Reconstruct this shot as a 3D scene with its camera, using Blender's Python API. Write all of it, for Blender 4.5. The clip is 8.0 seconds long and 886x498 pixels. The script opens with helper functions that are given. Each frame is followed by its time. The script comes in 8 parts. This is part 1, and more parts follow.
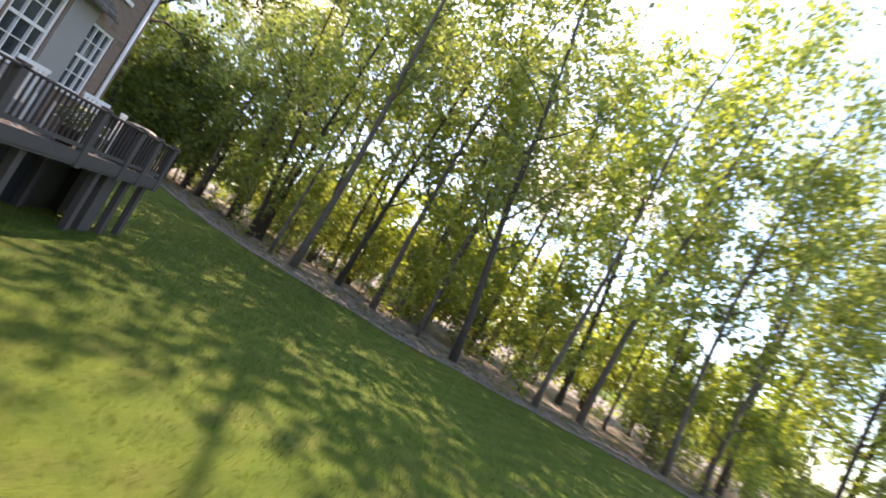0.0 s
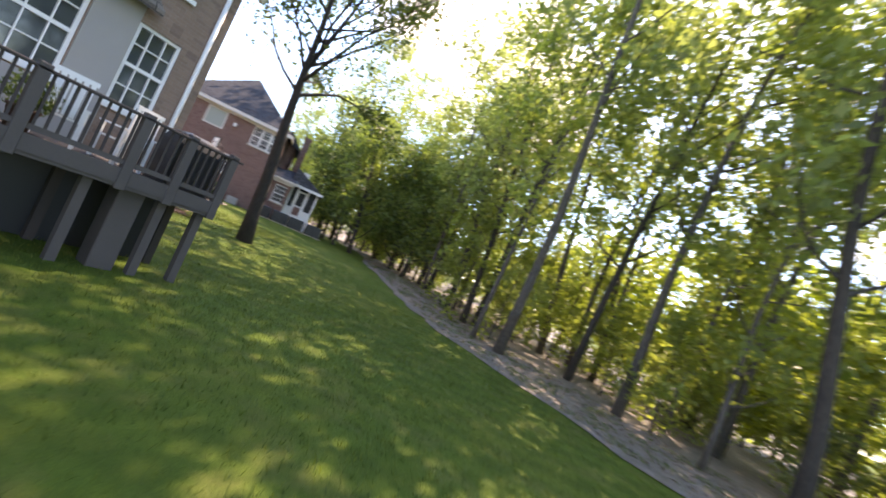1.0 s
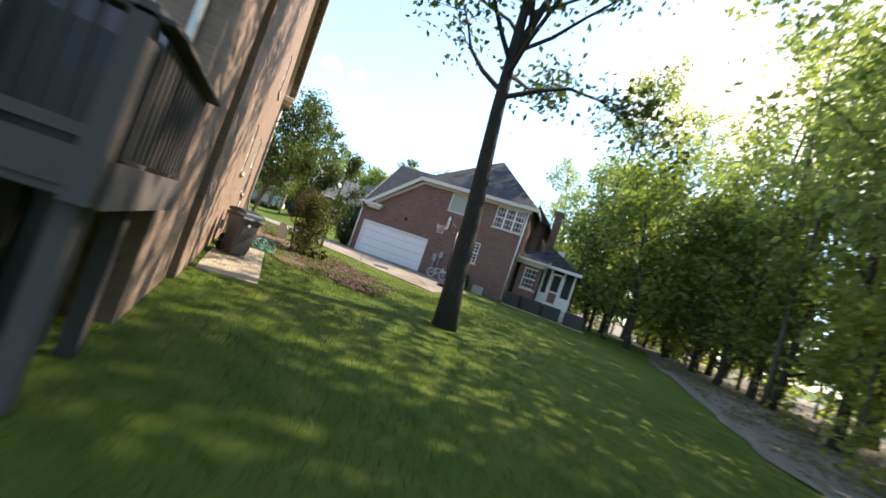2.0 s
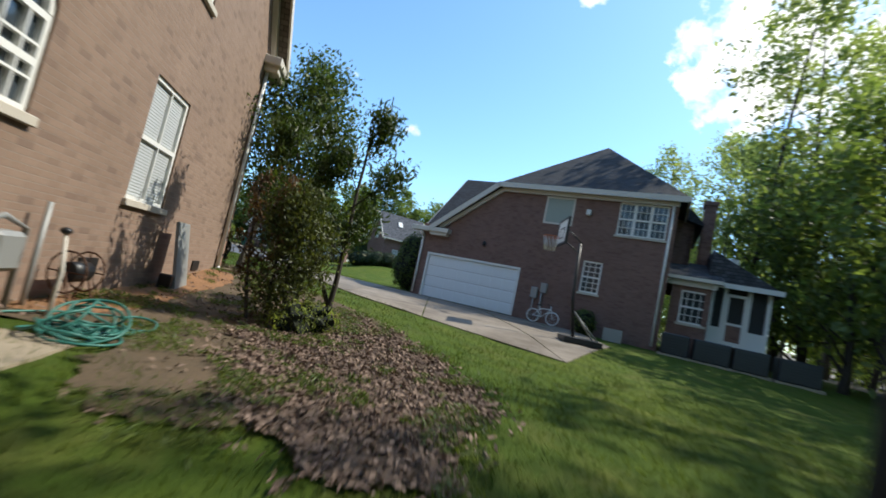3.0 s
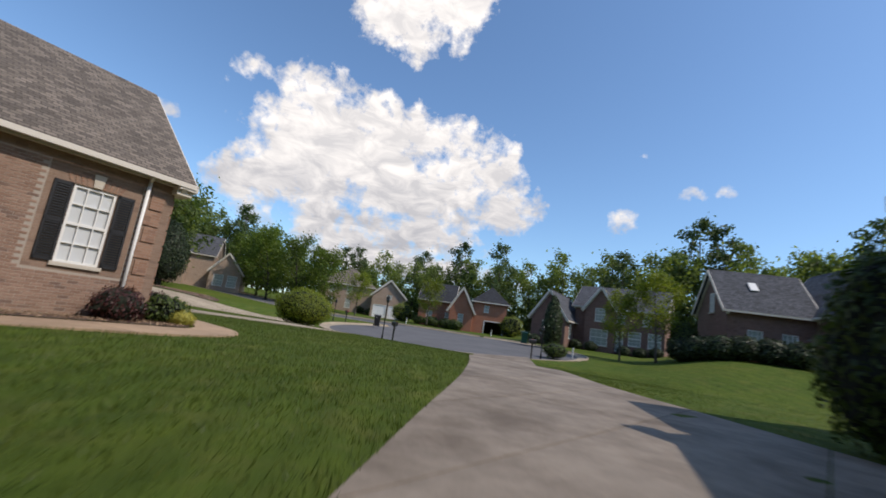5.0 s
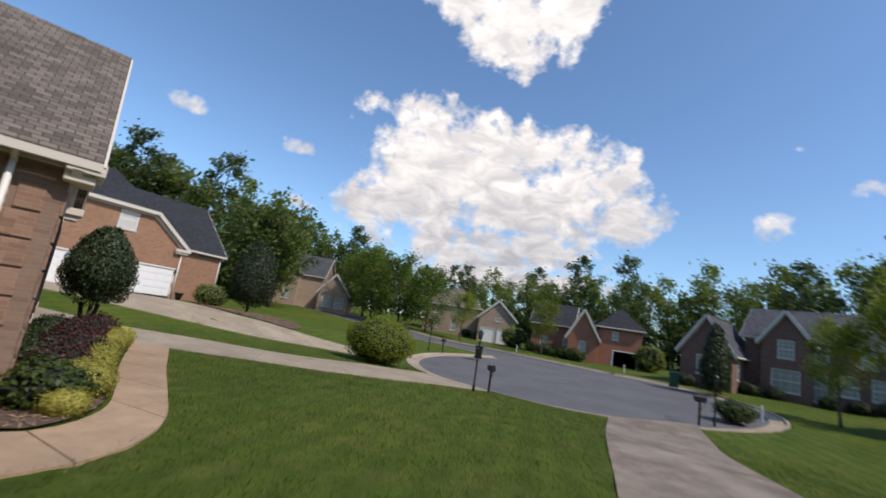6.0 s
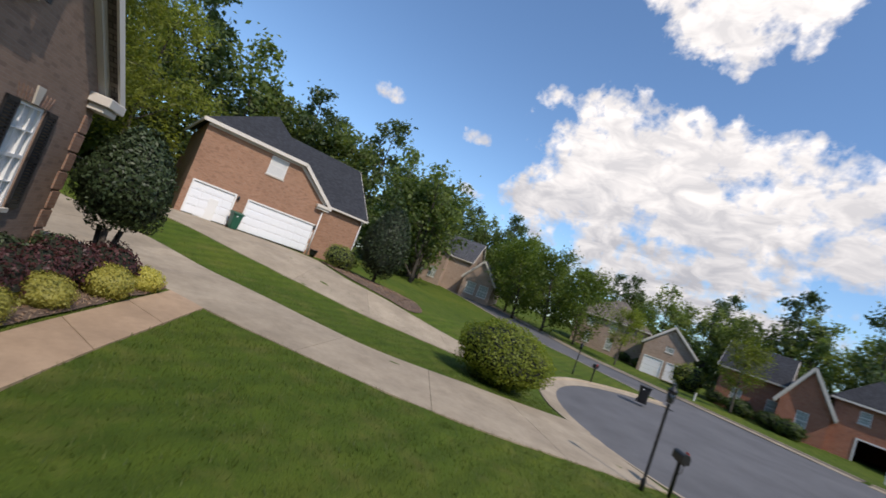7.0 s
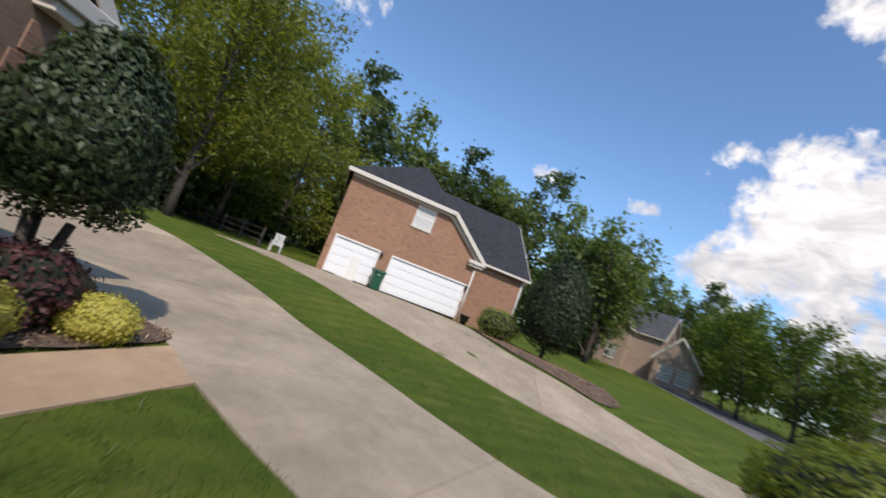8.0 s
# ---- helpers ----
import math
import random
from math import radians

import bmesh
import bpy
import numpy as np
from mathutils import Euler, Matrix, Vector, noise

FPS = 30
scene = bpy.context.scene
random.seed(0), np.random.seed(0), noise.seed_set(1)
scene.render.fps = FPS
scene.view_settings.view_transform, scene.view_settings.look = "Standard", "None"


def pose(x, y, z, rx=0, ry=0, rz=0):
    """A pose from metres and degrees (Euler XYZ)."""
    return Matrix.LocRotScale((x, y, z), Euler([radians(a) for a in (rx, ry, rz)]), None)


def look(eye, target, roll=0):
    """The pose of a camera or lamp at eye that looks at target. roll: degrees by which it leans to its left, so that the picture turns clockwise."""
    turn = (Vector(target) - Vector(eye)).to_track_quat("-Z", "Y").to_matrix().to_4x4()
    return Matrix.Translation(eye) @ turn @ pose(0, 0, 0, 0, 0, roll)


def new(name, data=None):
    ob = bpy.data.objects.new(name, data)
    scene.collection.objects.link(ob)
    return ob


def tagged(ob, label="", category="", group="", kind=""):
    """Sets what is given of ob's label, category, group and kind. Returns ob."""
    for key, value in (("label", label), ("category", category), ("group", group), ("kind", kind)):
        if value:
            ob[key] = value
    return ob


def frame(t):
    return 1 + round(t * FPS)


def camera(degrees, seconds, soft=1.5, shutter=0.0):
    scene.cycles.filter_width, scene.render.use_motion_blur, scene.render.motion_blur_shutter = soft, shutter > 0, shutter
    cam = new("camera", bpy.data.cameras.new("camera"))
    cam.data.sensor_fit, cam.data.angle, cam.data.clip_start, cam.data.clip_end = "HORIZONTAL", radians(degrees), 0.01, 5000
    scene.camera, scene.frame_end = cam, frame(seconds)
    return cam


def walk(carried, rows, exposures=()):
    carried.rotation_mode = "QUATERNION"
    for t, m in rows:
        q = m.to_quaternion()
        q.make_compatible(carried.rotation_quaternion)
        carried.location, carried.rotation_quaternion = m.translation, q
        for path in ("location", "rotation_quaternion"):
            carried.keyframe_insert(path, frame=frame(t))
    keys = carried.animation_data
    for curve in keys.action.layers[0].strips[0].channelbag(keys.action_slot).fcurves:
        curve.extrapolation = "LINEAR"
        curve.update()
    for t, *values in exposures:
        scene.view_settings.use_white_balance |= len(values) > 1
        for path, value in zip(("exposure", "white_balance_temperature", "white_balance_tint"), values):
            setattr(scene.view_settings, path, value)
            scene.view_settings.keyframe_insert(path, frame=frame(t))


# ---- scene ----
import collections

cam = camera(92.0, 8.0, soft=1.6, shutter=0.3)
PATH = [
    (0.0, pose(-12.17, -23.30, 1.49, 96.12, -26.89, -100.30)),
    (0.5, pose(-8.92, -25.59, 1.27, 96.56, -23.91, -81.27)),
    (1.0, pose(-5.03, -25.27, 1.22, 93.47, -22.96, -61.59)),
    (1.5, pose(-1.53, -23.81, 1.13, 90.41, -26.16, -36.86)),
    (1.7, pose(-0.39, -22.77, 0.99, 91.15, -24.81, -28.95)),
    (2.8, pose(2.81, -13.67, 0.66, 95.11, -11.35, -15.74)),
    (3.0, pose(3.15, -12.21, 0.75, 94.96, -12.11, -13.08)),
    (3.2, pose(3.52, -10.81, 0.68, 95.21, -13.98, -9.31)),
    (3.5, pose(3.64, -8.78, 0.73, 94.85, -16.13, -4.84)),
    (4.0, pose(5.48, -5.23, 0.49, 98.87, -17.61, 10.11)),
    (4.2, pose(5.47, -3.76, 0.52, 99.62, -16.98, 14.39)),
    (5.3, pose(2.49, 4.84, 1.42, 100.35, -5.74, 31.63)),
    (5.5, pose(1.77, 6.01, 1.64, 100.46, -5.33, 33.88)),
    (6.0, pose(0.26, 8.97, 2.34, 100.09, -8.94, 43.20)),
    (6.5, pose(-2.55, 11.78, 2.73, 98.39, -20.32, 54.08)),
    (7.0, pose(-4.85, 13.82, 2.88, 94.10, -20.46, 63.64)),
    (7.5, pose(-7.95, 15.20, 2.54, 93.19, -20.21, 73.71)),
    (8.0, pose(-11.73, 15.90, 2.07, 96.58, -20.73, 86.34)),
]
walk(cam, PATH, exposures=[(0.0, 2.0, 8300, 28), (1.5, 2.35, 8100, 26), (1.9, 1.9, 7800, 16), (2.7, 0.84, 6750, 5), (3.5, 0.68, 6550, 6), (4.2, 0.25, 6700, 8), (5.3, 0.0, 6900, 15), (7.0, 0.03, 6850, 15), (8.0, 0.15, 6800, 15)])

# ------------------------------------------------------------------ light
SUN_AZ, SUN_EL = 82.0, 49.0      # degrees clockwise from +y, degrees up


CLOUDS = [
    (-47, 19, 12, 8, 1.0), (-38, 18, 12, 8, 1.0), (-30, 19, 11, 7, 1.0), (-22, 16.5, 7, 4, 0.9), (-53, 14.5, 8, 4, 0.9), (-50, 26, 6, 3.5, 0.8),
    (-44, 24, 9, 5.5, 1.0), (-33, 22.5, 9, 5.5, 0.95), (-40, 11, 17, 4.5, 0.9), (-35, 7.0, 20, 2.6, 0.8), (-23.5, 21, 6, 3, 0.7), (-58, 26.5, 4, 2, 0.5),
    (-39, 38, 8, 5.5, 1.0), (-33, 40, 7, 6, 1.0), (-46, 42, 8, 5, 0.9), (-25, 44, 4, 3, 0.6),
    (-79, 20, 3.0, 1.6, 0.35), (-65.8, 19.2, 3.2, 1.7, 0.35), (-61, 24, 3, 2.0, 0.2), (-65, 12.3, 6, 1.4, 0.15), (-21.3, 23.2, 2.6, 2.6, 0.3),
    (-6.6, 16.1, 3.2, 2.6, 0.45), (1.2, 19, 2.6, 1.3, 0.35), (4.6, 19.3, 1.7, 1.3, 0.25), (-3.6, 23.7, 1.8, 1.0, 0.2), (17, 40, 5, 4, 0.6),
    (25, 37.5, 3, 2, 0.4), (45, 31, 9, 8, 0.9), (62, 26, 14, 12, 0.8), (110, 20, 20, 8, 0.5), (160, 30, 20, 9, 0.5), (-130, 30, 24, 10, 0.6),
]


def sky_world():
    w = bpy.data.worlds.new("sky")
    scene.world = w
    w.use_nodes = True
    nt = w.node_tree
    nt.nodes.clear()
    L = nt.links.new

    def node(kind, **kw):
        n = nt.nodes.new(kind)
        for k, v in kw.items():
            n.inputs[k].default_value = v
        return n

    def math_node(op, a, b=None, c=None, clamp=False):
        n = nt.nodes.new("ShaderNodeMath")
        n.operation = op
        n.use_clamp = clamp
        for i, v in enumerate((a, b, c)):
            if v is None:
                continue
            if isinstance(v, (int, float)):
                n.inputs[i].default_value = v
            else:
                L(v, n.inputs[i])
        return n.outputs[0]

    out = node("ShaderNodeOutputWorld")
    bg = node("ShaderNodeBackground")
    sky = nt.nodes.new("ShaderNodeTexSky")
    sky.sky_type = 'NISHITA'
    sky.sun_disc = False
    sky.sun_elevation = radians(SUN_EL)
    sky.sun_rotation = radians(SUN_AZ)
    sky.air_density, sky.dust_density, sky.ozone_density = 1.0, 0.6, 2.2
    co = nt.nodes.new("ShaderNodeTexCoord")
    sep = nt.nodes.new("ShaderNodeSeparateXYZ")
    L(co.outputs["Generated"], sep.inputs[0])
    az = math_node('MULTIPLY', math_node('ARCTAN2', sep.outputs[0], sep.outputs[1]), 57.2958)
    el = math_node('MULTIPLY', math_node('ARCSINE', sep.outputs[2]), 57.2958)
    # billowing edge
    n1 = node("ShaderNodeTexNoise", Scale=9.0, Detail=9.0, Roughness=0.62)
    n2 = node("ShaderNodeTexNoise", Scale=26.0, Detail=7.0, Roughness=0.6)
    L(co.outputs["Generated"], n1.inputs["Vector"])
    L(co.outputs["Generated"], n2.inputs["Vector"])
    n3 = node("ShaderNodeTexNoise", Scale=13.0, Detail=8.0, Roughness=0.6, Distortion=0.6)
    st = nt.nodes.new("ShaderNodeMapping")
    st.inputs["Scale"].default_value = (1, 1, 2.2)
    L(co.outputs["Generated"], st.inputs[0])
    L(st.outputs[0], n3.inputs["Vector"])
    wob = math_node('ADD', math_node('MULTIPLY', math_node('SUBTRACT', n1.outputs[0], 0.5), 2.6),
                    math_node('MULTIPLY', math_node('SUBTRACT', n2.outputs[0], 0.5), 2.2))
    mask = None
    # azimuth, elevation, half width, half height, weight
    for a, e, w_, h_, k in CLOUDS:
        dx = math_node('DIVIDE', math_node('SUBTRACT', az, a), w_)
        dy = math_node('DIVIDE', math_node('SUBTRACT', el, e), h_)
        d = math_node('ADD', math_node('MULTIPLY', dx, dx), math_node('MULTIPLY', dy, dy))
        v = math_node('SUBTRACT', k, d)
        mask = v if mask is None else math_node('MAXIMUM', mask, v)
    dens = math_node('ADD', mask, wob)
    cover = math_node('MULTIPLY', dens, 1.7, clamp=True)
    # undersides are greyer
    shade = math_node('MULTIPLY', math_node('SUBTRACT', n3.outputs[0], 0.38), 3.2, clamp=True)
    low = nt.nodes.new("ShaderNodeMapRange")
    low.inputs["From Min"].default_value, low.inputs["From Max"].default_value = 9.0, 25.0
    L(el, low.inputs["Value"])
    lit = math_node('ADD', math_node('MULTIPLY', low.outputs[0], 0.45), math_node('MULTIPLY', shade, 0.6), clamp=True)
    ramp = nt.nodes.new("ShaderNodeMix")
    ramp.data_type = 'RGBA'
    ramp.inputs["A"].default_value = (3.1, 3.3, 3.7, 1)
    ramp.inputs["B"].default_value = (7.6, 7.6, 7.5, 1)
    L(lit, ramp.inputs["Factor"])
    mix = nt.nodes.new("ShaderNodeMix")
    mix.data_type = 'RGBA'
    tint = nt.nodes.new("ShaderNodeMix")
    tint.data_type = 'RGBA'
    tint.blend_type = 'MULTIPLY'
    tint.inputs["Factor"].default_value = 1.0
    tint.inputs["B"].default_value = (0.88, 1.12, 1.27, 1)
    L(sky.outputs[0], tint.inputs["A"])
    L(cover, mix.inputs["Factor"])
    L(tint.outputs["Result"], mix.inputs["A"])
    L(ramp.outputs["Result"], mix.inputs["B"])
    L(mix.outputs["Result"], bg.inputs["Color"])
    bg.inputs["Strength"].default_value = 0.15
    L(bg.outputs[0], out.inputs[0])


sky_world()
sun_data = bpy.data.lights.new("sun", 'SUN')
sun_data.energy, sun_data.angle, sun_data.color = 3.4, radians(0.53), (1.0, 0.94, 0.85)
sun = new("sun", sun_data)
a, e = radians(SUN_AZ), radians(SUN_EL)
sun.matrix_world = look((40 * math.sin(a) * math.cos(e), 40 * math.cos(a) * math.cos(e), 40 * math.sin(e)), (0, 0, 0))

# ------------------------------------------------------------------ materials
def mat(name):
    m = bpy.data.materials.new(name)
    m.use_nodes = True
    nt = m.node_tree
    bsdf = nt.nodes["Principled BSDF"]
    return m, nt, bsdf


def ramp_node(nt, fac, stops):
    r = nt.nodes.new("ShaderNodeValToRGB")
    while len(r.color_ramp.elements) < len(stops):
        r.color_ramp.elements.new(0.5)
    for el, (p, c) in zip(r.color_ramp.elements, stops):
        el.position, el.color = p, (*c, 1)
    nt.links.new(fac, r.inputs[0])
    return r.outputs[0]


def noise_node(nt, scale, detail=4.0, rough=0.55, vec=None):
    n = nt.nodes.new("ShaderNodeTexNoise")
    n.inputs["Scale"].default_value, n.inputs["Detail"].default_value, n.inputs["Roughness"].default_value = scale, detail, rough
    if vec is None:
        co = nt.nodes.new("ShaderNodeTexCoord")
        vec = co.outputs["Object"]
    nt.links.new(vec, n.inputs["Vector"])
    return n.outputs[0]


def mix_node(nt, fac, a, b, mode='MIX'):
    m = nt.nodes.new("ShaderNodeMix")
    m.data_type, m.blend_type = 'RGBA', mode
    for v, k in ((fac, "Factor"), (a, "A"), (b, "B")):
        if isinstance(v, (int, float)):
            m.inputs[k].default_value = v
        elif isinstance(v, tuple):
            m.inputs[k].default_value = (*v, 1)
        else:
            nt.links.new(v, m.inputs[k])
    return m.outputs["Result"]


def bump_node(nt, bsdf, height, strength, distance=0.01):
    b = nt.nodes.new("ShaderNodeBump")
    b.inputs["Strength"].default_value, b.inputs["Distance"].default_value = strength, distance
    nt.links.new(height, b.inputs["Height"])
    nt.links.new(b.outputs[0], bsdf.inputs["Normal"])


def world_pos(nt):
    return nt.nodes.new("ShaderNodeNewGeometry").outputs["Position"]


def plain(name, colour, rough=0.6, metal=0.0, var=0.12, scale=3.0, fine=60.0, bump=0.15):
    """A surface of one paint or plastic, with stains and grain."""
    m, nt, b = mat(name)
    p = world_pos(nt)
    big, small = noise_node(nt, scale, 5, 0.6, p), noise_node(nt, fine, 3, 0.6, p)
    c1 = mix_node(nt, big, tuple(v * (1 - var) for v in colour), tuple(min(1, v * (1 + var)) for v in colour))
    c2 = mix_node(nt, small, tuple(v * (1 - var * .6) for v in colour), tuple(min(1, v * (1 + var * .6)) for v in colour))
    nt.links.new(mix_node(nt, 0.5, c1, c2), b.inputs["Base Color"])
    b.inputs["Roughness"].default_value, b.inputs["Metallic"].default_value = rough, metal
    bump_node(nt, b, small, bump, 0.004)
    return m


def brick_mat(name, c1, c2, mortar, dark):
    """Courses of running bond, 21.5 x 7.5 cm, on the wall's own UV in metres."""
    m, nt, b = mat(name)
    uv = nt.nodes.new("ShaderNodeTexCoord").outputs["UV"]
    t = nt.nodes.new("ShaderNodeTexBrick")
    t.inputs["Scale"].default_value = 1.0
    t.inputs["Brick Width"].default_value, t.inputs["Row Height"].default_value = 0.215, 0.075
    t.inputs["Mortar Size"].default_value, t.inputs["Mortar Smooth"].default_value = 0.005, 0.3
    t.inputs["Bias"].default_value = 0.0
    t.inputs["Color1"].default_value, t.inputs["Color2"].default_value = (*c1, 1), (*c2, 1)
    t.inputs["Mortar"].default_value = (*mortar, 1)
    nt.links.new(uv, t.inputs["Vector"])
    p = world_pos(nt)
    big, small = noise_node(nt, 0.7, 6, 0.65, p), noise_node(nt, 45.0, 4, 0.6, p)
    # single darker bricks
    mp = nt.nodes.new("ShaderNodeMapping")
    mp.inputs["Scale"].default_value = (1 / 0.215, 1 / 0.075, 1)
    nt.links.new(uv, mp.inputs[0])
    wn = nt.nodes.new("ShaderNodeTexWhiteNoise")
    sn = nt.nodes.new("ShaderNodeVectorMath")
    sn.operation = 'FLOOR'
    nt.links.new(mp.outputs[0], sn.inputs[0])
    nt.links.new(sn.outputs[0], wn.inputs["Vector"])
    dk = ramp_node(nt, wn.outputs["Value"], [(0.0, (0, 0, 0)), (0.84, (0, 0, 0)), (0.92, (0.6, 0.6, 0.6))])
    c = mix_node(nt, dk, t.outputs["Color"], dark)
    st = ramp_node(nt, big, [(0.25, (0.74, 0.73, 0.72)), (0.7, (1.0, 1.0, 1.0))])
    c = mix_node(nt, 0.8, c, st, 'MULTIPLY')
    gr = ramp_node(nt, small, [(0.2, (0.82, 0.82, 0.82)), (0.8, (1.0, 1.0, 1.0))])
    nt.links.new(mix_node(nt, 0.8, c, gr, 'MULTIPLY'), b.inputs["Base Color"])
    b.inputs["Roughness"].default_value = 0.9
    add = nt.nodes.new("ShaderNodeMath")
    add.operation = 'SUBTRACT'
    nt.links.new(small, add.inputs[0])
    nt.links.new(t.outputs["Fac"], add.inputs[1])
    bump_node(nt, b, add.outputs[0], 0.5, 0.01)
    return m


def shingle_mat(name, colour):
    m, nt, b = mat(name)
    uv = nt.nodes.new("ShaderNodeTexCoord").outputs["UV"]
    t = nt.nodes.new("ShaderNodeTexBrick")
    t.inputs["Scale"].default_value = 1.0
    t.inputs["Brick Width"].default_value, t.inputs["Row Height"].default_value = 0.24, 0.14
    t.inputs["Mortar Size"].default_value, t.inputs["Mortar Smooth"].default_value = 0.012, 0.3
    t.inputs["Color1"].default_value = (*[v * 0.6 for v in colour], 1)
    t.inputs["Color2"].default_value = (*[v * 1.35 for v in colour], 1)
    t.inputs["Mortar"].default_value = (*[v * 0.28 for v in colour], 1)
    nt.links.new(uv, t.inputs["Vector"])
    p = world_pos(nt)
    big, small = noise_node(nt, 0.6, 5, 0.6, p), noise_node(nt, 90.0, 3, 0.7, p)
    c = mix_node(nt, 0.6, t.outputs["Color"], ramp_node(nt, big, [(0.3, (0.7, 0.7, 0.7)), (0.7, (1, 1, 1))]), 'MULTIPLY')
    c = mix_node(nt, 0.7, c, ramp_node(nt, small, [(0.2, (0.6, 0.6, 0.6)), (0.8, (1, 1, 1))]), 'MULTIPLY')
    nt.links.new(c, b.inputs["Base Color"])
    b.inputs["Roughness"].default_value = 0.95
    add = nt.nodes.new("ShaderNodeMath")
    add.operation = 'SUBTRACT'
    nt.links.new(small, add.inputs[0])
    nt.links.new(t.outputs["Fac"], add.inputs[1])
    bump_node(nt, b, add.outputs[0], 0.6, 0.012)
    return m


def leaf_mat(name, dark, light, trans=0.45):
    """Leaves that let light through, each of its own shade."""
    m, nt, b = mat(name)
    out = nt.nodes["Material Output"]
    geo = nt.nodes.new("ShaderNodeNewGeometry")
    info = nt.nodes.new("ShaderNodeObjectInfo")
    c = mix_node(nt, geo.outputs["Random Per Island"], dark, light)
    v = nt.nodes.new("ShaderNodeMapRange")
    v.inputs["To Min"].default_value, v.inputs["To Max"].default_value = 0.75, 1.2
    nt.links.new(info.outputs["Random"], v.inputs["Value"])
    hsv = nt.nodes.new("ShaderNodeHueSaturation")
    nt.links.new(v.outputs[0], hsv.inputs["Value"])
    nt.links.new(c, hsv.inputs["Color"])
    big = noise_node(nt, 0.5, 3, 0.5, geo.outputs["Position"])
    c2 = mix_node(nt, 0.6, hsv.outputs[0], ramp_node(nt, big, [(0.3, (0.7, 0.75, 0.7)), (0.7, (1.0, 1.0, 0.9))]), 'MULTIPLY')
    nt.links.new(c2, b.inputs["Base Color"])
    b.inputs["Roughness"].default_value = 0.5
    b.inputs["Specular IOR Level"].default_value = 0.35
    tr = nt.nodes.new("ShaderNodeBsdfTranslucent")
    warm = mix_node(nt, 1.0, c2, (1.3, 1.32, 0.6), 'MULTIPLY')
    nt.links.new(warm, tr.inputs["Color"])
    mx = nt.nodes.new("ShaderNodeMixShader")
    mx.inputs[0].default_value = trans
    nt.links.new(b.outputs[0], mx.inputs[1])
    nt.links.new(tr.outputs[0], mx.inputs[2])
    nt.links.new(mx.outputs[0], out.inputs[0])
    return m


def bark_mat(name, colour):
    m, nt, b = mat(name)
    p = world_pos(nt)
    mp = nt.nodes.new("ShaderNodeMapping")
    mp.inputs["Scale"].default_value = (1, 1, 0.18)
    nt.links.new(p, mp.inputs[0])
    n1, n2 = noise_node(nt, 28.0, 6, 0.7, mp.outputs[0]), noise_node(nt, 1.6, 4, 0.6, p)
    c = ramp_node(nt, n1, [(0.3, tuple(v * 0.28 for v in colour)), (0.75, tuple(v * 1.3 for v in colour))])
    c = mix_node(nt, 0.6, c, ramp_node(nt, n2, [(0.3, (0.6, 0.62, 0.6)), (0.7, (1, 1, 1))]), 'MULTIPLY')
    nt.links.new(c, b.inputs["Base Color"])
    b.inputs["Roughness"].default_value = 0.95
    bump_node(nt, b, n1, 0.9, 0.03)
    return m


def lawn_mat():
    m, nt, b = mat("lawn_grass")
    p = world_pos(nt)
    mp = nt.nodes.new("ShaderNodeMapping")
    mp.inputs["Scale"].default_value = (1, 1, 0)
    nt.links.new(p, mp.inputs[0])
    big, mid, fine = noise_node(nt, 0.16, 5, 0.6, mp.outputs[0]), noise_node(nt, 1.7, 6, 0.65, mp.outputs[0]), noise_node(nt, 38.0, 5, 0.7, mp.outputs[0])
    c = ramp_node(nt, big, [(0.28, (0.055, 0.092, 0.012)), (0.5, (0.076, 0.118, 0.015)), (0.72, (0.112, 0.138, 0.020))])
    c = mix_node(nt, 0.75, c, ramp_node(nt, mid, [(0.25, (0.55, 0.62, 0.5)), (0.5, (0.95, 0.95, 0.9)), (0.75, (1.25, 1.12, 0.95))]), 'MULTIPLY')
    c = mix_node(nt, 0.85, c, ramp_node(nt, fine, [(0.25, (0.4, 0.45, 0.35)), (0.55, (1.0, 1.0, 1.0)), (0.8, (1.5, 1.4, 1.2))]), 'MULTIPLY')
    thatch = noise_node(nt, 0.9, 7, 0.7, mp.outputs[0])
    c = mix_node(nt, ramp_node(nt, thatch, [(0.5, (0, 0, 0)), (0.68, (0.42, 0.42, 0.42))]), c, (0.17, 0.15, 0.045))
    # mown stripes on the front lawn
    w = nt.nodes.new("ShaderNodeTexWave")
    w.inputs["Scale"].default_value, w.inputs["Distortion"].default_value, w.inputs["Detail"].default_value = 0.42, 1.6, 2.0
    rot = nt.nodes.new("ShaderNodeMapping")
    rot.inputs["Rotation"].default_value = (0, 0, radians(-32))
    rot.inputs["Scale"].default_value = (1, 1, 0)
    nt.links.new(p, rot.inputs[0])
    nt.links.new(rot.outputs[0], w.inputs["Vector"])
    c = mix_node(nt, 0.32, c, ramp_node(nt, w.outputs["Fac"], [(0.2, (0.72, 0.74, 0.72)), (0.8, (1.22, 1.2, 1.05))]), 'MULTIPLY')
    nt.links.new(c, b.inputs["Base Color"])
    b.inputs["Roughness"].default_value = 0.9
    b.inputs["Specular IOR Level"].default_value = 0.15
    bump_node(nt, b, fine, 0.8, 0.04)
    return m


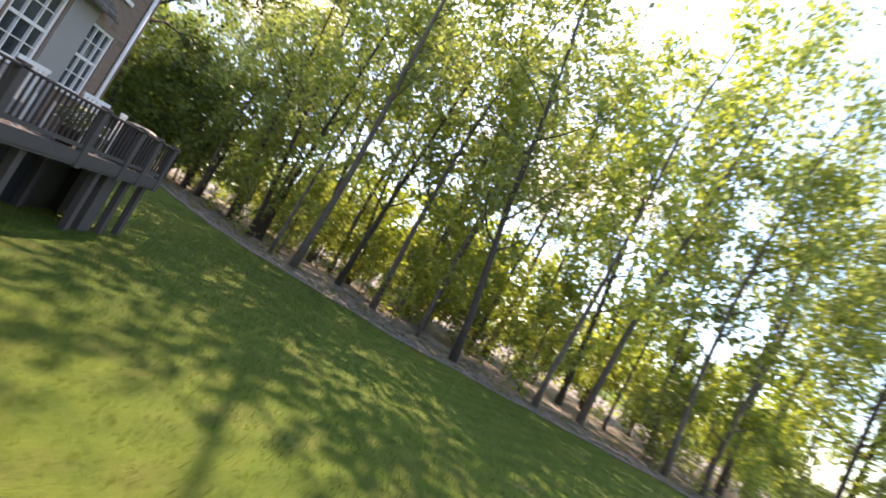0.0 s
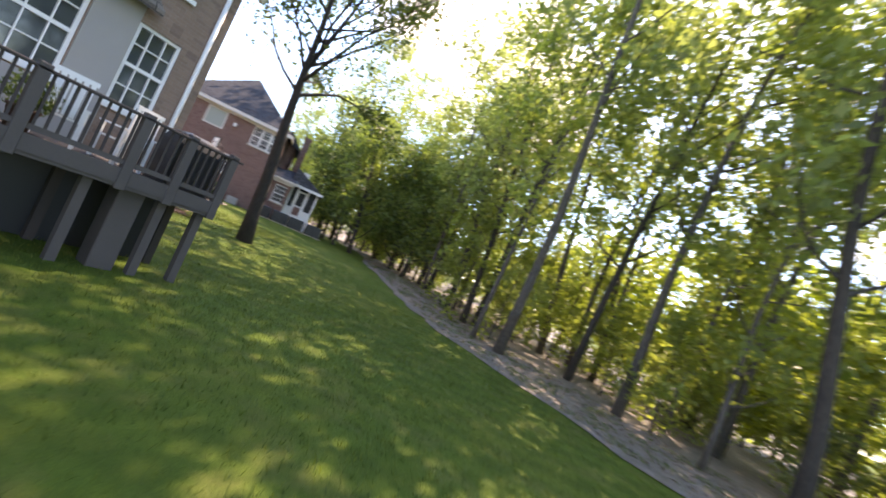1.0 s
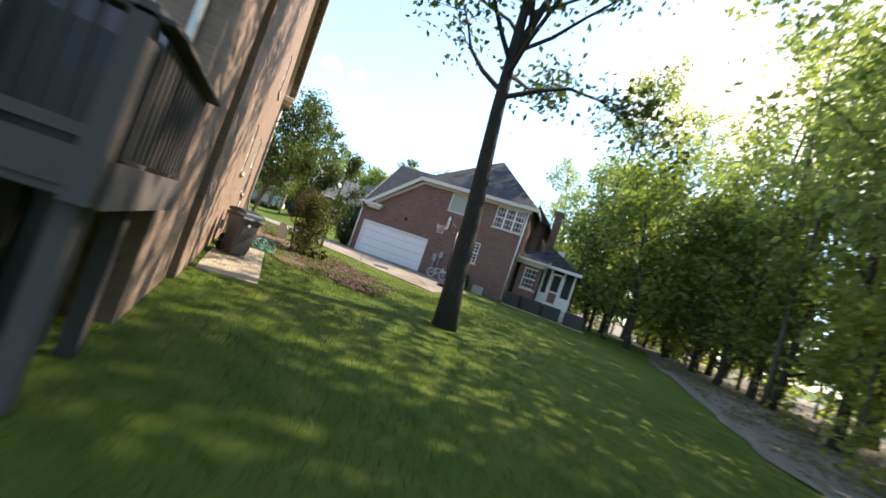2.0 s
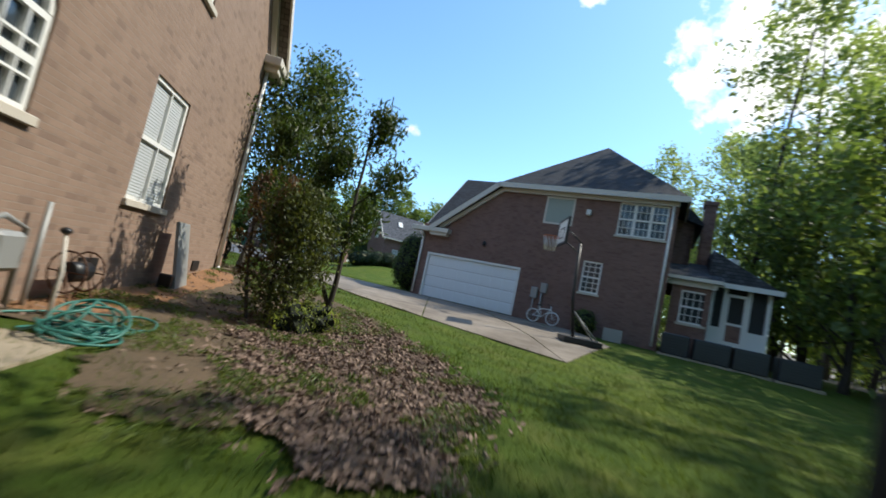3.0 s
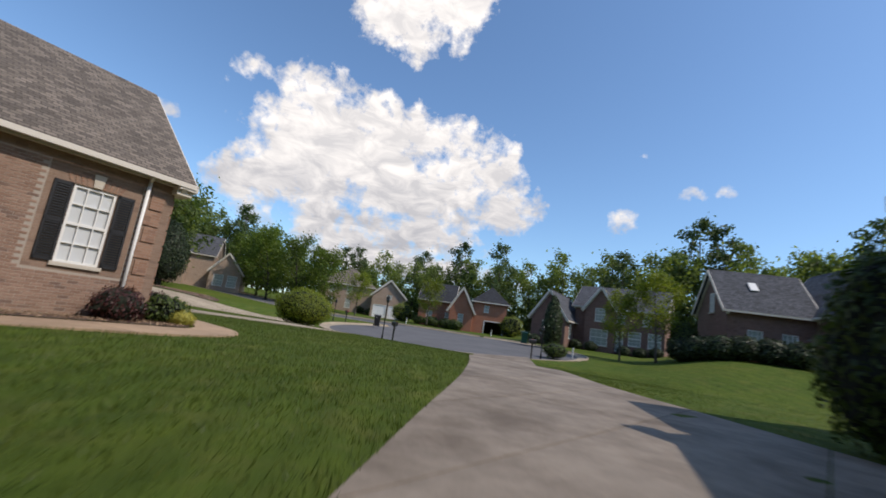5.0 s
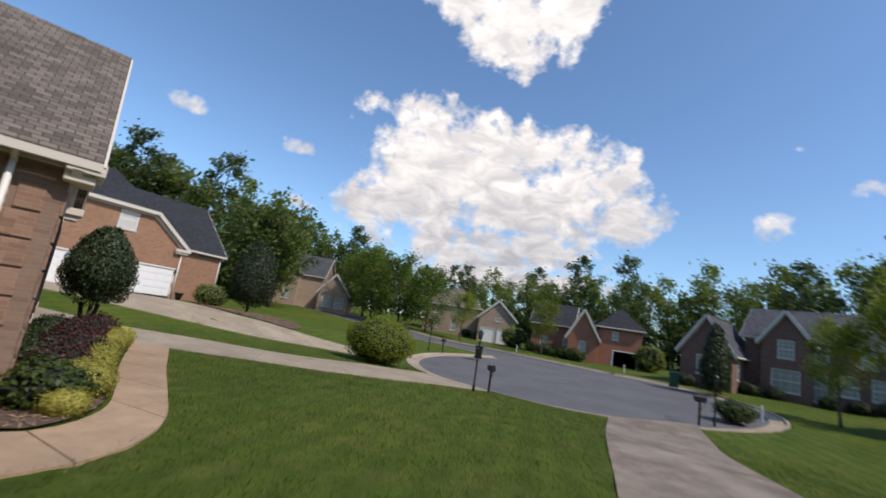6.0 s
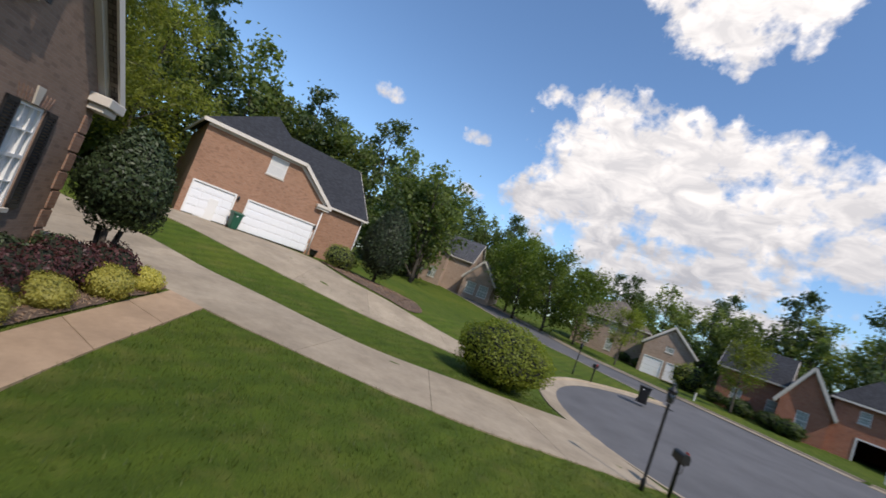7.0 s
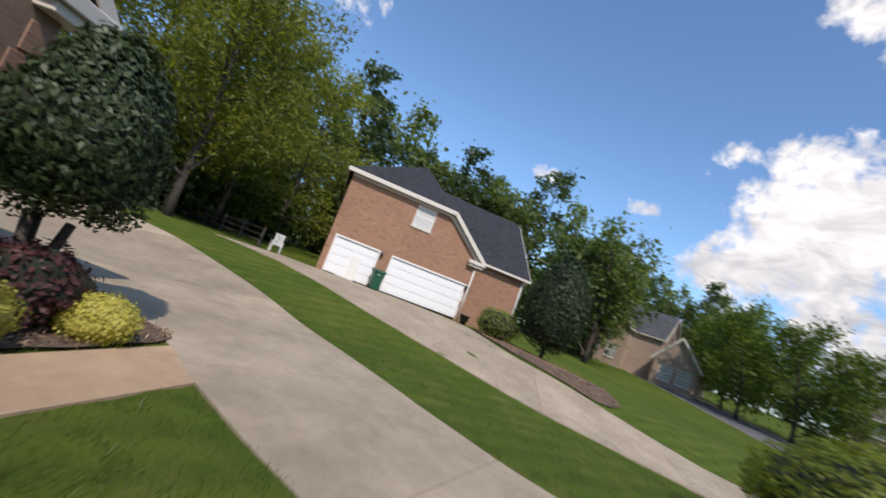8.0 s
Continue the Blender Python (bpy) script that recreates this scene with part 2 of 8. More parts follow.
def ground_mix(name, stops, scale, fine=55.0, bump=0.7, rough=0.95):
    m, nt, b = mat(name)
    p = world_pos(nt)
    a_, f_ = noise_node(nt, scale, 8, 0.7, p), noise_node(nt, fine, 5, 0.7, p)
    c = ramp_node(nt, a_, stops)
    c = mix_node(nt, 0.8, c, ramp_node(nt, f_, [(0.25, (0.45, 0.45, 0.45)), (0.55, (1, 1, 1)), (0.8, (1.35, 1.3, 1.25))]), 'MULTIPLY')
    nt.links.new(c, b.inputs["Base Color"])
    b.inputs["Roughness"].default_value = rough
    bump_node(nt, b, f_, bump, 0.02)
    return m


def chip_mat(name, a_, b_, trans=0.0):
    """Loose small pieces, each of its own shade."""
    m, nt, b = mat(name)
    geo = nt.nodes.new("ShaderNodeNewGeometry")
    nt.links.new(mix_node(nt, geo.outputs["Random Per Island"], a_, b_), b.inputs["Base Color"])
    b.inputs["Roughness"].default_value = 0.9
    return m


def concrete_mat(name, colour, scale=0.8, stain=0.35):
    m, nt, b = mat(name)
    p = world_pos(nt)
    info = nt.nodes.new("ShaderNodeObjectInfo")
    a_, s_, f_ = noise_node(nt, scale, 7, 0.65, p), noise_node(nt, 5.0, 6, 0.7, p), noise_node(nt, 120.0, 3, 0.6, p)
    c = ramp_node(nt, a_, [(0.25, tuple(v * 0.74 for v in colour)), (0.6, colour), (0.85, tuple(v * 1.12 for v in colour))])
    c = mix_node(nt, 0.6, c, ramp_node(nt, s_, [(0.3, (0.78, 0.77, 0.75)), (0.6, (1, 1, 1))]), 'MULTIPLY')
    c = mix_node(nt, 0.5, c, ramp_node(nt, f_, [(0.25, (0.75, 0.75, 0.75)), (0.7, (1.1, 1.1, 1.1))]), 'MULTIPLY')
    # tyre and damp stains
    g_ = noise_node(nt, 0.45, 9, 0.72, p)
    c = mix_node(nt, stain, c, ramp_node(nt, g_, [(0.40, (0.50, 0.46, 0.42)), (0.50, (0.82, 0.80, 0.78)), (0.60, (1.08, 1.08, 1.08))]), 'MULTIPLY')
    v = nt.nodes.new("ShaderNodeMapRange")
    v.inputs["To Min"].default_value, v.inputs["To Max"].default_value = 0.88, 1.08
    nt.links.new(info.outputs["Random"], v.inputs["Value"])
    hsv = nt.nodes.new("ShaderNodeHueSaturation")
    nt.links.new(v.outputs[0], hsv.inputs["Value"])
    nt.links.new(c, hsv.inputs["Color"])
    nt.links.new(hsv.outputs[0], b.inputs["Base Color"])
    b.inputs["Roughness"].default_value = 0.88
    bump_node(nt, b, f_, 0.3, 0.004)
    return m


def glass_mat(name, colour):
    """Window glass over a dim room: dark, with a clean reflection."""
    m, nt, b = mat(name)
    n = noise_node(nt, 0.9, 3, 0.5, world_pos(nt))
    nt.links.new(ramp_node(nt, n, [(0.3, tuple(v * 0.6 for v in colour)), (0.7, tuple(v * 1.3 for v in colour))]), b.inputs["Base Color"])
    b.inputs["Roughness"].default_value = 0.06
    b.inputs["Specular IOR Level"].default_value = 0.9
    return m


M_GRASS = lawn_mat()
M_BLADE = leaf_mat("grass_blade", (0.055, 0.094, 0.013), (0.185, 0.228, 0.05), 0.4)
M_BRICK_A = brick_mat("brick_brown", (0.268, 0.175, 0.126), (0.31, 0.208, 0.152), (0.30, 0.235, 0.185), (0.19, 0.122, 0.092))
M_BRICK_B = brick_mat("brick_red_brown", (0.205, 0.112, 0.09), (0.25, 0.142, 0.115), (0.24, 0.18, 0.15), (0.155, 0.085, 0.07))
M_BRICK_C = brick_mat("brick_orange", (0.345, 0.18, 0.108), (0.41, 0.225, 0.14), (0.39, 0.30, 0.23), (0.25, 0.13, 0.08))
M_BRICK_G = brick_mat("brick_bright_red", (0.40, 0.15, 0.085), (0.46, 0.19, 0.11), (0.40, 0.30, 0.24), (0.28, 0.12, 0.08))
M_BRICK_J = brick_mat("brick_tan", (0.38, 0.27, 0.20), (0.46, 0.34, 0.26), (0.42, 0.37, 0.31), (0.28, 0.2, 0.16))
M_SHINGLE_A = shingle_mat("shingle_brown", (0.20, 0.165, 0.135))
M_SHINGLE_D = shingle_mat("shingle_charcoal", (0.036, 0.039, 0.047))
M_SHINGLE_G = shingle_mat("shingle_grey", (0.095, 0.10, 0.115))
M_WHITE = plain("white_paint", (0.74, 0.73, 0.70), 0.5, var=0.06)
M_CREAM = plain("cream_paint", (0.62, 0.57, 0.50), 0.55, var=0.07)
M_DOOR = plain("garage_door_paint", (0.78, 0.79, 0.80), 0.45, var=0.04)
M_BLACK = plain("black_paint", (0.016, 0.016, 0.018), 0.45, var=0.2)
M_IRON = plain("black_metal", (0.02, 0.02, 0.022), 0.4, 0.3, var=0.2)
M_GLASS = glass_mat("window_glass", (0.035, 0.045, 0.055))
M_BLIND = plain("white_blind", (0.55, 0.57, 0.58), 0.4, var=0.15, scale=1.2)
M_SHADE = plain("green_grey_blind", (0.30, 0.34, 0.30), 0.5, var=0.1)
M_QUOIN = brick_mat("brick_quoin", (0.30, 0.165, 0.11), (0.37, 0.22, 0.15), (0.34, 0.28, 0.23), (0.2, 0.11, 0.08))
M_STONE = plain("cast_stone", (0.50, 0.45, 0.38), 0.85, var=0.15, scale=4)
M_DECK = plain("weathered_deck_wood", (0.085, 0.072, 0.066), 0.9, var=0.3, scale=2.0, fine=30)
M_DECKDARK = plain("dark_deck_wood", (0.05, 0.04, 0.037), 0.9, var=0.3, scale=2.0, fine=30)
M_SIDING = plain("grey_siding", (0.30, 0.285, 0.265), 0.6, var=0.12)
M_CONC = concrete_mat("concrete_grey", (0.275, 0.228, 0.18), 0.8, 0.85)
M_CONC_TAN = concrete_mat("concrete_tan", (0.46, 0.32, 0.205))
M_CONC_PALE = concrete_mat("concrete_pale", (0.41, 0.335, 0.24))
M_ASPHALT = ground_mix("asphalt", [(0.3, (0.088, 0.088, 0.092)), (0.7, (0.138, 0.138, 0.143))], 0.35, 140.0, 0.4, 0.9)
M_MULCH = ground_mix("mulch_bed", [(0.3, (0.085, 0.055, 0.038)), (0.6, (0.14, 0.095, 0.068)), (0.8, (0.195, 0.145, 0.108))], 3.5, 40.0, 0.9)
M_SOIL = ground_mix("red_soil", [(0.3, (0.075, 0.056, 0.03)), (0.6, (0.12, 0.08, 0.045)), (0.8, (0.165, 0.105, 0.058))], 0.9, 30.0, 0.7)
M_CLAY = ground_mix("orange_clay", [(0.3, (0.20, 0.10, 0.045)), (0.6, (0.31, 0.155, 0.07)), (0.8, (0.38, 0.20, 0.10))], 1.6, 30.0, 0.7)
M_LITTER = ground_mix("leaf_litter", [(0.3, (0.12, 0.10, 0.075)), (0.6, (0.20, 0.165, 0.13)), (0.8, (0.28, 0.24, 0.195))], 2.5, 25.0, 0.9)
M_CHIP = chip_mat("mulch_chip", (0.095, 0.058, 0.042), (0.29, 0.20, 0.15))
M_STRAW = chip_mat("pine_straw", (0.16, 0.09, 0.05), (0.36, 0.25, 0.16))
M_LEAF_WOOD = leaf_mat("leaf_woods", (0.16, 0.20, 0.095), (0.34, 0.385, 0.185), 0.66)
M_LEAF_YOUNG = leaf_mat("leaf_young", (0.19, 0.24, 0.075), (0.38, 0.42, 0.14), 0.64)
M_LEAF_DARK = leaf_mat("leaf_dark", (0.04, 0.07, 0.018), (0.11, 0.155, 0.036), 0.35)
# darker copy of the woodland leaf, with shade put into its colour
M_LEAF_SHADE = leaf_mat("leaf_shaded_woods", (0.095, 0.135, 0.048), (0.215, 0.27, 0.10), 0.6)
M_LEAF_MID = leaf_mat("leaf_mid", (0.07, 0.115, 0.022), (0.175, 0.23, 0.042), 0.5)
M_LEAF_HOLLY = leaf_mat("leaf_holly", (0.024, 0.042, 0.018), (0.07, 0.10, 0.042), 0.15)
M_LEAF_BUSH = leaf_mat("leaf_bush", (0.135, 0.185, 0.024), (0.31, 0.35, 0.05), 0.45)
M_LEAF_GOLD = leaf_mat("leaf_gold", (0.29, 0.27, 0.055), (0.54, 0.49, 0.12), 0.35)
M_LEAF_FAR = leaf_mat("leaf_far", (0.105, 0.148, 0.045), (0.225, 0.275, 0.092), 0.55)
M_SCREEN = plain("insect_screen", (0.022, 0.024, 0.024), 0.75, var=0.3)
M_LEAF_RED = leaf_mat("leaf_red", (0.07, 0.045, 0.02), (0.16, 0.085, 0.04), 0.25)
M_LEAF_PURPLE = leaf_mat("leaf_purple", (0.045, 0.015, 0.018), (0.10, 0.036, 0.036), 0.2)
M_LEAF_PINE = leaf_mat("needle_pine", (0.05, 0.085, 0.034), (0.12, 0.165, 0.065), 0.35)
M_LEAF_SHRUB = leaf_mat("leaf_shrub_bronze", (0.05, 0.055, 0.02), (0.13, 0.15, 0.045), 0.35)
M_LEAF_OLIVE = leaf_mat("leaf_olive", (0.14, 0.165, 0.03), (0.30, 0.325, 0.06), 0.55)
# brighter and yellower: the sun's glow from behind is put into the colour
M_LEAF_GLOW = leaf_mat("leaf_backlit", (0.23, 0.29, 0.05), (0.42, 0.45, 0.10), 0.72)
# near-black, stands for the shade between a shrub's leaves
M_CORE = plain("inner_shade", (0.012, 0.016, 0.008), 0.95, var=0.3)
M_BARK = bark_mat("bark_dark", (0.085, 0.068, 0.054))
M_BARK_GREY = bark_mat("bark_grey", (0.16, 0.135, 0.11))
M_BARK_PALE = bark_mat("bark_pale", (0.27, 0.235, 0.195))
M_BARK_BLACK = bark_mat("bark_black", (0.045, 0.038, 0.033))
M_BIN = plain("grey_bin_plastic", (0.085, 0.09, 0.095), 0.45, var=0.15)
M_BINLID = plain("black_bin_lid", (0.012, 0.012, 0.014), 0.4, var=0.2)
M_BINGREEN = plain("green_bin_plastic", (0.01, 0.085, 0.05), 0.45, var=0.15)
M_HOSE = plain("teal_hose", (0.028, 0.15, 0.12), 0.5, var=0.25)
M_RUST = plain("rusty_iron", (0.10, 0.05, 0.03), 0.8, 0.3, var=0.4)
M_METER = plain("grey_meter_box", (0.30, 0.30, 0.29), 0.5, 0.3, var=0.1)
M_RED = plain("red_plastic", (0.5, 0.03, 0.02), 0.4, var=0.1)
M_ORANGE = plain("orange_paint", (0.65, 0.16, 0.04), 0.5, var=0.1)


def brick_piece_mat(name, c1, c2, dark):
    """Single bricks, each fired to a shade of its own."""
    m, nt, b = mat(name)
    info, geo = nt.nodes.new("ShaderNodeObjectInfo"), nt.nodes.new("ShaderNodeNewGeometry")
    add = nt.nodes.new("ShaderNodeMath")
    add.operation = 'ADD'
    nt.links.new(info.outputs["Random"], add.inputs[0])
    nt.links.new(geo.outputs["Random Per Island"], add.inputs[1])
    fr = nt.nodes.new("ShaderNodeMath")
    fr.operation = 'FRACT'
    nt.links.new(add.outputs[0], fr.inputs[0])
    c = ramp_node(nt, fr.outputs[0], [(0.0, c1), (0.7, c2), (0.86, c2), (0.95, dark)])
    p = world_pos(nt)
    small, big = noise_node(nt, 45.0, 4, 0.6, p), noise_node(nt, 0.9, 5, 0.6, p)
    c = mix_node(nt, 0.8, c, ramp_node(nt, small, [(0.2, (0.78, 0.78, 0.78)), (0.8, (1.0, 1.0, 1.0))]), 'MULTIPLY')
    c = mix_node(nt, 0.7, c, ramp_node(nt, big, [(0.25, (0.78, 0.77, 0.76)), (0.7, (1.0, 1.0, 1.0))]), 'MULTIPLY')
    nt.links.new(c, b.inputs["Base Color"])
    b.inputs["Roughness"].default_value = 0.9
    bump_node(nt, b, small, 0.4, 0.008)
    return m


M_BRICK_PIECE = brick_piece_mat("brick_piece", (0.265, 0.16, 0.115), (0.34, 0.218, 0.16), (0.20, 0.127, 0.098))
M_MORTAR = plain("mortar", (0.36, 0.31, 0.26), 0.95, var=0.12, scale=6)

# ------------------------------------------------------------------ building tools
def uv_box(me):
    """UVs in metres: along the level line of each face and up its slope."""
    if not me.uv_layers:
        me.uv_layers.new(name="uv")
    lay = me.uv_layers[0].data
    for p in me.polygons:
        n = p.normal
        t = Vector((-n.y, n.x, 0))
        t = t.normalized() if t.length > 1e-3 else Vector((1, 0, 0))
        b = n.cross(t)
        for li in p.loop_indices:
            co = me.vertices[me.loops[li].vertex_index].co
            lay[li].uv = (co.dot(t), co.dot(b))


def part(name, bm, material, parent=None, label="", uv=True):
    """A bmesh as one mesh object, under a thing where one is given."""
    bmesh.ops.recalc_face_normals(bm, faces=bm.faces)
    me = bpy.data.meshes.new(name)
    bm.to_mesh(me)
    bm.free()
    me.materials.append(material)
    if uv:
        uv_box(me)
    ob = new(name, me)
    if parent is not None:
        ob.parent = parent
    if label:
        ob["label"] = label
    return ob


def share(ob, name, m, parent, label=""):
    """Another object on the same mesh."""
    o = new(name, ob.data)
    o.parent = parent
    o.matrix_basis = m
    if label:
        o["label"] = label
    return o


def thing(name, label, category, x=0, y=0, z=0, rz=0, group="", kind=""):
    ob = new(name)
    ob.empty_display_size = 0.2
    ob.matrix_basis = pose(x, y, z, 0, 0, rz)
    return tagged(ob, label, category, group, kind)


def box(bm, x0, x1, y0, y1, z0, z1, m=None, bevel=0.0):
    vs = [bm.verts.new((x, y, z)) for z in (z0, z1) for y in (y0, y1) for x in (x0, x1)]
    fs = [bm.faces.new([vs[i] for i in f]) for f in ((0, 2, 3, 1), (4, 5, 7, 6), (0, 1, 5, 4), (2, 6, 7, 3), (0, 4, 6, 2), (1, 3, 7, 5))]
    if bevel:
        es = {e for f in fs for e in f.edges}
        r = bmesh.ops.bevel(bm, geom=list(es), offset=bevel, segments=1, affect='EDGES', clamp_overlap=True)
        vs = list({v for f in r["faces"] for v in f.verts} | {v for v in vs if v.is_valid})
    if m is not None:
        bmesh.ops.transform(bm, matrix=m, verts=[v for v in vs if v.is_valid])
    return bm


def boxes(*dims, bevel=0.0):
    bm = bmesh.new()
    for d in dims:
        box(bm, *d, bevel=bevel)
    return bm


def prism(bm, pts, direction):
    """A flat outline pushed along a direction."""
    d = Vector(direction)
    a_ = [bm.verts.new(p) for p in pts]
    b_ = [bm.verts.new(Vector(p) + d) for p in pts]
    bm.faces.new(a_)
    bm.faces.new(b_[::-1])
    for i in range(len(a_)):
        j = (i + 1) % len(a_)
        bm.faces.new((a_[j], a_[i], b_[i], b_[j]))
    return bm


def tube(bm, pts, radii, sides=7, cap=True):
    """A tapered tube along a line."""
    pts = [Vector(p) for p in pts]
    rings = []
    for i, p in enumerate(pts):
        d = (pts[min(i + 1, len(pts) - 1)] - pts[max(i - 1, 0)]).normalized()
        s = d.cross(Vector((0.31, 0.95, 0.05)))
        s = s.normalized() if s.length > 1e-3 else Vector((1, 0, 0))
        t = d.cross(s)
        rings.append([bm.verts.new(p + (s * math.cos(k * math.tau / sides) + t * math.sin(k * math.tau / sides)) * radii[i]) for k in range(sides)])
    for r0, r1 in zip(rings, rings[1:]):
        for k in range(sides):
            f = bm.faces.new((r0[k], r0[(k + 1) % sides], r1[(k + 1) % sides], r1[k]))
            f.smooth = True
    if cap:
        bm.faces.new(rings[0][::-1])
        bm.faces.new(rings[-1])
    return bm


def lathe(bm, profile, sides=14, at=(0, 0, 0)):
    rings = [[bm.verts.new((at[0] + r * math.cos(k * math.tau / sides), at[1] + r * math.sin(k * math.tau / sides), at[2] + z)) for k in range(sides)] for r, z in profile]
    for r0, r1 in zip(rings, rings[1:]):
        for k in range(sides):
            f = bm.faces.new((r0[k], r0[(k + 1) % sides], r1[(k + 1) % sides], r1[k]))
            f.smooth = True
    bm.faces.new(rings[0][::-1])
    bm.faces.new(rings[-1])
    return bm


def raw_mesh(name, verts, faces, material, smooth=False):
    """A mesh from arrays: faces all of one size."""
    verts, faces = np.asarray(verts, dtype=np.float32), np.asarray(faces, dtype=np.int32)
    me = bpy.data.meshes.new(name)
    me.vertices.add(len(verts))
    me.vertices.foreach_set("co", verts.ravel())
    k = faces.shape[1]
    me.loops.add(faces.size)
    me.loops.foreach_set("vertex_index", faces.ravel())
    me.polygons.add(len(faces))
    me.polygons.foreach_set("loop_start", np.arange(len(faces), dtype=np.int32) * k)
    me.polygons.foreach_set("loop_total", np.full(len(faces), k, dtype=np.int32))
    if smooth:
        me.polygons.foreach_set("use_smooth", np.ones(len(faces), dtype=bool))
    me.update(calc_edges=True)
    me.materials.append(material)
    return me


# ------------------------------------------------------------------ ground
BULB, BULB_R = (-13.8, 37.8), 11.6
ROAD = [(-14.2, 45.2), (-34.0, 47.6), (-60.0, 49.4), (-95.0, 48.0), (-150.0, 40.0)]
ROAD_W = 3.9


def seg_dist(px_, py_, a_, b_):
    ax, ay, bx, by = *a_, *b_
    t = np.clip(((px_ - ax) * (bx - ax) + (py_ - ay) * (by - ay)) / ((bx - ax) ** 2 + (by - ay) ** 2), 0, 1)
    return np.hypot(px_ - ax - t * (bx - ax), py_ - ay - t * (by - ay))


def street_sd(x, y):
    """How far outside the street's edge a place lies (inside: below 0)."""
    d = np.hypot(x - BULB[0], y - BULB[1]) - BULB_R
    for a_, b_ in zip(ROAD, ROAD[1:]):
        d = np.minimum(d, seg_dist(x, y, a_, b_) - ROAD_W)
    return d


def smooth(v):
    v = np.clip(v, 0, 1)
    return v * v * (3 - 2 * v)


def land(x, y):
    """Height of the lawn, before the street is cut in."""
    x, y = np.asarray(x, float), np.asarray(y, float)
    h = np.interp(y, [-70, -45, -27, -15, -12, -9, -4, -1, 5, 16, 22, 27, 50, 75, 140], [-1.9, -1.6, -1.2, -0.85, -0.62, -0.38, -0.30, -0.08, 0.03, 0.03, -0.10, -0.42, 0.55, 1.0, 1.3])
    west = smooth((-23.0 - x) / 9.0) * np.clip((37.0 - y) / 10.0, 0, 1)
    east = smooth(x / 8.0) * smooth((y - 22.0) / 18.0)
    return h + 1.05 * west + 1.5 * east + 0.05 * np.clip(-40.0 - x, 0, 50)


def land_at(x, y):
    return float(land(x, y))


def ground():
    xs = np.unique(np.concatenate([np.linspace(-900, -160, 14), np.linspace(-160, -42, 60), np.arange(-42, -27, 0.6), np.arange(-27, 2, 0.25), np.arange(2, 40, 0.6),
                                   np.linspace(40, 120, 30), np.linspace(120, 900, 14)]).round(3))
    ys = np.unique(np.concatenate([np.linspace(-900, -70, 14), np.linspace(-70, -36, 18), np.arange(-36, 22, 0.6), np.arange(22, 55, 0.25), np.linspace(55, 120, 36),
                                   np.linspace(120, 900, 14)]).round(3))
    X, Y = np.meshgrid(xs, ys)
    Z = land(X, Y)
    sd = street_sd(X, Y)
    Z = Z - 0.36 * np.clip(-sd / 0.3, 0, 1)
    rng = np.random.RandomState(3)
    bump = rng.normal(0, 0.012, Z.shape)
    Z = Z + np.where(sd > 0.6, bump, 0)
    n, m_ = X.shape
    i = (np.arange(n - 1)[:, None] * m_ + np.arange(m_ - 1)).ravel()
    me = raw_mesh("ground", np.stack([X, Y, Z], -1).reshape(-1, 3), np.stack([i, i + 1, i + m_ + 1, i + m_], 1), M_GRASS, True)
    return tagged(new("ground", me), "mown green lawn with patchy light and dark grass", "ground", kind="structure")


ground()


def bulb_edge():
    """The edge of the turning circle, but for the street's mouth."""
    cx, cy = BULB
    # angles where the bulb meets the road's two sides
    a0 = math.atan2(42.6 - cy, -24.4 - cx)
    a1 = math.atan2(49.3 - cy, -15.5 - cx)
    steps = 56
    ang = [a0 + (a1 + math.tau - a0) * k / steps for k in range(steps + 1)] if a1 < a0 else [a0 + (a1 - a0) * k / steps for k in range(steps + 1)]
    return [(cx + BULB_R * math.cos(t), cy + BULB_R * math.sin(t)) for t in ang]


def dense_road():
    out = []
    for (x0, y0), (x1, y1) in zip(ROAD, ROAD[1:]):
        n = int(math.dist((x0, y0), (x1, y1)) / 1.0)
        out += [(x0 + (x1 - x0) * k / n, y0 + (y1 - y0) * k / n) for k in range(n)]
    return out + [ROAD[-1]]


def ribbon(name, line, offs, material, parent=None, closed=False):
    """A strip with the given cross profile (offset to the left, height) along a line."""
    bm = bmesh.new()
    rows = []
    n = len(line)
    for i, (x, y) in enumerate(line):
        x0, y0 = line[max(i - 1, 0)]
        x1, y1 = line[min(i + 1, n - 1)]
        d = Vector((x1 - x0, y1 - y0, 0)).normalized()
        s = Vector((-d.y, d.x, 0))
        rows.append([bm.verts.new((x + s.x * o, y + s.y * o, land_at(x + s.x * o, y + s.y * o) + z)) for o, z in offs])
    for r0, r1 in zip(rows, rows[1:]):
        for k in range(len(offs) - 1):
            bm.faces.new((r0[k], r1[k], r1[k + 1], r0[k + 1]))
    return part(name, bm, material, parent)


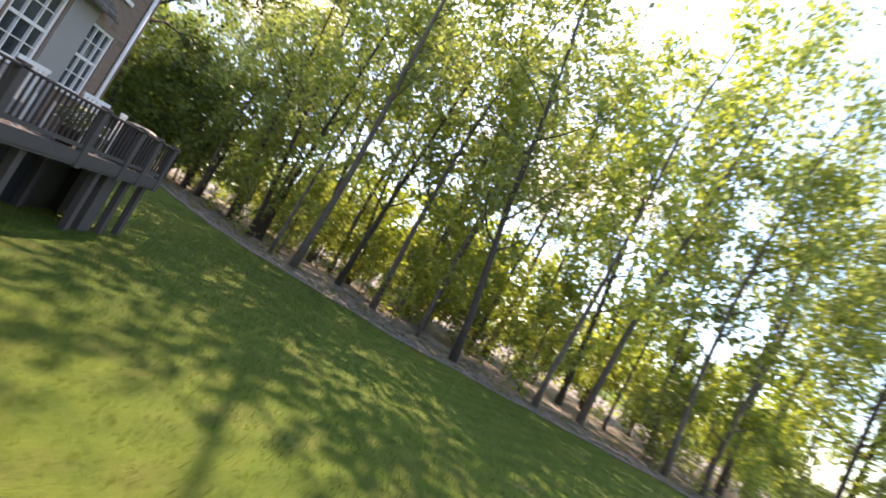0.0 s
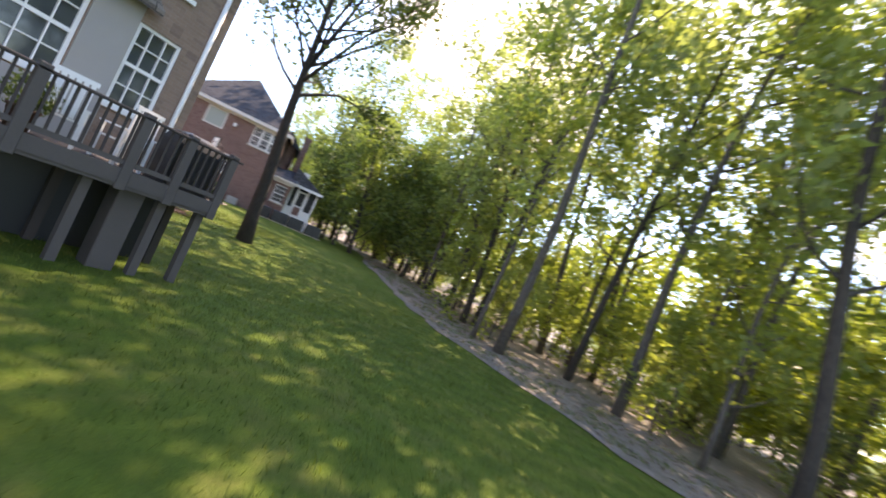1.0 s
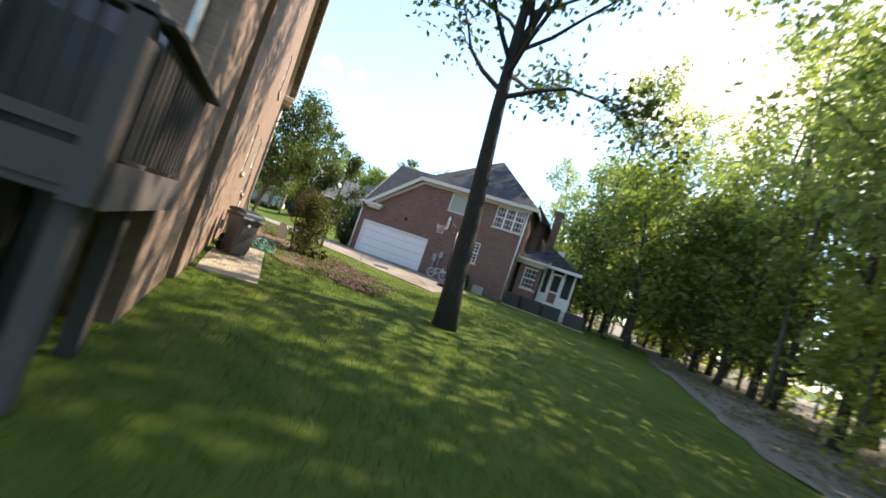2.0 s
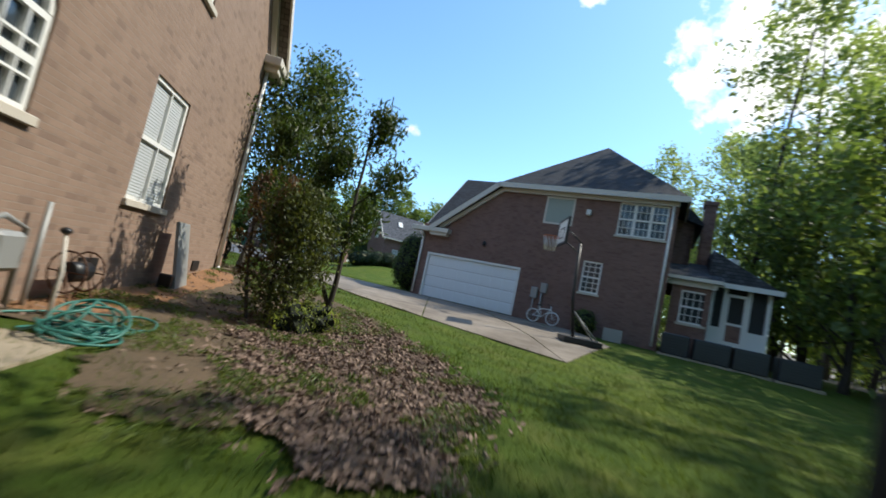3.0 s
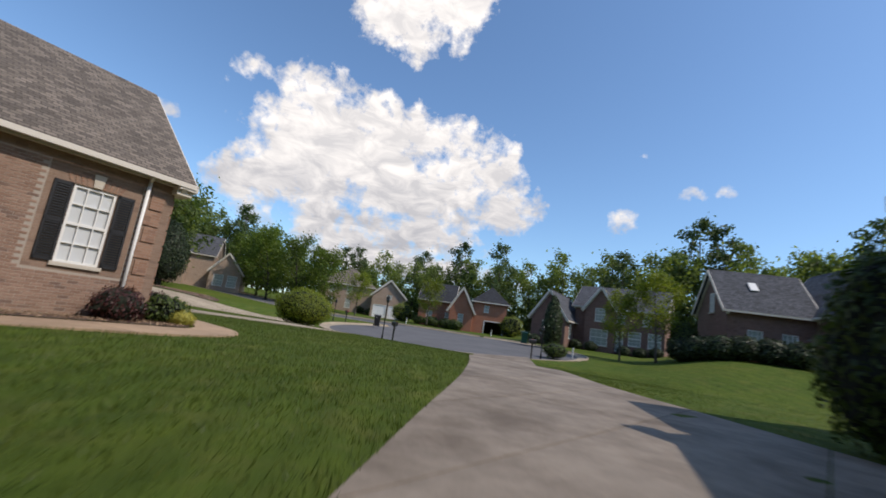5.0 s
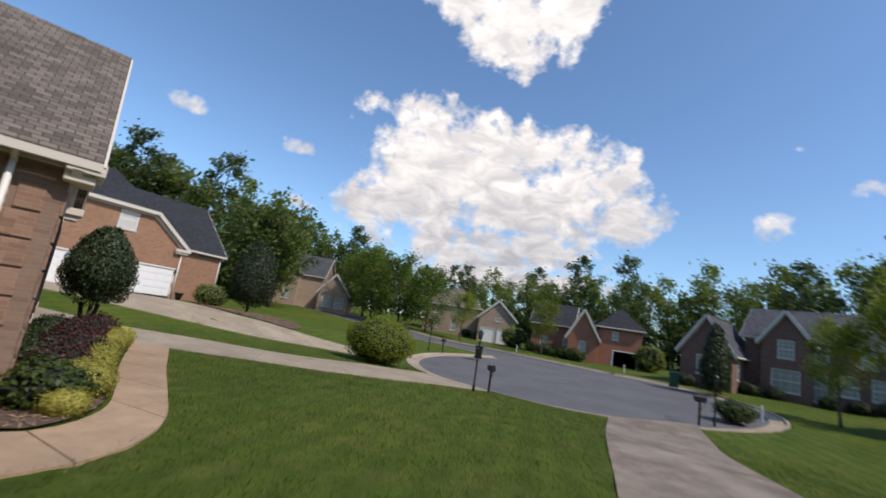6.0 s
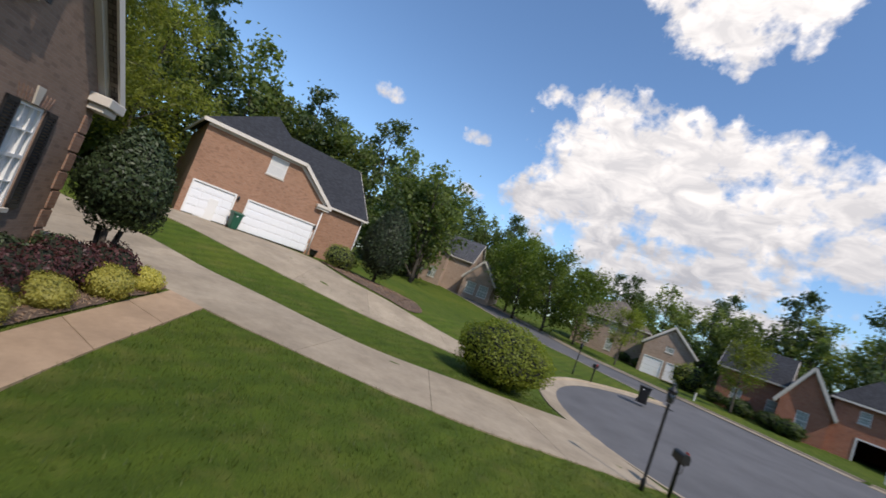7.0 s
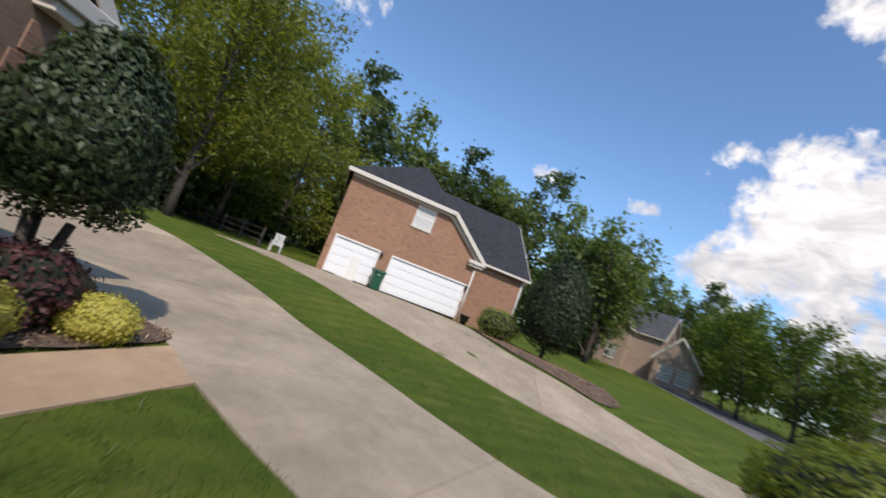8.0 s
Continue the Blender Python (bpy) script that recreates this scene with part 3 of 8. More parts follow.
def street():
    # asphalt: one sheet under bulb and road, a little below the lawns
    bm = bmesh.new()
    cx, cy = BULB
    c = bm.verts.new((cx, cy, land_at(cx, cy) - 0.10))
    last = None
    for q in range(1, 9):
        r = (BULB_R - 0.1) * q / 8
        spots = [(cx + r * math.cos(k * math.tau / 72), cy + r * math.sin(k * math.tau / 72)) for k in range(72)]
        ring = [bm.verts.new((x, y, land_at(x, y) - 0.10 - 0.025 * q / 8)) for x, y in spots]
        for k in range(72):
            bm.faces.new((c, ring[k], ring[(k + 1) % 72]) if last is None else (last[k], ring[k], ring[(k + 1) % 72], last[(k + 1) % 72]))
        last = ring
    road = part("road", bm, M_ASPHALT)
    tagged(road, "grey asphalt turning circle of a quiet street", "road", kind="structure")
    lane = ribbon("road", dense_road(), [(-ROAD_W + 0.05, -0.160), (0, -0.145), (ROAD_W - 0.05, -0.160)], M_ASPHALT)
    tagged(lane, "grey asphalt street leading away between lawns", "road", kind="structure")
    prof = [(0.03, -0.12), (0.03, 0.025), (-0.13, 0.025), (-0.18, -0.07), (-0.86, -0.100), (-0.86, -0.14)]
    k = ribbon("kerb", bulb_edge(), [(-a_, z) for a_, z in prof], M_CONC_PALE)
    tagged(k, "pale concrete kerb and gutter round the turning circle", "kerb", kind="structure")
    # the road's kerbs
    for side in (1, -1):
        line = []
        road_line = dense_road()
        for k, p in enumerate(road_line):
            a_, b_ = road_line[max(k - 1, 0)], road_line[min(k + 1, len(road_line) - 1)]
            d = Vector((b_[0] - a_[0], b_[1] - a_[1], 0)).normalized()
            line.append((p[0] - d.y * ROAD_W * side, p[1] + d.x * ROAD_W * side))
        # start the kerb outside the bulb
        line = [p for p in line if math.hypot(p[0] - cx, p[1] - cy) > BULB_R - 0.1]
        k = ribbon("kerb", line, [(a_ * side, z) for a_, z in prof], M_CONC_PALE)
        tagged(k, "pale concrete kerb along the street", "kerb", kind="structure")


street()


def smooth_line(pts, n=6):
    """A soft curve through the points."""
    out = []
    P = [Vector((*p, 0)) for p in pts]
    for i in range(len(P) - 1):
        p0, p1, p2, p3 = P[max(i - 1, 0)], P[i], P[i + 1], P[min(i + 2, len(P) - 1)]
        for k in range(n):
            t = k / n
            out.append(0.5 * ((2 * p1) + (p2 - p0) * t + (2 * p0 - 5 * p1 + 4 * p2 - p3) * t * t + (3 * p1 - p0 - 3 * p2 + p3) * t ** 3))
    out.append(P[-1])
    return [(v.x, v.y) for v in out]


def slabs(name, label, left, right, count, material, lift=0.03, piece="slab", gap=0.012, zoff=0.0):
    """A drive or walk between two edge lines, cast in slabs with open joints."""
    top = tagged(new(name), label, "driveway" if "drive" in name else "path", kind="structure")
    Lc, Rc = smooth_line(left, 12), smooth_line(right, 12)

    def at(line, t):
        d = [0]
        for a_, b_ in zip(line, line[1:]):
            d.append(d[-1] + math.dist(a_, b_))
        s = t * d[-1]
        for k in range(len(line) - 1):
            if s <= d[k + 1] + 1e-9:
                f = (s - d[k]) / max(d[k + 1] - d[k], 1e-9)
                return Vector((line[k][0] + (line[k + 1][0] - line[k][0]) * f, line[k][1] + (line[k + 1][1] - line[k][1]) * f, 0))
        return Vector((*line[-1], 0))

    sub, cols = 6, 9
    for i in range(count):
        bm = bmesh.new()
        rows = []
        for k in range(sub + 1):
            t = (i + k / sub) / count
            g = gap / max(0.5, (at(Lc, (i + 1) / count) - at(Lc, i / count)).length)
            t = min(max(t, (i / count) + g / count), ((i + 1) / count) - g / count)
            a_, b_ = at(Lc, t), at(Rc, t)
            row = []
            for f in [q / cols for q in range(cols + 1)]:
                q = a_.lerp(b_, f)
                row.append((q.x, q.y, land_at(q.x, q.y) + lift + zoff))
            rows.append(row)
        up = [[bm.verts.new(p) for p in r] for r in rows]
        dn = [[bm.verts.new((p[0], p[1], p[2] - 0.12)) for p in r] for r in rows]
        for r in range(sub):
            for k in range(cols):
                bm.faces.new((up[r][k], up[r][k + 1], up[r + 1][k + 1], up[r + 1][k]))
            bm.faces.new((up[r][0], up[r + 1][0], dn[r + 1][0], dn[r][0]))
            bm.faces.new((up[r + 1][cols], up[r][cols], dn[r][cols], dn[r + 1][cols]))
        for k in range(cols):
            bm.faces.new((up[0][k + 1], up[0][k], dn[0][k], dn[0][k + 1]))
            bm.faces.new((up[sub][k], up[sub][k + 1], dn[sub][k + 1], dn[sub][k]))
        part(piece, bm, material, top)
    return top


# drive of the red-brown house
slabs("driveway", "grey concrete driveway in slabs, stained, beside the lawn",
      [(-7.4, 28.2), (-5.2, 22.6), (-2.5, 16.6), (-0.6, 11.9), (1.3, 6.6), (3.3, 1.4), (5.0, -1.3), (8.0, -3.9)],
      [(-4.9, 31.6), (-2.4, 25.6), (0.0, 20.8), (2.1, 16.4), (4.2, 13.9), (6.9, 10.7), (8.2, 9.2), (9.6, 7.75)], 10, M_CONC, gap=0.02)
slabs("driveway_pad", "grey concrete parking pad beside the garage wall",
      [(8.0, -3.95), (9.9, -1.9), (11.9, 0.2)], [(9.7, 7.65), (11.4, 6.2), (13.3, 4.6)], 2, M_CONC, lift=0.026)
# drive of the brown house, past the flower bed
slabs("driveway", "pale concrete driveway in slabs curving past the bed",
      [(-12.0, 25.9), (-12.5, 21.8), (-13.6, 18.7), (-15.4, 15.9), (-17.2, 13.8), (-18.6, 12.4), (-19.1, 10.6), (-19.3, 7.0), (-19.3, -4.0)],
      [(-16.7, 26.5), (-16.9, 22.6), (-17.9, 19.1), (-19.6, 17.1), (-21.6, 15.3), (-23.4, 13.6), (-25.6, 11.2), (-28.0, 7.0), (-28.8, 4.0)], 9, M_CONC_PALE, gap=0.007)
# tan front walk
slabs("path", "tan concrete front walk curving round the bed",
      [(-6.9, 1.0), (-6.75, 4.0), (-6.5, 6.8), (-6.2, 8.7), (-6.6, 10.4), (-8.0, 11.45), (-10.2, 12.05), (-12.8, 12.65), (-14.9, 13.2), (-17.2, 13.8)],
      [(-8.4, 1.0), (-8.3, 4.0), (-8.15, 7.0), (-8.0, 8.8), (-7.9, 9.9), (-8.9, 10.75), (-10.6, 11.2), (-12.8, 11.6), (-15.6, 12.25), (-18.2, 12.9)], 9, M_CONC_TAN, lift=0.034)
# drive of the orange brick house
slabs("driveway", "pale tan concrete driveway leading to the white garage doors",
      [(-21.3, 28.4), (-22.6, 24.6), (-23.8, 21.3), (-25.6, 18.2), (-27.8, 14.4), (-30.3, 10.6), (-32.5, 6.0)],
      [(-24.6, 29.8), (-26.2, 26.4), (-28.4, 23.0), (-30.8, 20.0), (-36.8, 18.9), (-37.3, 13.8), (-36.6, 8.2)], 6, M_CONC_PALE, gap=0.005)

# ------------------------------------------------------------------ house parts
def frame_of(p0, p1, z=0.0):
    """Wall frame: x along the wall, y into the house, z up."""
    d = Vector((p1[0] - p0[0], p1[1] - p0[1], 0)).normalized()
    n = Vector((-d.y, d.x, 0))
    return Matrix(((d.x, n.x, 0, p0[0]), (d.y, n.y, 0, p0[1]), (0, 0, 1, z), (0, 0, 0, 1)))


def grid_slab(Lw, z0, z1, holes, t):
    """A flat slab with rectangular openings through it, in one piece."""
    us = sorted({0.0, round(Lw, 4), *[round(v, 4) for h in holes for v in (h[0], h[2])]})
    zs = sorted({round(z0, 4), round(z1, 4), *[round(v, 4) for h in holes for v in (h[1], h[3])]})
    us, zs = [u for u in us if 0 <= u <= Lw + 1e-4], [z for z in zs if z0 - 1e-4 <= z <= z1 + 1e-4]

    def solid(i, j):
        if not (0 <= i < len(us) - 1 and 0 <= j < len(zs) - 1):
            return False
        u, z = (us[i] + us[i + 1]) / 2, (zs[j] + zs[j + 1]) / 2
        return not any(h[0] < u < h[2] and h[1] < z < h[3] for h in holes)

    bm = bmesh.new()
    vs = {}

    def v(i, j, k):
        if (i, j, k) not in vs:
            vs[i, j, k] = bm.verts.new((us[i], t * k, zs[j]))
        return vs[i, j, k]

    for i in range(len(us) - 1):
        for j in range(len(zs) - 1):
            if not solid(i, j):
                continue
            bm.faces.new((v(i, j, 0), v(i + 1, j, 0), v(i + 1, j + 1, 0), v(i, j + 1, 0)))
            bm.faces.new((v(i, j, 1), v(i, j + 1, 1), v(i + 1, j + 1, 1), v(i + 1, j, 1)))
            for di, dj, a_, b_ in ((-1, 0, (i, j), (i, j + 1)), (1, 0, (i + 1, j), (i + 1, j + 1)), (0, -1, (i, j), (i + 1, j)), (0, 1, (i, j + 1), (i + 1, j + 1))):
                if not solid(i + di, j + dj):
                    bm.faces.new((v(*a_, 0), v(*b_, 0), v(*b_, 1), v(*a_, 1)))
    return bm


def wall(house, p0, p1, z0, z1, material, holes=(), top=(), t=0.22, name="wall", label=""):
    """A wall with thickness and real openings; top: outline above z1, from its end back to its start."""
    Lw = math.dist(p0, p1)
    bm = grid_slab(Lw, z0, z1, holes, t)
    if top:
        prism(bm, [(u, 0, z) for u, z in top], (0, t, 0))
    W = frame_of(p0, p1)
    bmesh.ops.transform(bm, matrix=W, verts=bm.verts)
    return part(name, bm, material, house, label), W


def slab_roof(house, pts, material, t=0.13, name="roof"):
    """One slope of a roof."""
    bm = bmesh.new()
    P = [Vector(p) for p in pts]
    n = (P[1] - P[0]).cross(P[2] - P[0]).normalized()
    if n.z < 0:
        n = -n
    prism(bm, P, -n * t)
    return part(name, bm, material, house)


def trim_run(house, a_, b_, w, h, material, name="trim"):
    """A straight board or gutter between two points: w across, h up."""
    A, B = Vector(a_), Vector(b_)
    d = (B - A).normalized()
    s = d.cross(Vector((0, 0, 1)))
    s = s.normalized() if s.length > 1e-3 else Vector((1, 0, 0))
    up = s.cross(d)
    bm = bmesh.new()
    prism(bm, [A + s * sx * w / 2 + up * uz * h / 2 for sx, uz in ((-1, -1), (1, -1), (1, 1), (-1, 1))], B - A)
    return part(name, bm, material, house)


_win = {}


def window(house, W, u, z, w, h, cols=3, rows=4, pane=None, shutters=False, sill=M_STONE, casing=M_WHITE, key=False, group=""):
    """A sash window in a wall frame, middle of its foot at (u, z)."""
    pane = pane or M_GLASS
    k = (w, h, cols, rows, pane.name, casing.name)
    m = W @ Matrix.Translation((u, 0, z))
    if k not in _win:
        c = 0.065
        mu = 0.012
        xs = [-w / 2 + c] + [-w / 2 + w * q / cols for q in range(1, cols)] + [w / 2 - c]
        zz = [c] + [h * q / rows for q in range(1, rows)] + [h - c]
        if rows % 2:
            zz = sorted(zz + [h / 2])
        hl = []
        for p_, (xa, xb) in enumerate(zip(xs, xs[1:])):
            for q_, (za, zb) in enumerate(zip(zz, zz[1:])):
                l_ = xa + (mu if p_ else 0)
                r_ = xb - (mu if p_ < len(xs) - 2 else 0)
                lo = za + ((0.035 if abs(za - h / 2) < 0.01 else mu) if q_ else 0)
                hi = zb - ((0.035 if abs(zb - h / 2) < 0.01 else mu) if q_ < len(zz) - 2 else 0)
                hl.append((l_ + w / 2, lo, r_ + w / 2, hi))
        bm = grid_slab(w, 0.0, h, hl, 0.07)
        bmesh.ops.translate(bm, vec=(-w / 2, 0.03, 0), verts=bm.verts)
        fr = part("window_frame", bm, casing)
        fr.name = "window"
        g = part("pane", boxes((-w / 2 + c, w / 2 - c, 0.088, 0.097, c, h / 2 - 0.03)), pane)
        _win[k] = (fr.data, g.data)
        bpy.data.objects.remove(fr)
        bpy.data.objects.remove(g)
    fd, gd = _win[k]
    win = new("window", fd)
    win.parent, win.matrix_basis = house, m
    for dz in (0, h / 2 - 0.03 - 0.065 + 0.06):
        g = new("pane", gd)
        g.parent, g.matrix_basis = win, Matrix.Translation((0, 0, dz))
    if sill:
        s = part("sill", boxes((-w / 2 - 0.07, w / 2 + 0.07, -0.06, 0.12, -0.10, 0.0), bevel=0.008), sill, win)
    if shutters:
        for sx in (-1, 1):
            bm = bmesh.new()
            x0, x1 = (w / 2 + 0.02, w / 2 + 0.40) if sx > 0 else (-w / 2 - 0.40, -w / 2 - 0.02)
            for a_, b_, z0, z1 in ((x0, x0 + 0.05, 0, h), (x1 - 0.05, x1, 0, h), (x0, x1, 0, 0.09), (x0, x1, h - 0.09, h), (x0, x1, h / 2 - 0.04, h / 2 + 0.04)):
                box(bm, a_, b_, -0.045, -0.004, z0, z1)
            n = int(h / 0.07)
            for q in range(n):
                zz = 0.09 + (h - 0.18) * (q + 0.5) / n
                box(bm, x0 + 0.05, x1 - 0.05, -0.036, -0.01, zz - 0.022, zz + 0.018)
            part("shutter", bm, M_BLACK, win, "black louvred shutter")
    if key:
        bm = bmesh.new()
        prism(bm, [(-0.09, -0.03, h + 0.02), (0.09, -0.03, h + 0.02), (0.13, -0.03, h + 0.36), (-0.13, -0.03, h + 0.36)], (0, 0.05, 0))
        part("keystone", bm, M_STONE, win, "pale stone keystone")
        n = max(6, int(w / 0.085))
        for q in range(n):
            x = -w / 2 - 0.1 + (w + 0.2) * q / n
            if abs(x + 0.04) < 0.15:
                continue
            lean = (x + 0.04) * 0.22
            part("brick", prism(bmesh.new(), [(x + 0.004, -0.012, h + 0.02), (x + 0.075, -0.012, h + 0.02), (x + 0.075 + lean, -0.012, h + 0.27), (x + 0.004 + lean, -0.012, h + 0.27)], (0, 0.02, 0)), M_QUOIN, win)
    return win


def garage_door(house, W, u, z, w, h, panels=4):
    d = part("garage_door", boxes((u - w / 2 - 0.1, u - w / 2, -0.03, 0.1, z, z + h + 0.1), (u + w / 2, u + w / 2 + 0.1, -0.03, 0.1, z, z + h + 0.1),
                                  (u - w / 2, u + w / 2, -0.03, 0.1, z + h, z + h + 0.1)), M_WHITE, house, "white garage door in sections")
    d.matrix_basis = W
    cols = max(4, round(w / 0.6))
    for k in range(panels):
        z0, z1 = z + h * k / panels + 0.006, z + h * (k + 1) / panels - 0.006
        bm = boxes((u - w / 2 + 0.004, u + w / 2 - 0.004, 0.06, 0.10, z0, z1))
        for c in range(cols):
            x0, x1 = u - w / 2 + w * c / cols + 0.06, u - w / 2 + w * (c + 1) / cols - 0.06
            box(bm, x0, x1, 0.048, 0.06, z0 + 0.07, z1 - 0.07, bevel=0.006)
        p = part("panel", bm, M_DOOR, d)
    return d


def downspout(house, pts, material=M_WHITE):
    bm = bmesh.new()
    for a_, b_ in zip(pts, pts[1:]):
        tube(bm, [a_, b_], [0.05, 0.05], 6)
    return part("downspout", bm, material, house, "white metal downspout")


def quoins(house, W, u0, u1, z0, z1, material=M_QUOIN, step=0.46, proud=0.035):
    """Blocks of brick standing proud at a corner."""
    z = z0
    k = 0
    while z + step * 0.9 < z1:
        w = (u1 - u0) * (1.0 if k % 2 == 0 else 0.82)
        a_ = u0 if u0 < 0.5 else u1 - w
        q = part("quoin", boxes((a_, a_ + w, -proud, 0.02, z, z + step - 0.05), bevel=0.006), material, house)
        q.matrix_basis = W
        z += step
        k += 1


def gable_block(house, x0, x1, y0, y1, z0, eave, ridge, axis, brick, roof, holes=None, over=0.35, t=0.22, sides="SENW", trim=M_CREAM):
    """Walls and a gable roof over a rectangle; ridge along axis. Returns the wall frames by side."""
    holes = holes or {}
    F = {}
    S = {"S": ((x0, y0), (x1, y0)), "E": ((x1, y0 + t), (x1, y1 - t)), "N": ((x1, y1), (x0, y1)), "W": ((x0, y1 - t), (x0, y0 + t))}
    if axis == "x":     # gables on E and W
        S = {"S": ((x0 + t, y0), (x1 - t, y0)), "E": ((x1, y0), (x1, y1)), "N": ((x1 - t, y1), (x0 + t, y1)), "W": ((x0, y1), (x0, y0))}
    for s in sides:
        p0, p1 = S[s]
        Lw = math.dist(p0, p1)
        gab = (s in "EW") == (axis == "x")
        tp = [(0, eave), (Lw, eave), (Lw / 2, ridge - 0.12)] if gab else ()
        ob, F[s] = wall(house, p0, p1, z0, eave, brick, holes.get(s, ()), tp, t)
    if axis == "x":
        ym, half = (y0 + y1) / 2, (y1 - y0) / 2
        sl = (ridge - eave) / half
        for sy, ye in ((-1, y0 - over), (1, y1 + over)):
            ze = eave - over * sl
            slab_roof(house, [(x0 - over, ye, ze + 0.06), (x1 + over, ye, ze + 0.06), (x1 + over, ym, ridge + 0.06), (x0 - over, ym, ridge + 0.06)], roof)
            trim_run(house, (x0 - over, ye + sy * 0.03, ze - 0.04), (x1 + over, ye + sy * 0.03, ze - 0.04), 0.1, 0.14, trim, "gutter")
            trim_run(house, (x0, (y0 if sy < 0 else y1) + sy * 0.06, eave - 0.28), (x1, (y0 if sy < 0 else y1) + sy * 0.06, eave - 0.28), 0.12, 0.3, trim, "frieze")
            for xe in (x0 - over - 0.02, x1 + over + 0.02):
                trim_run(house, (xe, ye, ze - 0.1), (xe, ym, ridge - 0.1), 0.05, 0.22, trim, "rake_board")
            for xe, s in ((x0, -1), (x1, 1)):
                trim_run(house, (xe + s * 0.06, ye, ze - 0.24), (xe + s * 0.06, ym, ridge - 0.24), 0.14, 0.2, trim, "rake_frieze")
    else:
        xm, half = (x0 + x1) / 2, (x1 - x0) / 2
        sl = (ridge - eave) / half
        for sx, xe in ((-1, x0 - over), (1, x1 + over)):
            ze = eave - over * sl
            slab_roof(house, [(xe, y0 - over, ze + 0.06), (xe, y1 + over, ze + 0.06), (xm, y1 + over, ridge + 0.06), (xm, y0 - over, ridge + 0.06)], roof)
            trim_run(house, (xe + sx * 0.03, y0 - over, ze - 0.04), (xe + sx * 0.03, y1 + over, ze - 0.04), 0.1, 0.14, trim, "gutter")
            trim_run(house, ((x0 if sx < 0 else x1) + sx * 0.06, y0, eave - 0.28), ((x0 if sx < 0 else x1) + sx * 0.06, y1, eave - 0.28), 0.12, 0.3, trim, "frieze")
            for ye in (y0 - over - 0.02, y1 + over + 0.02):
                trim_run(house, (xe, ye, ze - 0.1), (xm, ye, ridge - 0.1), 0.05, 0.22, trim, "rake_board")
            for ye, s in ((y0, -1), (y1, 1)):
                trim_run(house, (xe, ye + s * 0.06, ze - 0.24), (xm, ye + s * 0.06, ridge - 0.24), 0.14, 0.2, trim, "rake_frieze")
    return F


def hip_block(house, x0, x1, y0, y1, z0, eave, ridge, brick, roof, holes=None, over=0.35, t=0.22, trim=M_CREAM):
    """Walls under a hipped roof. Returns the wall frames by side."""
    holes = holes or {}
    F = {}
    S = {"S": ((x0, y0), (x1, y0)), "E": ((x1, y0 + t), (x1, y1 - t)), "N": ((x1, y1), (x0, y1)), "W": ((x0, y1 - t), (x0, y0 + t))}
    for s, (p0, p1) in S.items():
        ob, F[s] = wall(house, p0, p1, z0, eave, brick, holes.get(s, ()), (), t)
    a0, a1, b0, b1 = x0 - over, x1 + over, y0 - over, y1 + over
    h = min(a1 - a0, b1 - b0) / 2
    if a1 - a0 < b1 - b0:
        r0, r1 = ((a0 + a1) / 2, b0 + h, ridge), ((a0 + a1) / 2, b1 - h, ridge)
        slab_roof(house, [(a0, b0, eave), (a1, b0, eave), r0], roof)
        slab_roof(house, [(a1, b1, eave), (a0, b1, eave), r1], roof)
        slab_roof(house, [(a1, b0, eave), (a1, b1, eave), r1, r0], roof)
        slab_roof(house, [(a0, b1, eave), (a0, b0, eave), r0, r1], roof)
    else:
        r0, r1 = (a0 + h, (b0 + b1) / 2, ridge), (a1 - h, (b0 + b1) / 2, ridge)
        slab_roof(house, [(a0, b1, eave), (a0, b0, eave), r0], roof)
        slab_roof(house, [(a1, b0, eave), (a1, b1, eave), r1], roof)
        slab_roof(house, [(a0, b0, eave), (a1, b0, eave), r1, r0], roof)
        slab_roof(house, [(a1, b1, eave), (a0, b1, eave), r0, r1], roof)
    for p, q in (((a0, b0), (a1, b0)), ((a1, b0), (a1, b1)), ((a1, b1), (a0, b1)), ((a0, b1), (a0, b0))):
        trim_run(house, (*p, eave - 0.12), (*q, eave - 0.12), 0.1, 0.16, trim, "gutter")
    return F


def rect(u, z, w, h):
    return (u - w / 2, z, u + w / 2, z + h)


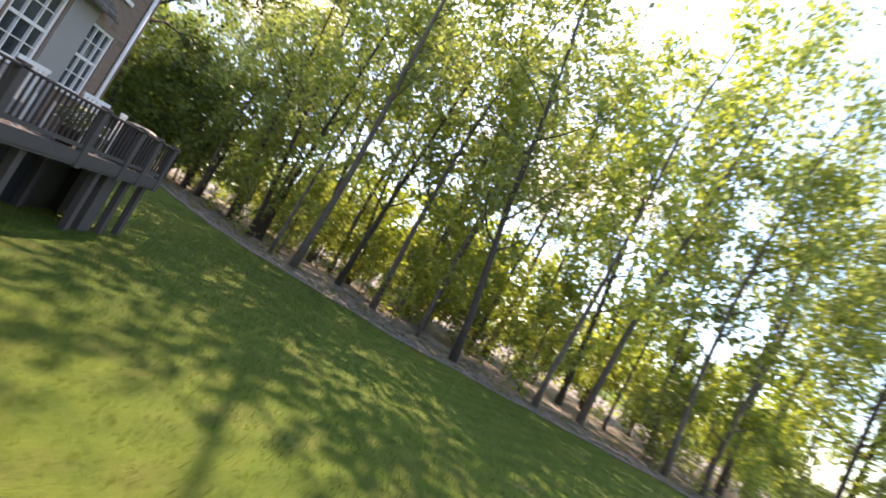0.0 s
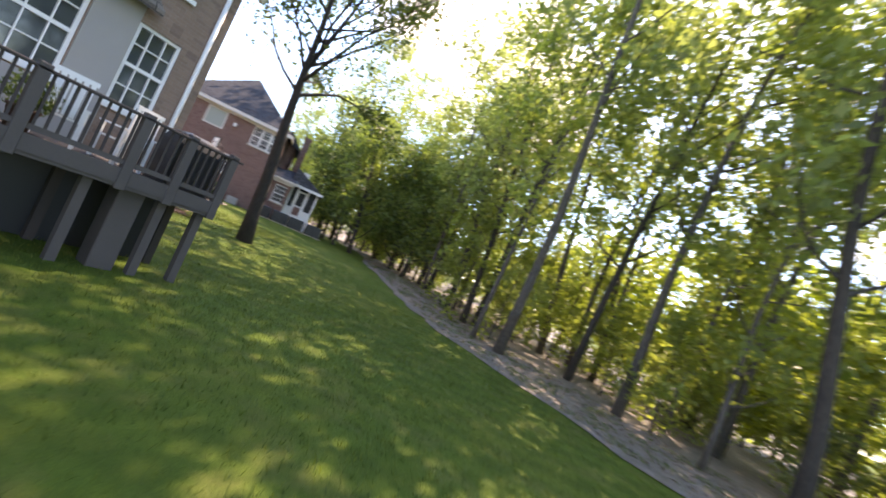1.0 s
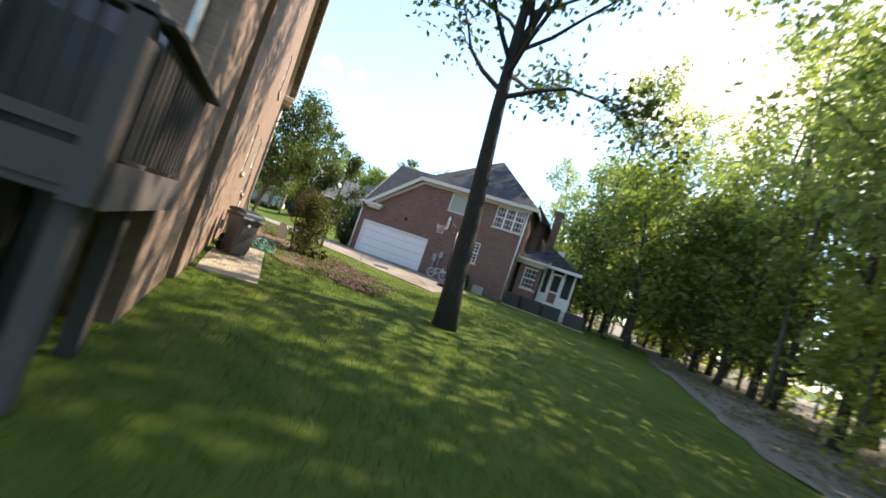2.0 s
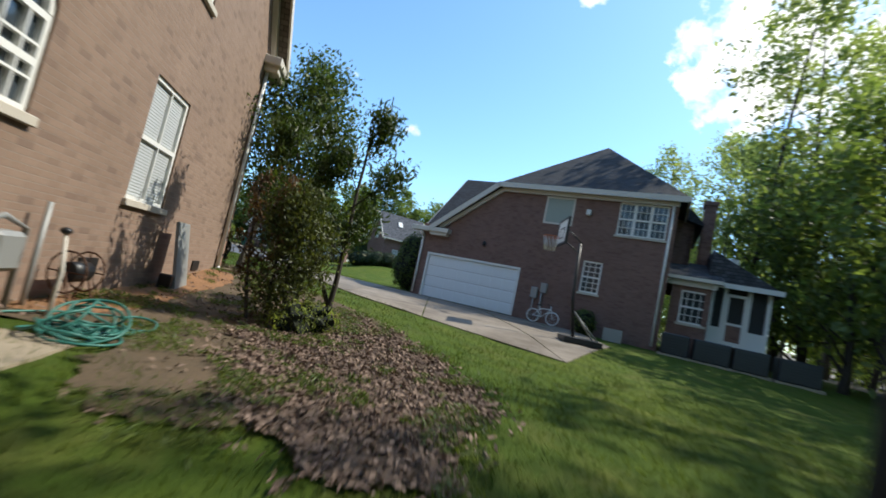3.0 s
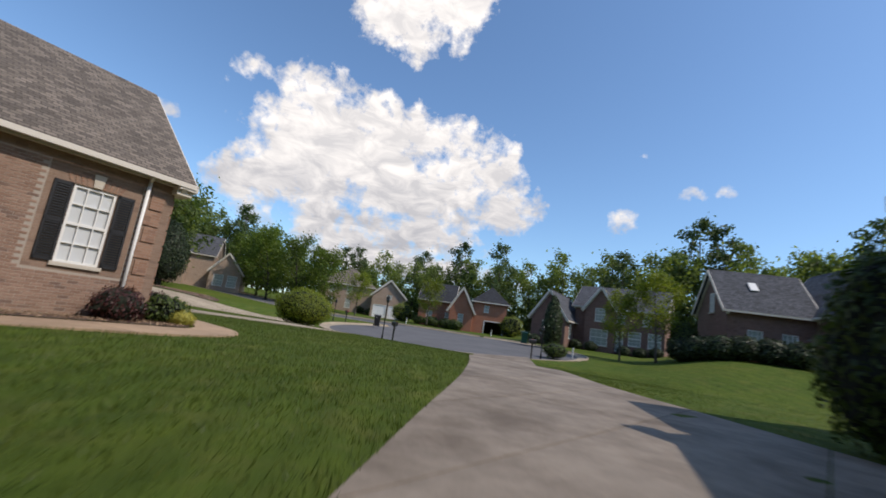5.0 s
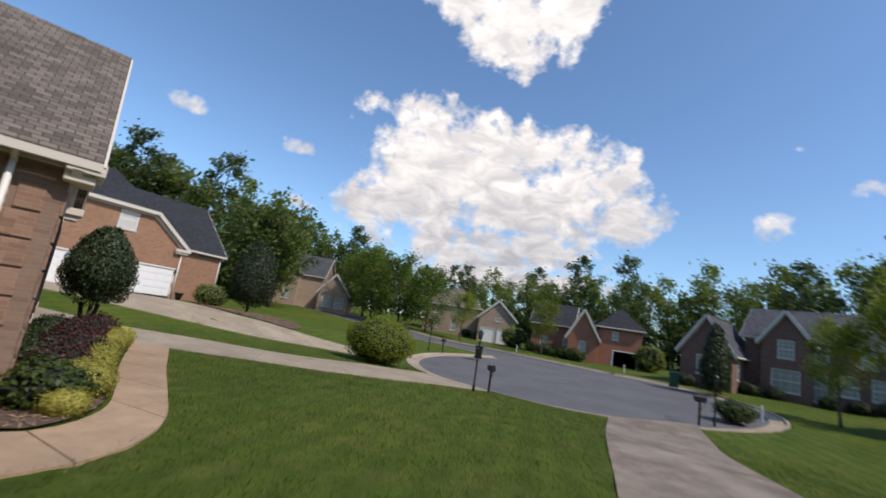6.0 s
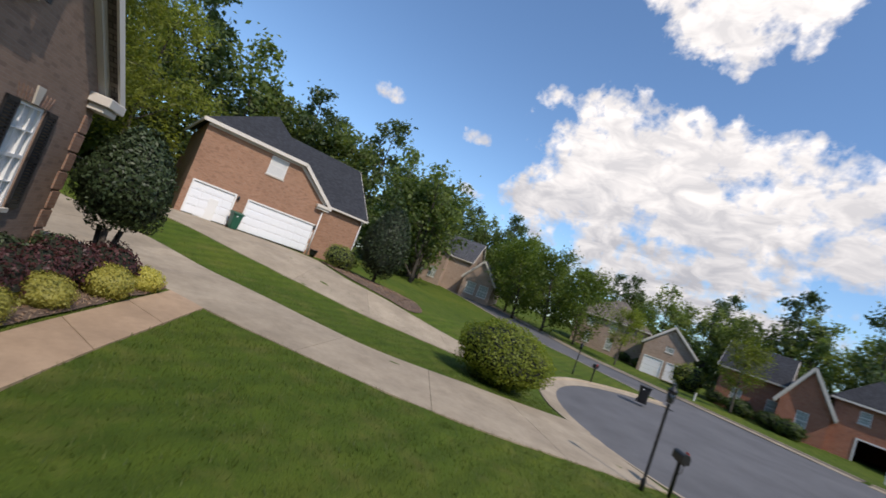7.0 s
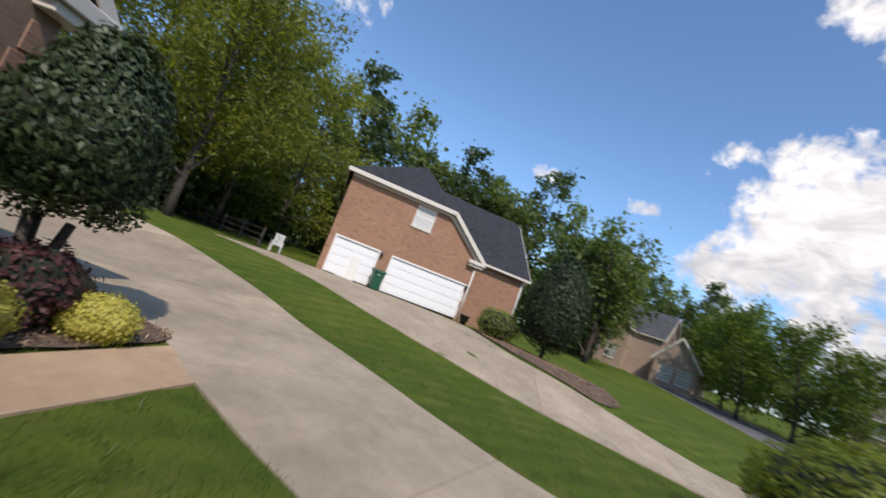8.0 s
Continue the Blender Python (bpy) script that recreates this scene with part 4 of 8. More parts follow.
def brick_field(house, W, u0, u1, z0, z1, gaps, limit=300):
    """Brick faces laid one by one in running bond before their mortar; the last ones in one mesh."""
    bw, bh, j = 0.205, 0.065, 0.01
    bed = boxes((u0, u1, -0.003, 0.0, z0, z1)) if not gaps else None
    if gaps:
        g = gaps[0]
        bed = boxes((u0, g[0], -0.003, 0.0, z0, z1), (g[2], u1, -0.003, 0.0, z0, z1), (g[0], g[2], -0.003, 0.0, z0, g[1]))
    mo = part("mortar_bed", bed, M_MORTAR, house)
    mo.matrix_basis = W
    spots = []
    r = 0
    z = z0
    while z + bh <= z1:
        u = u0 - (0.1075 if r % 2 else 0.0)
        while u < u1:
            a_, b_ = max(u, u0), min(u + bw, u1)
            if b_ - a_ > 0.08 and not any(a_ < q[2] and b_ > q[0] and z < q[3] and z + bh > q[1] for q in gaps):
                spots.append((a_, b_, z))
            u += bw + j
        z += bh + j
        r += 1
    spots.sort(key=lambda s: -s[0])
    one = {}
    rest = []
    for a_, b_, z in spots:
        w = round(b_ - a_, 3)
        if limit > 0:
            limit -= 1
            if w not in one:
                bm = boxes((0, w, -0.010, -0.003, 0, bh), bevel=0.003)
                o = part("brick", bm, M_BRICK_PIECE, house)
                one[w] = o.data
            else:
                o = new("brick", one[w])
                o.parent = house
            o.matrix_basis = W @ Matrix.Translation((a_, 0, z))
        else:
            rest.append((a_, b_, -0.010, -0.003, z, z + bh))
    if rest:
        o = part("brick_facing", boxes(*rest), M_BRICK_PIECE, house)
        o.matrix_basis = W
        tagged(o, kind="stuff")


# ------------------------------------------------------------------ the brown brick house
def house_brown():
    H = thing("house", "two-storey brown brick house with black shutters and shingle roof", "house")
    # main block: gable end towards the side yard
    y0, y1, eave, ridge = -13.0, 0.0, 5.85, 12.2
    side = [rect(8.2, 1.02, 1.26, 1.85), rect(5.12, 1.5, 0.76, 1.35), rect(8.2, 4.55, 0.95, 1.3)]
    F = gable_block(H, -18.6, 0.0, y0, y1, -1.4, eave, ridge, "x", M_BRICK_A, M_SHINGLE_A, {"E": side}, over=0.4)
    E = F["E"]
    bw = window(H, E, 8.2, 1.02, 1.26, 1.85, 2, 2, M_SHADE)
    slat = part("blind_slat", boxes((-0.55, 0.55, 0.074, 0.084, 0.0, 0.034)), M_BLIND, bw, "white blind slat")
    slat.matrix_basis = Matrix.Translation((0, 0, 0.08))
    for k in range(1, 38):
        o = new("blind_slat", slat.data)
        o.parent, o.matrix_basis = bw, Matrix.Translation((0, 0, 0.08 + k * 0.0455))
    window(H, E, 8.2, 4.55, 0.95, 1.3, 3, 4, M_GLASS)
    # the round-headed window
    w = window(H, E, 5.12, 1.5, 0.76, 0.96, 3, 3, M_GLASS)
    bm = bmesh.new()
    n = 14
    r0, r1 = 0.315, 0.38
    for k in range(n):
        a0, a1 = math.pi * k / n, math.pi * (k + 1) / n
        prism(bm, [(r * math.cos(a_), 0.03, 0.97 + r * math.sin(a_)) for r, a_ in ((r0, a0), (r1, a0), (r1, a1), (r0, a1))], (0, 0.09, 0))
    for k in (1, 2):
        a_ = math.pi * k / 3
        prism(bm, [(0.02 * math.sin(a_), 0.06, 0.97 - 0.0), (r0 * math.cos(a_) - 0.012, 0.06, 0.97 + r0 * math.sin(a_)), (r0 * math.cos(a_) + 0.012, 0.06, 0.97 + r0 * math.sin(a_))], (0, 0.02, 0))
    part("arch_frame", bm, M_WHITE, w)
    bm = bmesh.new()
    prism(bm, [(0.32 * math.cos(math.pi * k / 16), 0.09, 0.96 + 0.32 * math.sin(math.pi * k / 16)) for k in range(17)], (0, 0.008, 0))
    part("arch_pane", bm, M_GLASS, w)
    bm = bmesh.new()
    for sx in (-1, 1):      # brickwork that rounds the opening's corners
        pts = [(sx * 0.385, 0, 1.36)] + [(sx * 0.385 * math.cos(a_), 0, 0.97 + 0.385 * math.sin(a_)) for a_ in [math.pi / 2 * q / 8 for q in range(9)]][::-1]
        prism(bm, pts, (0, 0.22, 0))
    part("arch_brick", bm, M_BRICK_A, w)
    # white corner downspout, eave return and quoins at the front corner
    downspout(H, [(0.07, -0.42, 5.55), (0.07, -0.46, 5.3), (0.07, -0.46, 0.05), (0.2, -0.40, -0.10)], M_WHITE)
    part("eave_return", boxes((-0.02, 0.42, -0.75, 0.42, 5.38, 5.6), (-0.02, 0.36, -0.62, 0.36, 5.22, 5.38), bevel=0.02), M_CREAM, H)
    part("eave_return", boxes((-0.02, 0.42, -13.42, -12.25, 5.38, 5.6), (-0.02, 0.36, -13.36, -12.4, 5.22, 5.38), bevel=0.02), M_CREAM, H)
    quoins(H, E, 12.58, 13.0, -0.1, 5.2)
    # crawl space vents low in the side wall
    for yv in (-8.3, -5.9, -1.9):
        part("vent", boxes((-0.01, 0.03, yv - 0.2, yv + 0.2, -0.05, 0.16)), M_IRON, H, "dark foundation vent")
    # front wing with its gable to the street
    G = new("wing")
    wy1, we, wr = 9.5, 4.35, 7.85
    wx0, wx1 = -17.6, -9.3
    ew = [rect(7.7, 1.3, 0.92, 1.95)]
    nh = [rect(2.35, 1.25, 0.92, 2.0), rect(6.0, 1.25, 0.92, 2.0)]
    F2 = gable_block(G, wx0, wx1, -0.22, wy1, -0.9, we, wr, "y", M_BRICK_A, M_SHINGLE_A, {"E": ew, "N": nh}, over=0.35, sides="ENW", t=0.22)
    window(G, F2["E"], 7.7, 1.3, 0.92, 1.95, 3, 4, M_BLIND, True, key=True)
    for u in (2.35, 6.0):
        window(G, F2["N"], u, 1.25, 0.92, 2.0, 3, 4, M_BLIND, True, key=True)
    window(G, F2["N"] @ Matrix.Translation((0, -0.10, 0)), 4.15, 4.85, 0.85, 1.6, 3, 4, M_BLIND, True, key=True)
    quoins(G, F2["E"], 8.85, 9.27, -0.1, 3.9)
    quoins(G, F2["N"], 0.0, 0.45, -0.1, 3.9)
    quoins(G, F2["N"], 7.85, 8.3, -0.1, 3.9)
    downspout(G, [(wx1 + 0.30, 8.78, 4.12), (wx1 + 0.10, 8.78, 3.85), (wx1 + 0.07, 8.78, -0.1)], M_WHITE)
    part("eave_return", boxes((wx1 - 0.55, wx1 + 0.40, wy1 - 0.1, wy1 + 0.42, 3.86, 4.08), (wx1 - 0.45, wx1 + 0.3, wy1 - 0.1, wy1 + 0.32, 3.7, 3.86), bevel=0.015), M_CREAM, G)
    part("eave_return", boxes((wx0 - 0.40, wx0 + 0.55, wy1 - 0.1, wy1 + 0.42, 3.86, 4.08), (wx0 - 0.3, wx0 + 0.45, wy1 - 0.1, wy1 + 0.32, 3.7, 3.86), bevel=0.015), M_CREAM, G)
    brick_field(G, F2["E"], 5.6, 8.84, 0.0, 3.7, [(6.70, 1.10, 8.70, 3.8)])
    # the wing stands a little askew
    turn = Matrix.Translation((wx1, wy1, 0)) @ pose(0, 0, 0, 0, 0, -4.0) @ Matrix.Translation((-wx1, -wy1, 0))
    for o in list(G.children):
        o.parent = H
        o.matrix_basis = turn @ o.matrix_basis
    bpy.data.objects.remove(G)
    # rear block: brick, with a white-panelled band of windows over the deck
    sx0, sx1, sy0 = -11.0, -0.1, -15.3
    sh = [rect(1.2, 1.15, 0.95, 2.0), rect(3.4, 1.15, 0.95, 2.0), rect(5.3, 0.45, 0.95, 2.05), rect(7.15, 1.75, 1.0, 1.65), rect(8.2, 1.75, 1.0, 1.65), rect(9.85, 1.75, 0.8, 1.65), rect(9.6, 4.35, 0.9, 1.5), rect(6.0, 4.35, 0.9, 1.5), rect(2.5, 4.35, 0.9, 1.5)]
    F3 = gable_block(H, sx0, sx1, sy0, -12.9, -1.5, 5.85, 9.4, "y", M_BRICK_A, M_SHINGLE_A, {"S": sh}, over=0.4, sides="SEW", trim=M_CREAM)
    for r in sh:
        window(H, F3["S"], (r[0] + r[2]) / 2, r[1], r[2] - r[0], r[3] - r[1], 3, 4, M_GLASS, sill=M_WHITE)
    for a_, b_ in ((4.5, 4.8), (5.8, 6.63), (8.72, 9.43)):
        p = part("panel", boxes((a_, b_, -0.05, 0.0, 0.4, 3.7)), M_SIDING, H, "grey-white boarded panel between windows")
        p.matrix_basis = F3["S"]
    for za, zb in ((0.4, 1.62), (3.45, 3.7)):
        p = part("panel", boxes((6.63, 8.72, -0.05, 0.0, za, zb)), M_SIDING, H, "grey-white boarded panel round windows")
        p.matrix_basis = F3["S"]
    part("bay_roof", prism(bmesh.new(), [(-6.7, sy0 - 0.35, 3.72), (-1.4, sy0 - 0.35, 3.72), (-1.6, sy0, 4.15), (-6.5, sy0, 4.15)], (0, 0, -0.1)), M_SHINGLE_A, H)
    downspout(H, [(-0.35, sy0 - 0.30, 5.6), (-0.35, sy0 - 0.06, 5.35), (-0.35, sy0 - 0.06, -0.6)], M_WHITE)
    # rear windows of the upper floor
    window(H, F["S"] @ Matrix.Translation((0, -0.10, 0)), 4.0, 1.4, 0.95, 1.9, 3, 4)
    window(H, F["S"] @ Matrix.Translation((0, -0.10, 0)), 8.0, 4.2, 0.95, 1.6, 3, 4)
    return H


house_brown()


# ------------------------------------------------------------------ garage-end houses: eave high on one part, roof swept low on the other
def sweep_house(H, Lw, low_u, low_z, kink_u, eave, apex, depth, z0, brick, roof, mirror, holes, trim=M_CREAM, over=0.35):
    """Local frame: x along the garage wall, y into the house. The low side is at x = 0, or at x = Lw when mirrored."""
    def X(u):
        return Lw - u if mirror else u

    def P(u, y, z):
        return (X(u), y, z)

    hs = [(min(X(a_), X(c)), b_, max(X(a_), X(c)), d) for a_, b_, c, d in holes]
    ob, W = wall(H, (0, 0), (Lw, 0), z0, low_z, brick, [(a_, b_, c, min(d, low_z)) for a_, b_, c, d in hs if b_ < low_z], (), 0.22)
    # upper part of the same wall, split round its openings
    up = [h for h in hs if h[3] > low_z]
    k0, k1 = sorted((X(kink_u), X(Lw)))
    wall(H, (k0, 0), (k1, 0), low_z, eave, brick, [(a_ - k0, max(b_, low_z), c - k0, d) for a_, b_, c, d in up], (), 0.22)
    bm = bmesh.new()
    prism(bm, [P(low_u, 0, low_z), P(kink_u, 0, low_z), P(kink_u, 0, eave)], (0, 0.22, 0))
    part("wall", bm, brick, H)
    for u in (0, Lw):
        hgt = low_z if u == 0 else eave
        x = X(u)
        s = 1 if x < Lw / 2 else -1
        wall(H, (x + (0.22 if s > 0 else -0.0), depth) if s > 0 else (x, 0.22), (x, 0.22) if s > 0 else (x, depth), z0, hgt, brick)
    wall(H, (Lw, depth), (0, depth), z0, low_z, brick)
    au, ay, az = apex
    sl = (eave - low_z) / (kink_u - low_u)
    o = over
    slab_roof(H, [P(low_u - o, -o, low_z - o * sl + 0.12), P(kink_u, -o, eave + 0.12), P(au, ay, az), P(au, depth + o, az), P(low_u - o, depth + o, low_z - o * sl + 0.12)], roof)
    slab_roof(H, [P(kink_u, -o, eave + 0.12), P(Lw + o, -o, eave + 0.12), P(au, ay, az)], roof)
    slab_roof(H, [P(Lw + o, -o, eave + 0.12), P(Lw + o, depth + o, eave + 0.12), P(au, depth + o, az), P(au, ay, az)], roof)
    # trim: eave board, swept rake board, low return
    trim_run(H, P(kink_u - 0.05, -o - 0.02, eave + 0.02), P(Lw + o, -o - 0.02, eave + 0.02), 0.08, 0.24, trim, "fascia")
    trim_run(H, P(kink_u + 0.1, -0.07, eave - 0.14), P(Lw, -0.07, eave - 0.14), 0.14, 0.22, trim, "frieze")
    trim_run(H, P(low_u - o, -o - 0.02, low_z - o * sl), P(kink_u, -o - 0.02, eave + 0.02), 0.08, 0.24, trim, "rake_board")
    trim_run(H, P(low_u + 0.1, -0.07, low_z - 0.12), P(kink_u + 0.1, -0.07, eave - 0.2), 0.14, 0.2, trim, "rake_frieze")
    x0, x1 = sorted((X(low_u - o - 0.05), X(low_u + 0.75)))
    part("eave_return", boxes((x0, x1, -o - 0.05, 0.0, low_z - 0.42, low_z - 0.2), (x0 + 0.06, x1 - 0.1, -o + 0.05, 0.0, low_z - 0.58, low_z - 0.42), bevel=0.015), trim, H)
    xe = X(Lw + o)
    trim_run(H, (xe, -o, eave + 0.02), (xe, depth + o, eave + 0.02), 0.1, 0.2, trim, "gutter")
    xl = X(low_u - o)
    trim_run(H, (xl, -o, low_z - o * sl), (xl, depth + o, low_z - o * sl), 0.1, 0.16, trim, "gutter")
    return W


def house_red():
    H = thing("house", "red-brown brick house with white garage door and dark hipped roof", "house", 6.70, 10.28, 0.35, -39.8)
    Lw = 11.75
    door = rect(3.1, -0.3, 4.9, 2.22)
    vent, low = rect(6.92, 4.28, 1.35, 1.3), rect(8.8, 1.43, 0.8, 1.4)
    W = sweep_house(H, Lw, 0.9, 3.5, 3.9, 5.85, (7.9, 4.2, 9.7), 13.0, -0.9, M_BRICK_B, M_SHINGLE_D, False, [door, vent, (9.5, 4.15, 11.42, 5.6), low], over=0.35)
    garage_door(H, W, 3.1, -0.27, 4.88, 2.18)
    # pale boarded panel upstairs
    part("panel", boxes((6.26, 7.58, 0.03, 0.08, 4.29, 5.57)), M_SHADE, H, "pale green-grey boarded window")
    part("panel_frame", boxes((6.25, 6.33, 0.0, 0.07, 4.28, 5.58), (7.51, 7.59, 0.0, 0.07, 4.28, 5.58), (6.33, 7.51, 0.0, 0.07, 4.28, 4.36), (6.33, 7.51, 0.0, 0.07, 5.50, 5.58)), M_CREAM, H)
    for u in (9.82, 10.46, 11.1):
        window(H, W, u, 4.15, 0.64, 1.45, 3, 4, M_GLASS, casing=M_WHITE)
    window(H, W, 8.8, 1.43, 0.8, 1.4, 3, 6, M_GLASS)
    downspout(H, [(11.56, -0.07, 5.65), (11.56, -0.07, -0.2)])
    downspout(H, [(0.12, -0.30, 3.05), (0.12, -0.06, 2.8), (0.12, -0.06, -0.2)])
    part("wall_lamp", lathe(bmesh.new(), [(0.05, 0), (0.09, 0.05), (0.09, 0.18), (0.03, 0.26)], 8, (3.6, -0.1, 2.75)), M_IRON, H, "small dark wall lamp")
    part("flood_light", boxes((8.15, 8.35, -0.16, 0.0, 4.85, 5.1), bevel=0.02), M_WHITE, H, "white flood light")
    part("meter_box", boxes((6.35, 6.65, -0.14, 0.0, 0.75, 1.25), bevel=0.02), M_METER, H, "grey utility meter box")
    part("meter_box", boxes((6.75, 7.05, -0.12, 0.0, 1.05, 1.5), bevel=0.02), M_METER, H, "grey utility meter box")
    part("conduit", tube(bmesh.new(), [(6.85, -0.08, 1.05), (6.85, -0.08, -0.2)], [0.04, 0.04], 8), M_METER, H)
    part("conduit", tube(bmesh.new(), [(6.5, -0.08, 0.75), (6.5, -0.08, -0.2)], [0.03, 0.03], 8), M_METER, H)
    # front part with its own lower gable towards the street
    gable_block(H, -0.12, 7.0, 0.95, 8.8, -0.9, 3.5, 7.4, "x", M_BRICK_B, M_SHINGLE_D, over=0.35)
    part("eave_return", boxes((-0.5, 0.5, -0.42, 0.0, 3.06, 3.3), bevel=0.015), M_CREAM, H)
    # low side room and porch beyond the far corner
    F = gable_block(H, 11.75, 13.41, 0.8, 7.0, -0.9, 2.95, 3.9, "x", M_BRICK_B, M_SHINGLE_G, {"S": [rect(0.85, 1.0, 0.95, 1.35)]}, over=0.3, sides="SE")
    window(H, F["S"], 0.85, 1.0, 0.95, 1.35, 4, 4, M_SCREEN)
    # upper storey set back above the side room
    wall(H, (11.75, 3.2), (12.52, 3.2), 2.9, 6.0, M_BRICK_B)
    wall(H, (12.52, 3.2), (12.52, 9.0), 2.9, 6.0, M_BRICK_B)
    part("roof_slope", prism(bmesh.new(), [(11.65, 2.9, 5.95), (12.86, 2.9, 5.6), (12.86, 2.9, 5.72), (11.65, 2.9, 7.0)], (0, 6.4, 0)), M_SHINGLE_D, H)
    # screened porch
    part("porch_floor", boxes((13.41, 15.62, 1.9, 6.6, 0.3, 0.5)), M_WHITE, H)
    part("porch_roof", prism(bmesh.new(), [(13.28, 1.5, 3.1), (15.87, 1.5, 2.75), (15.87, 1.5, 2.9), (13.28, 1.5, 4.3)], (0, 5.5, 0)), M_SHINGLE_G, H)
    part("fascia", boxes((13.42, 15.87, 1.42, 1.5, 2.78, 2.98)), M_WHITE, H)
    for u in (13.54, 14.00, 14.85, 15.53):
        part("porch_post", boxes((u - 0.07, u + 0.07, 1.92, 2.06, 0.5, 2.86)), M_WHITE, H)
    part("porch_screen", boxes((13.49, 15.53, 2.07, 2.09, 0.5, 2.85)), M_SCREEN, H, "dark insect screen")
    part("porch_kneewall", boxes((13.59, 13.94, 1.94, 2.04, 0.5, 1.15)), M_WHITE, H)
    part("porch_kneewall", boxes((14.91, 15.47, 1.94, 2.04, 0.5, 1.15)), M_WHITE, H)
    door_ = part("porch_door", boxes((14.06, 14.16, 1.9, 1.98, 0.5, 2.6), (14.69, 14.79, 1.9, 1.98, 0.5, 2.6), (14.16, 14.69, 1.9, 1.98, 2.48, 2.6), (14.16, 14.69, 1.9, 1.98, 1.3, 1.4), (14.16, 14.69, 1.9, 1.98, 0.5, 0.62)), M_WHITE, H, "white screen door")
    part("door_panel", boxes((14.16, 14.69, 1.93, 1.95, 0.62, 1.3)), M_BRICK_B, door_)
    for k in range(4):
        part("step", boxes((13.96, 14.89, 0.75 + 0.28 * k, 1.9, -0.4 + 0.18 * k, -0.22 + 0.18 * k)), M_CONC_PALE, H)
    for k in range(6):
        for ua, ub in ((13.45, 13.92), (14.94, 15.62)):
            part("skirt_board", boxes((ua, ub, 1.88, 1.95, -0.85 + 0.19 * k, -0.68 + 0.19 * k)), M_WHITE, H)
    part("skylight", boxes((13.88, 14.38, 2.6, 3.3, 3.75, 4.2)), M_WHITE, H)
    part("chimney", boxes((12.86, 13.37, 4.0, 4.8, 2.0, 6.9), (12.79, 13.43, 3.92, 4.88, 6.9, 7.1)), M_BRICK_B, H)
    return H


house_red()


def house_orange():
    H = thing("house", "orange brick house with two white garage doors and charcoal roof", "house", -36.7, 10.0, 0.45, 102.0)
    Lw = 9.2
    W = sweep_house(H, Lw, 0.05, 4.7, 2.6, 6.75, (4.7, 4.0, 9.9), 12.0, -0.2, M_BRICK_C, M_SHINGLE_D, True,
                    [rect(9.2 - 1.75, 0.5, 2.6, 2.35), rect(9.2 - 6.4, 0.5, 4.9, 2.35), rect(9.2 - 4.9, 5.1, 1.25, 1.35)])
    garage_door(H, W, 1.75, 0.72, 2.58, 2.13)
    garage_door(H, W, 6.4, 0.72, 4.88, 2.13)
    w = window(H, W, 4.9, 5.1, 1.25, 1.35, 1, 2, M_BLIND)
    bm = bmesh.new()
    for k in range(16):
        box(bm, -0.55, 0.55, 0.05, 0.085, 0.09 + k * 0.078, 0.14 + k * 0.078)
    part("blind", bm, M_WHITE, w, "white slatted blind")
    downspout(H, [(9.12, -0.3, 4.3), (9.05, -0.07, 4.0), (9.05, -0.07, 0.6)])
    for u in (3.35, 9.0):
        part("wall_lamp", lathe(bmesh.new(), [(0.05, 0), (0.09, 0.05), (0.09, 0.2), (0.03, 0.3)], 8, (u - 0.1, -0.1, 2.6)), M_IRON, H, "small dark wall lamp")
    quoins(H, W, 8.85, 9.2, 0.5, 4.1, M_BRICK_C)
    # street-side part, set back, with its own eave
    F = gable_block(H, 5.5, 13.0, 1.2, 11.0, -0.2, 5.0, 9.2, "x", M_BRICK_C, M_SHINGLE_D, {"S": []}, over=0.35)
    downspout(H, [(13.0, 1.13, 4.8), (13.0, 1.13, 0.4)])
    return H


house_orange()

# ------------------------------------------------------------------ far houses
def far_house(name_label, x, y, rz, brick, roof, blocks, doors=(), z=None, cat="house"):
    """blocks: (x0, x1, y0, y1, eave, ridge, axis, {side: [(u, z, w, h)]})"""
    H = thing("house", name_label, cat, x, y, (land_at(x, y) if z is None else z), rz)
    for x0, x1, y0, y1, eave, ridge, axis, wins in blocks:
        holes = {s: [rect(*w) for w in ws] for s, ws in wins.items()}
        if axis == "h":
            F = hip_block(H, x0, x1, y0, y1, -0.6, eave, ridge, brick, roof, holes, trim=M_CREAM)
        else:
            F = gable_block(H, x0, x1, y0, y1, -0.6, eave, ridge, axis, brick, roof, holes, over=0.35, trim=M_CREAM)
        for s, ws in wins.items():
            for u, zz, w, h in ws:
                if zz < 0:          # a garage standing open
                    f_ = part("garage_frame", boxes((u - w / 2 - 0.12, u - w / 2, -0.04, 0.24, -0.3, zz + h + 0.12), (u + w / 2, u + w / 2 + 0.12, -0.04, 0.24, -0.3, zz + h + 0.12), (u - w / 2, u + w / 2, -0.04, 0.24, zz + h, zz + h + 0.12)), M_WHITE, H)
                    f_.matrix_basis = F[s]
                elif zz <= 0.05:
                    garage_door(H, F[s], u, 0.0, w - 0.02, h - 0.02)
                else:
                    window(H, F[s], u, zz, w, h, 3, 4, M_SHADE, sill=M_STONE)
    return H


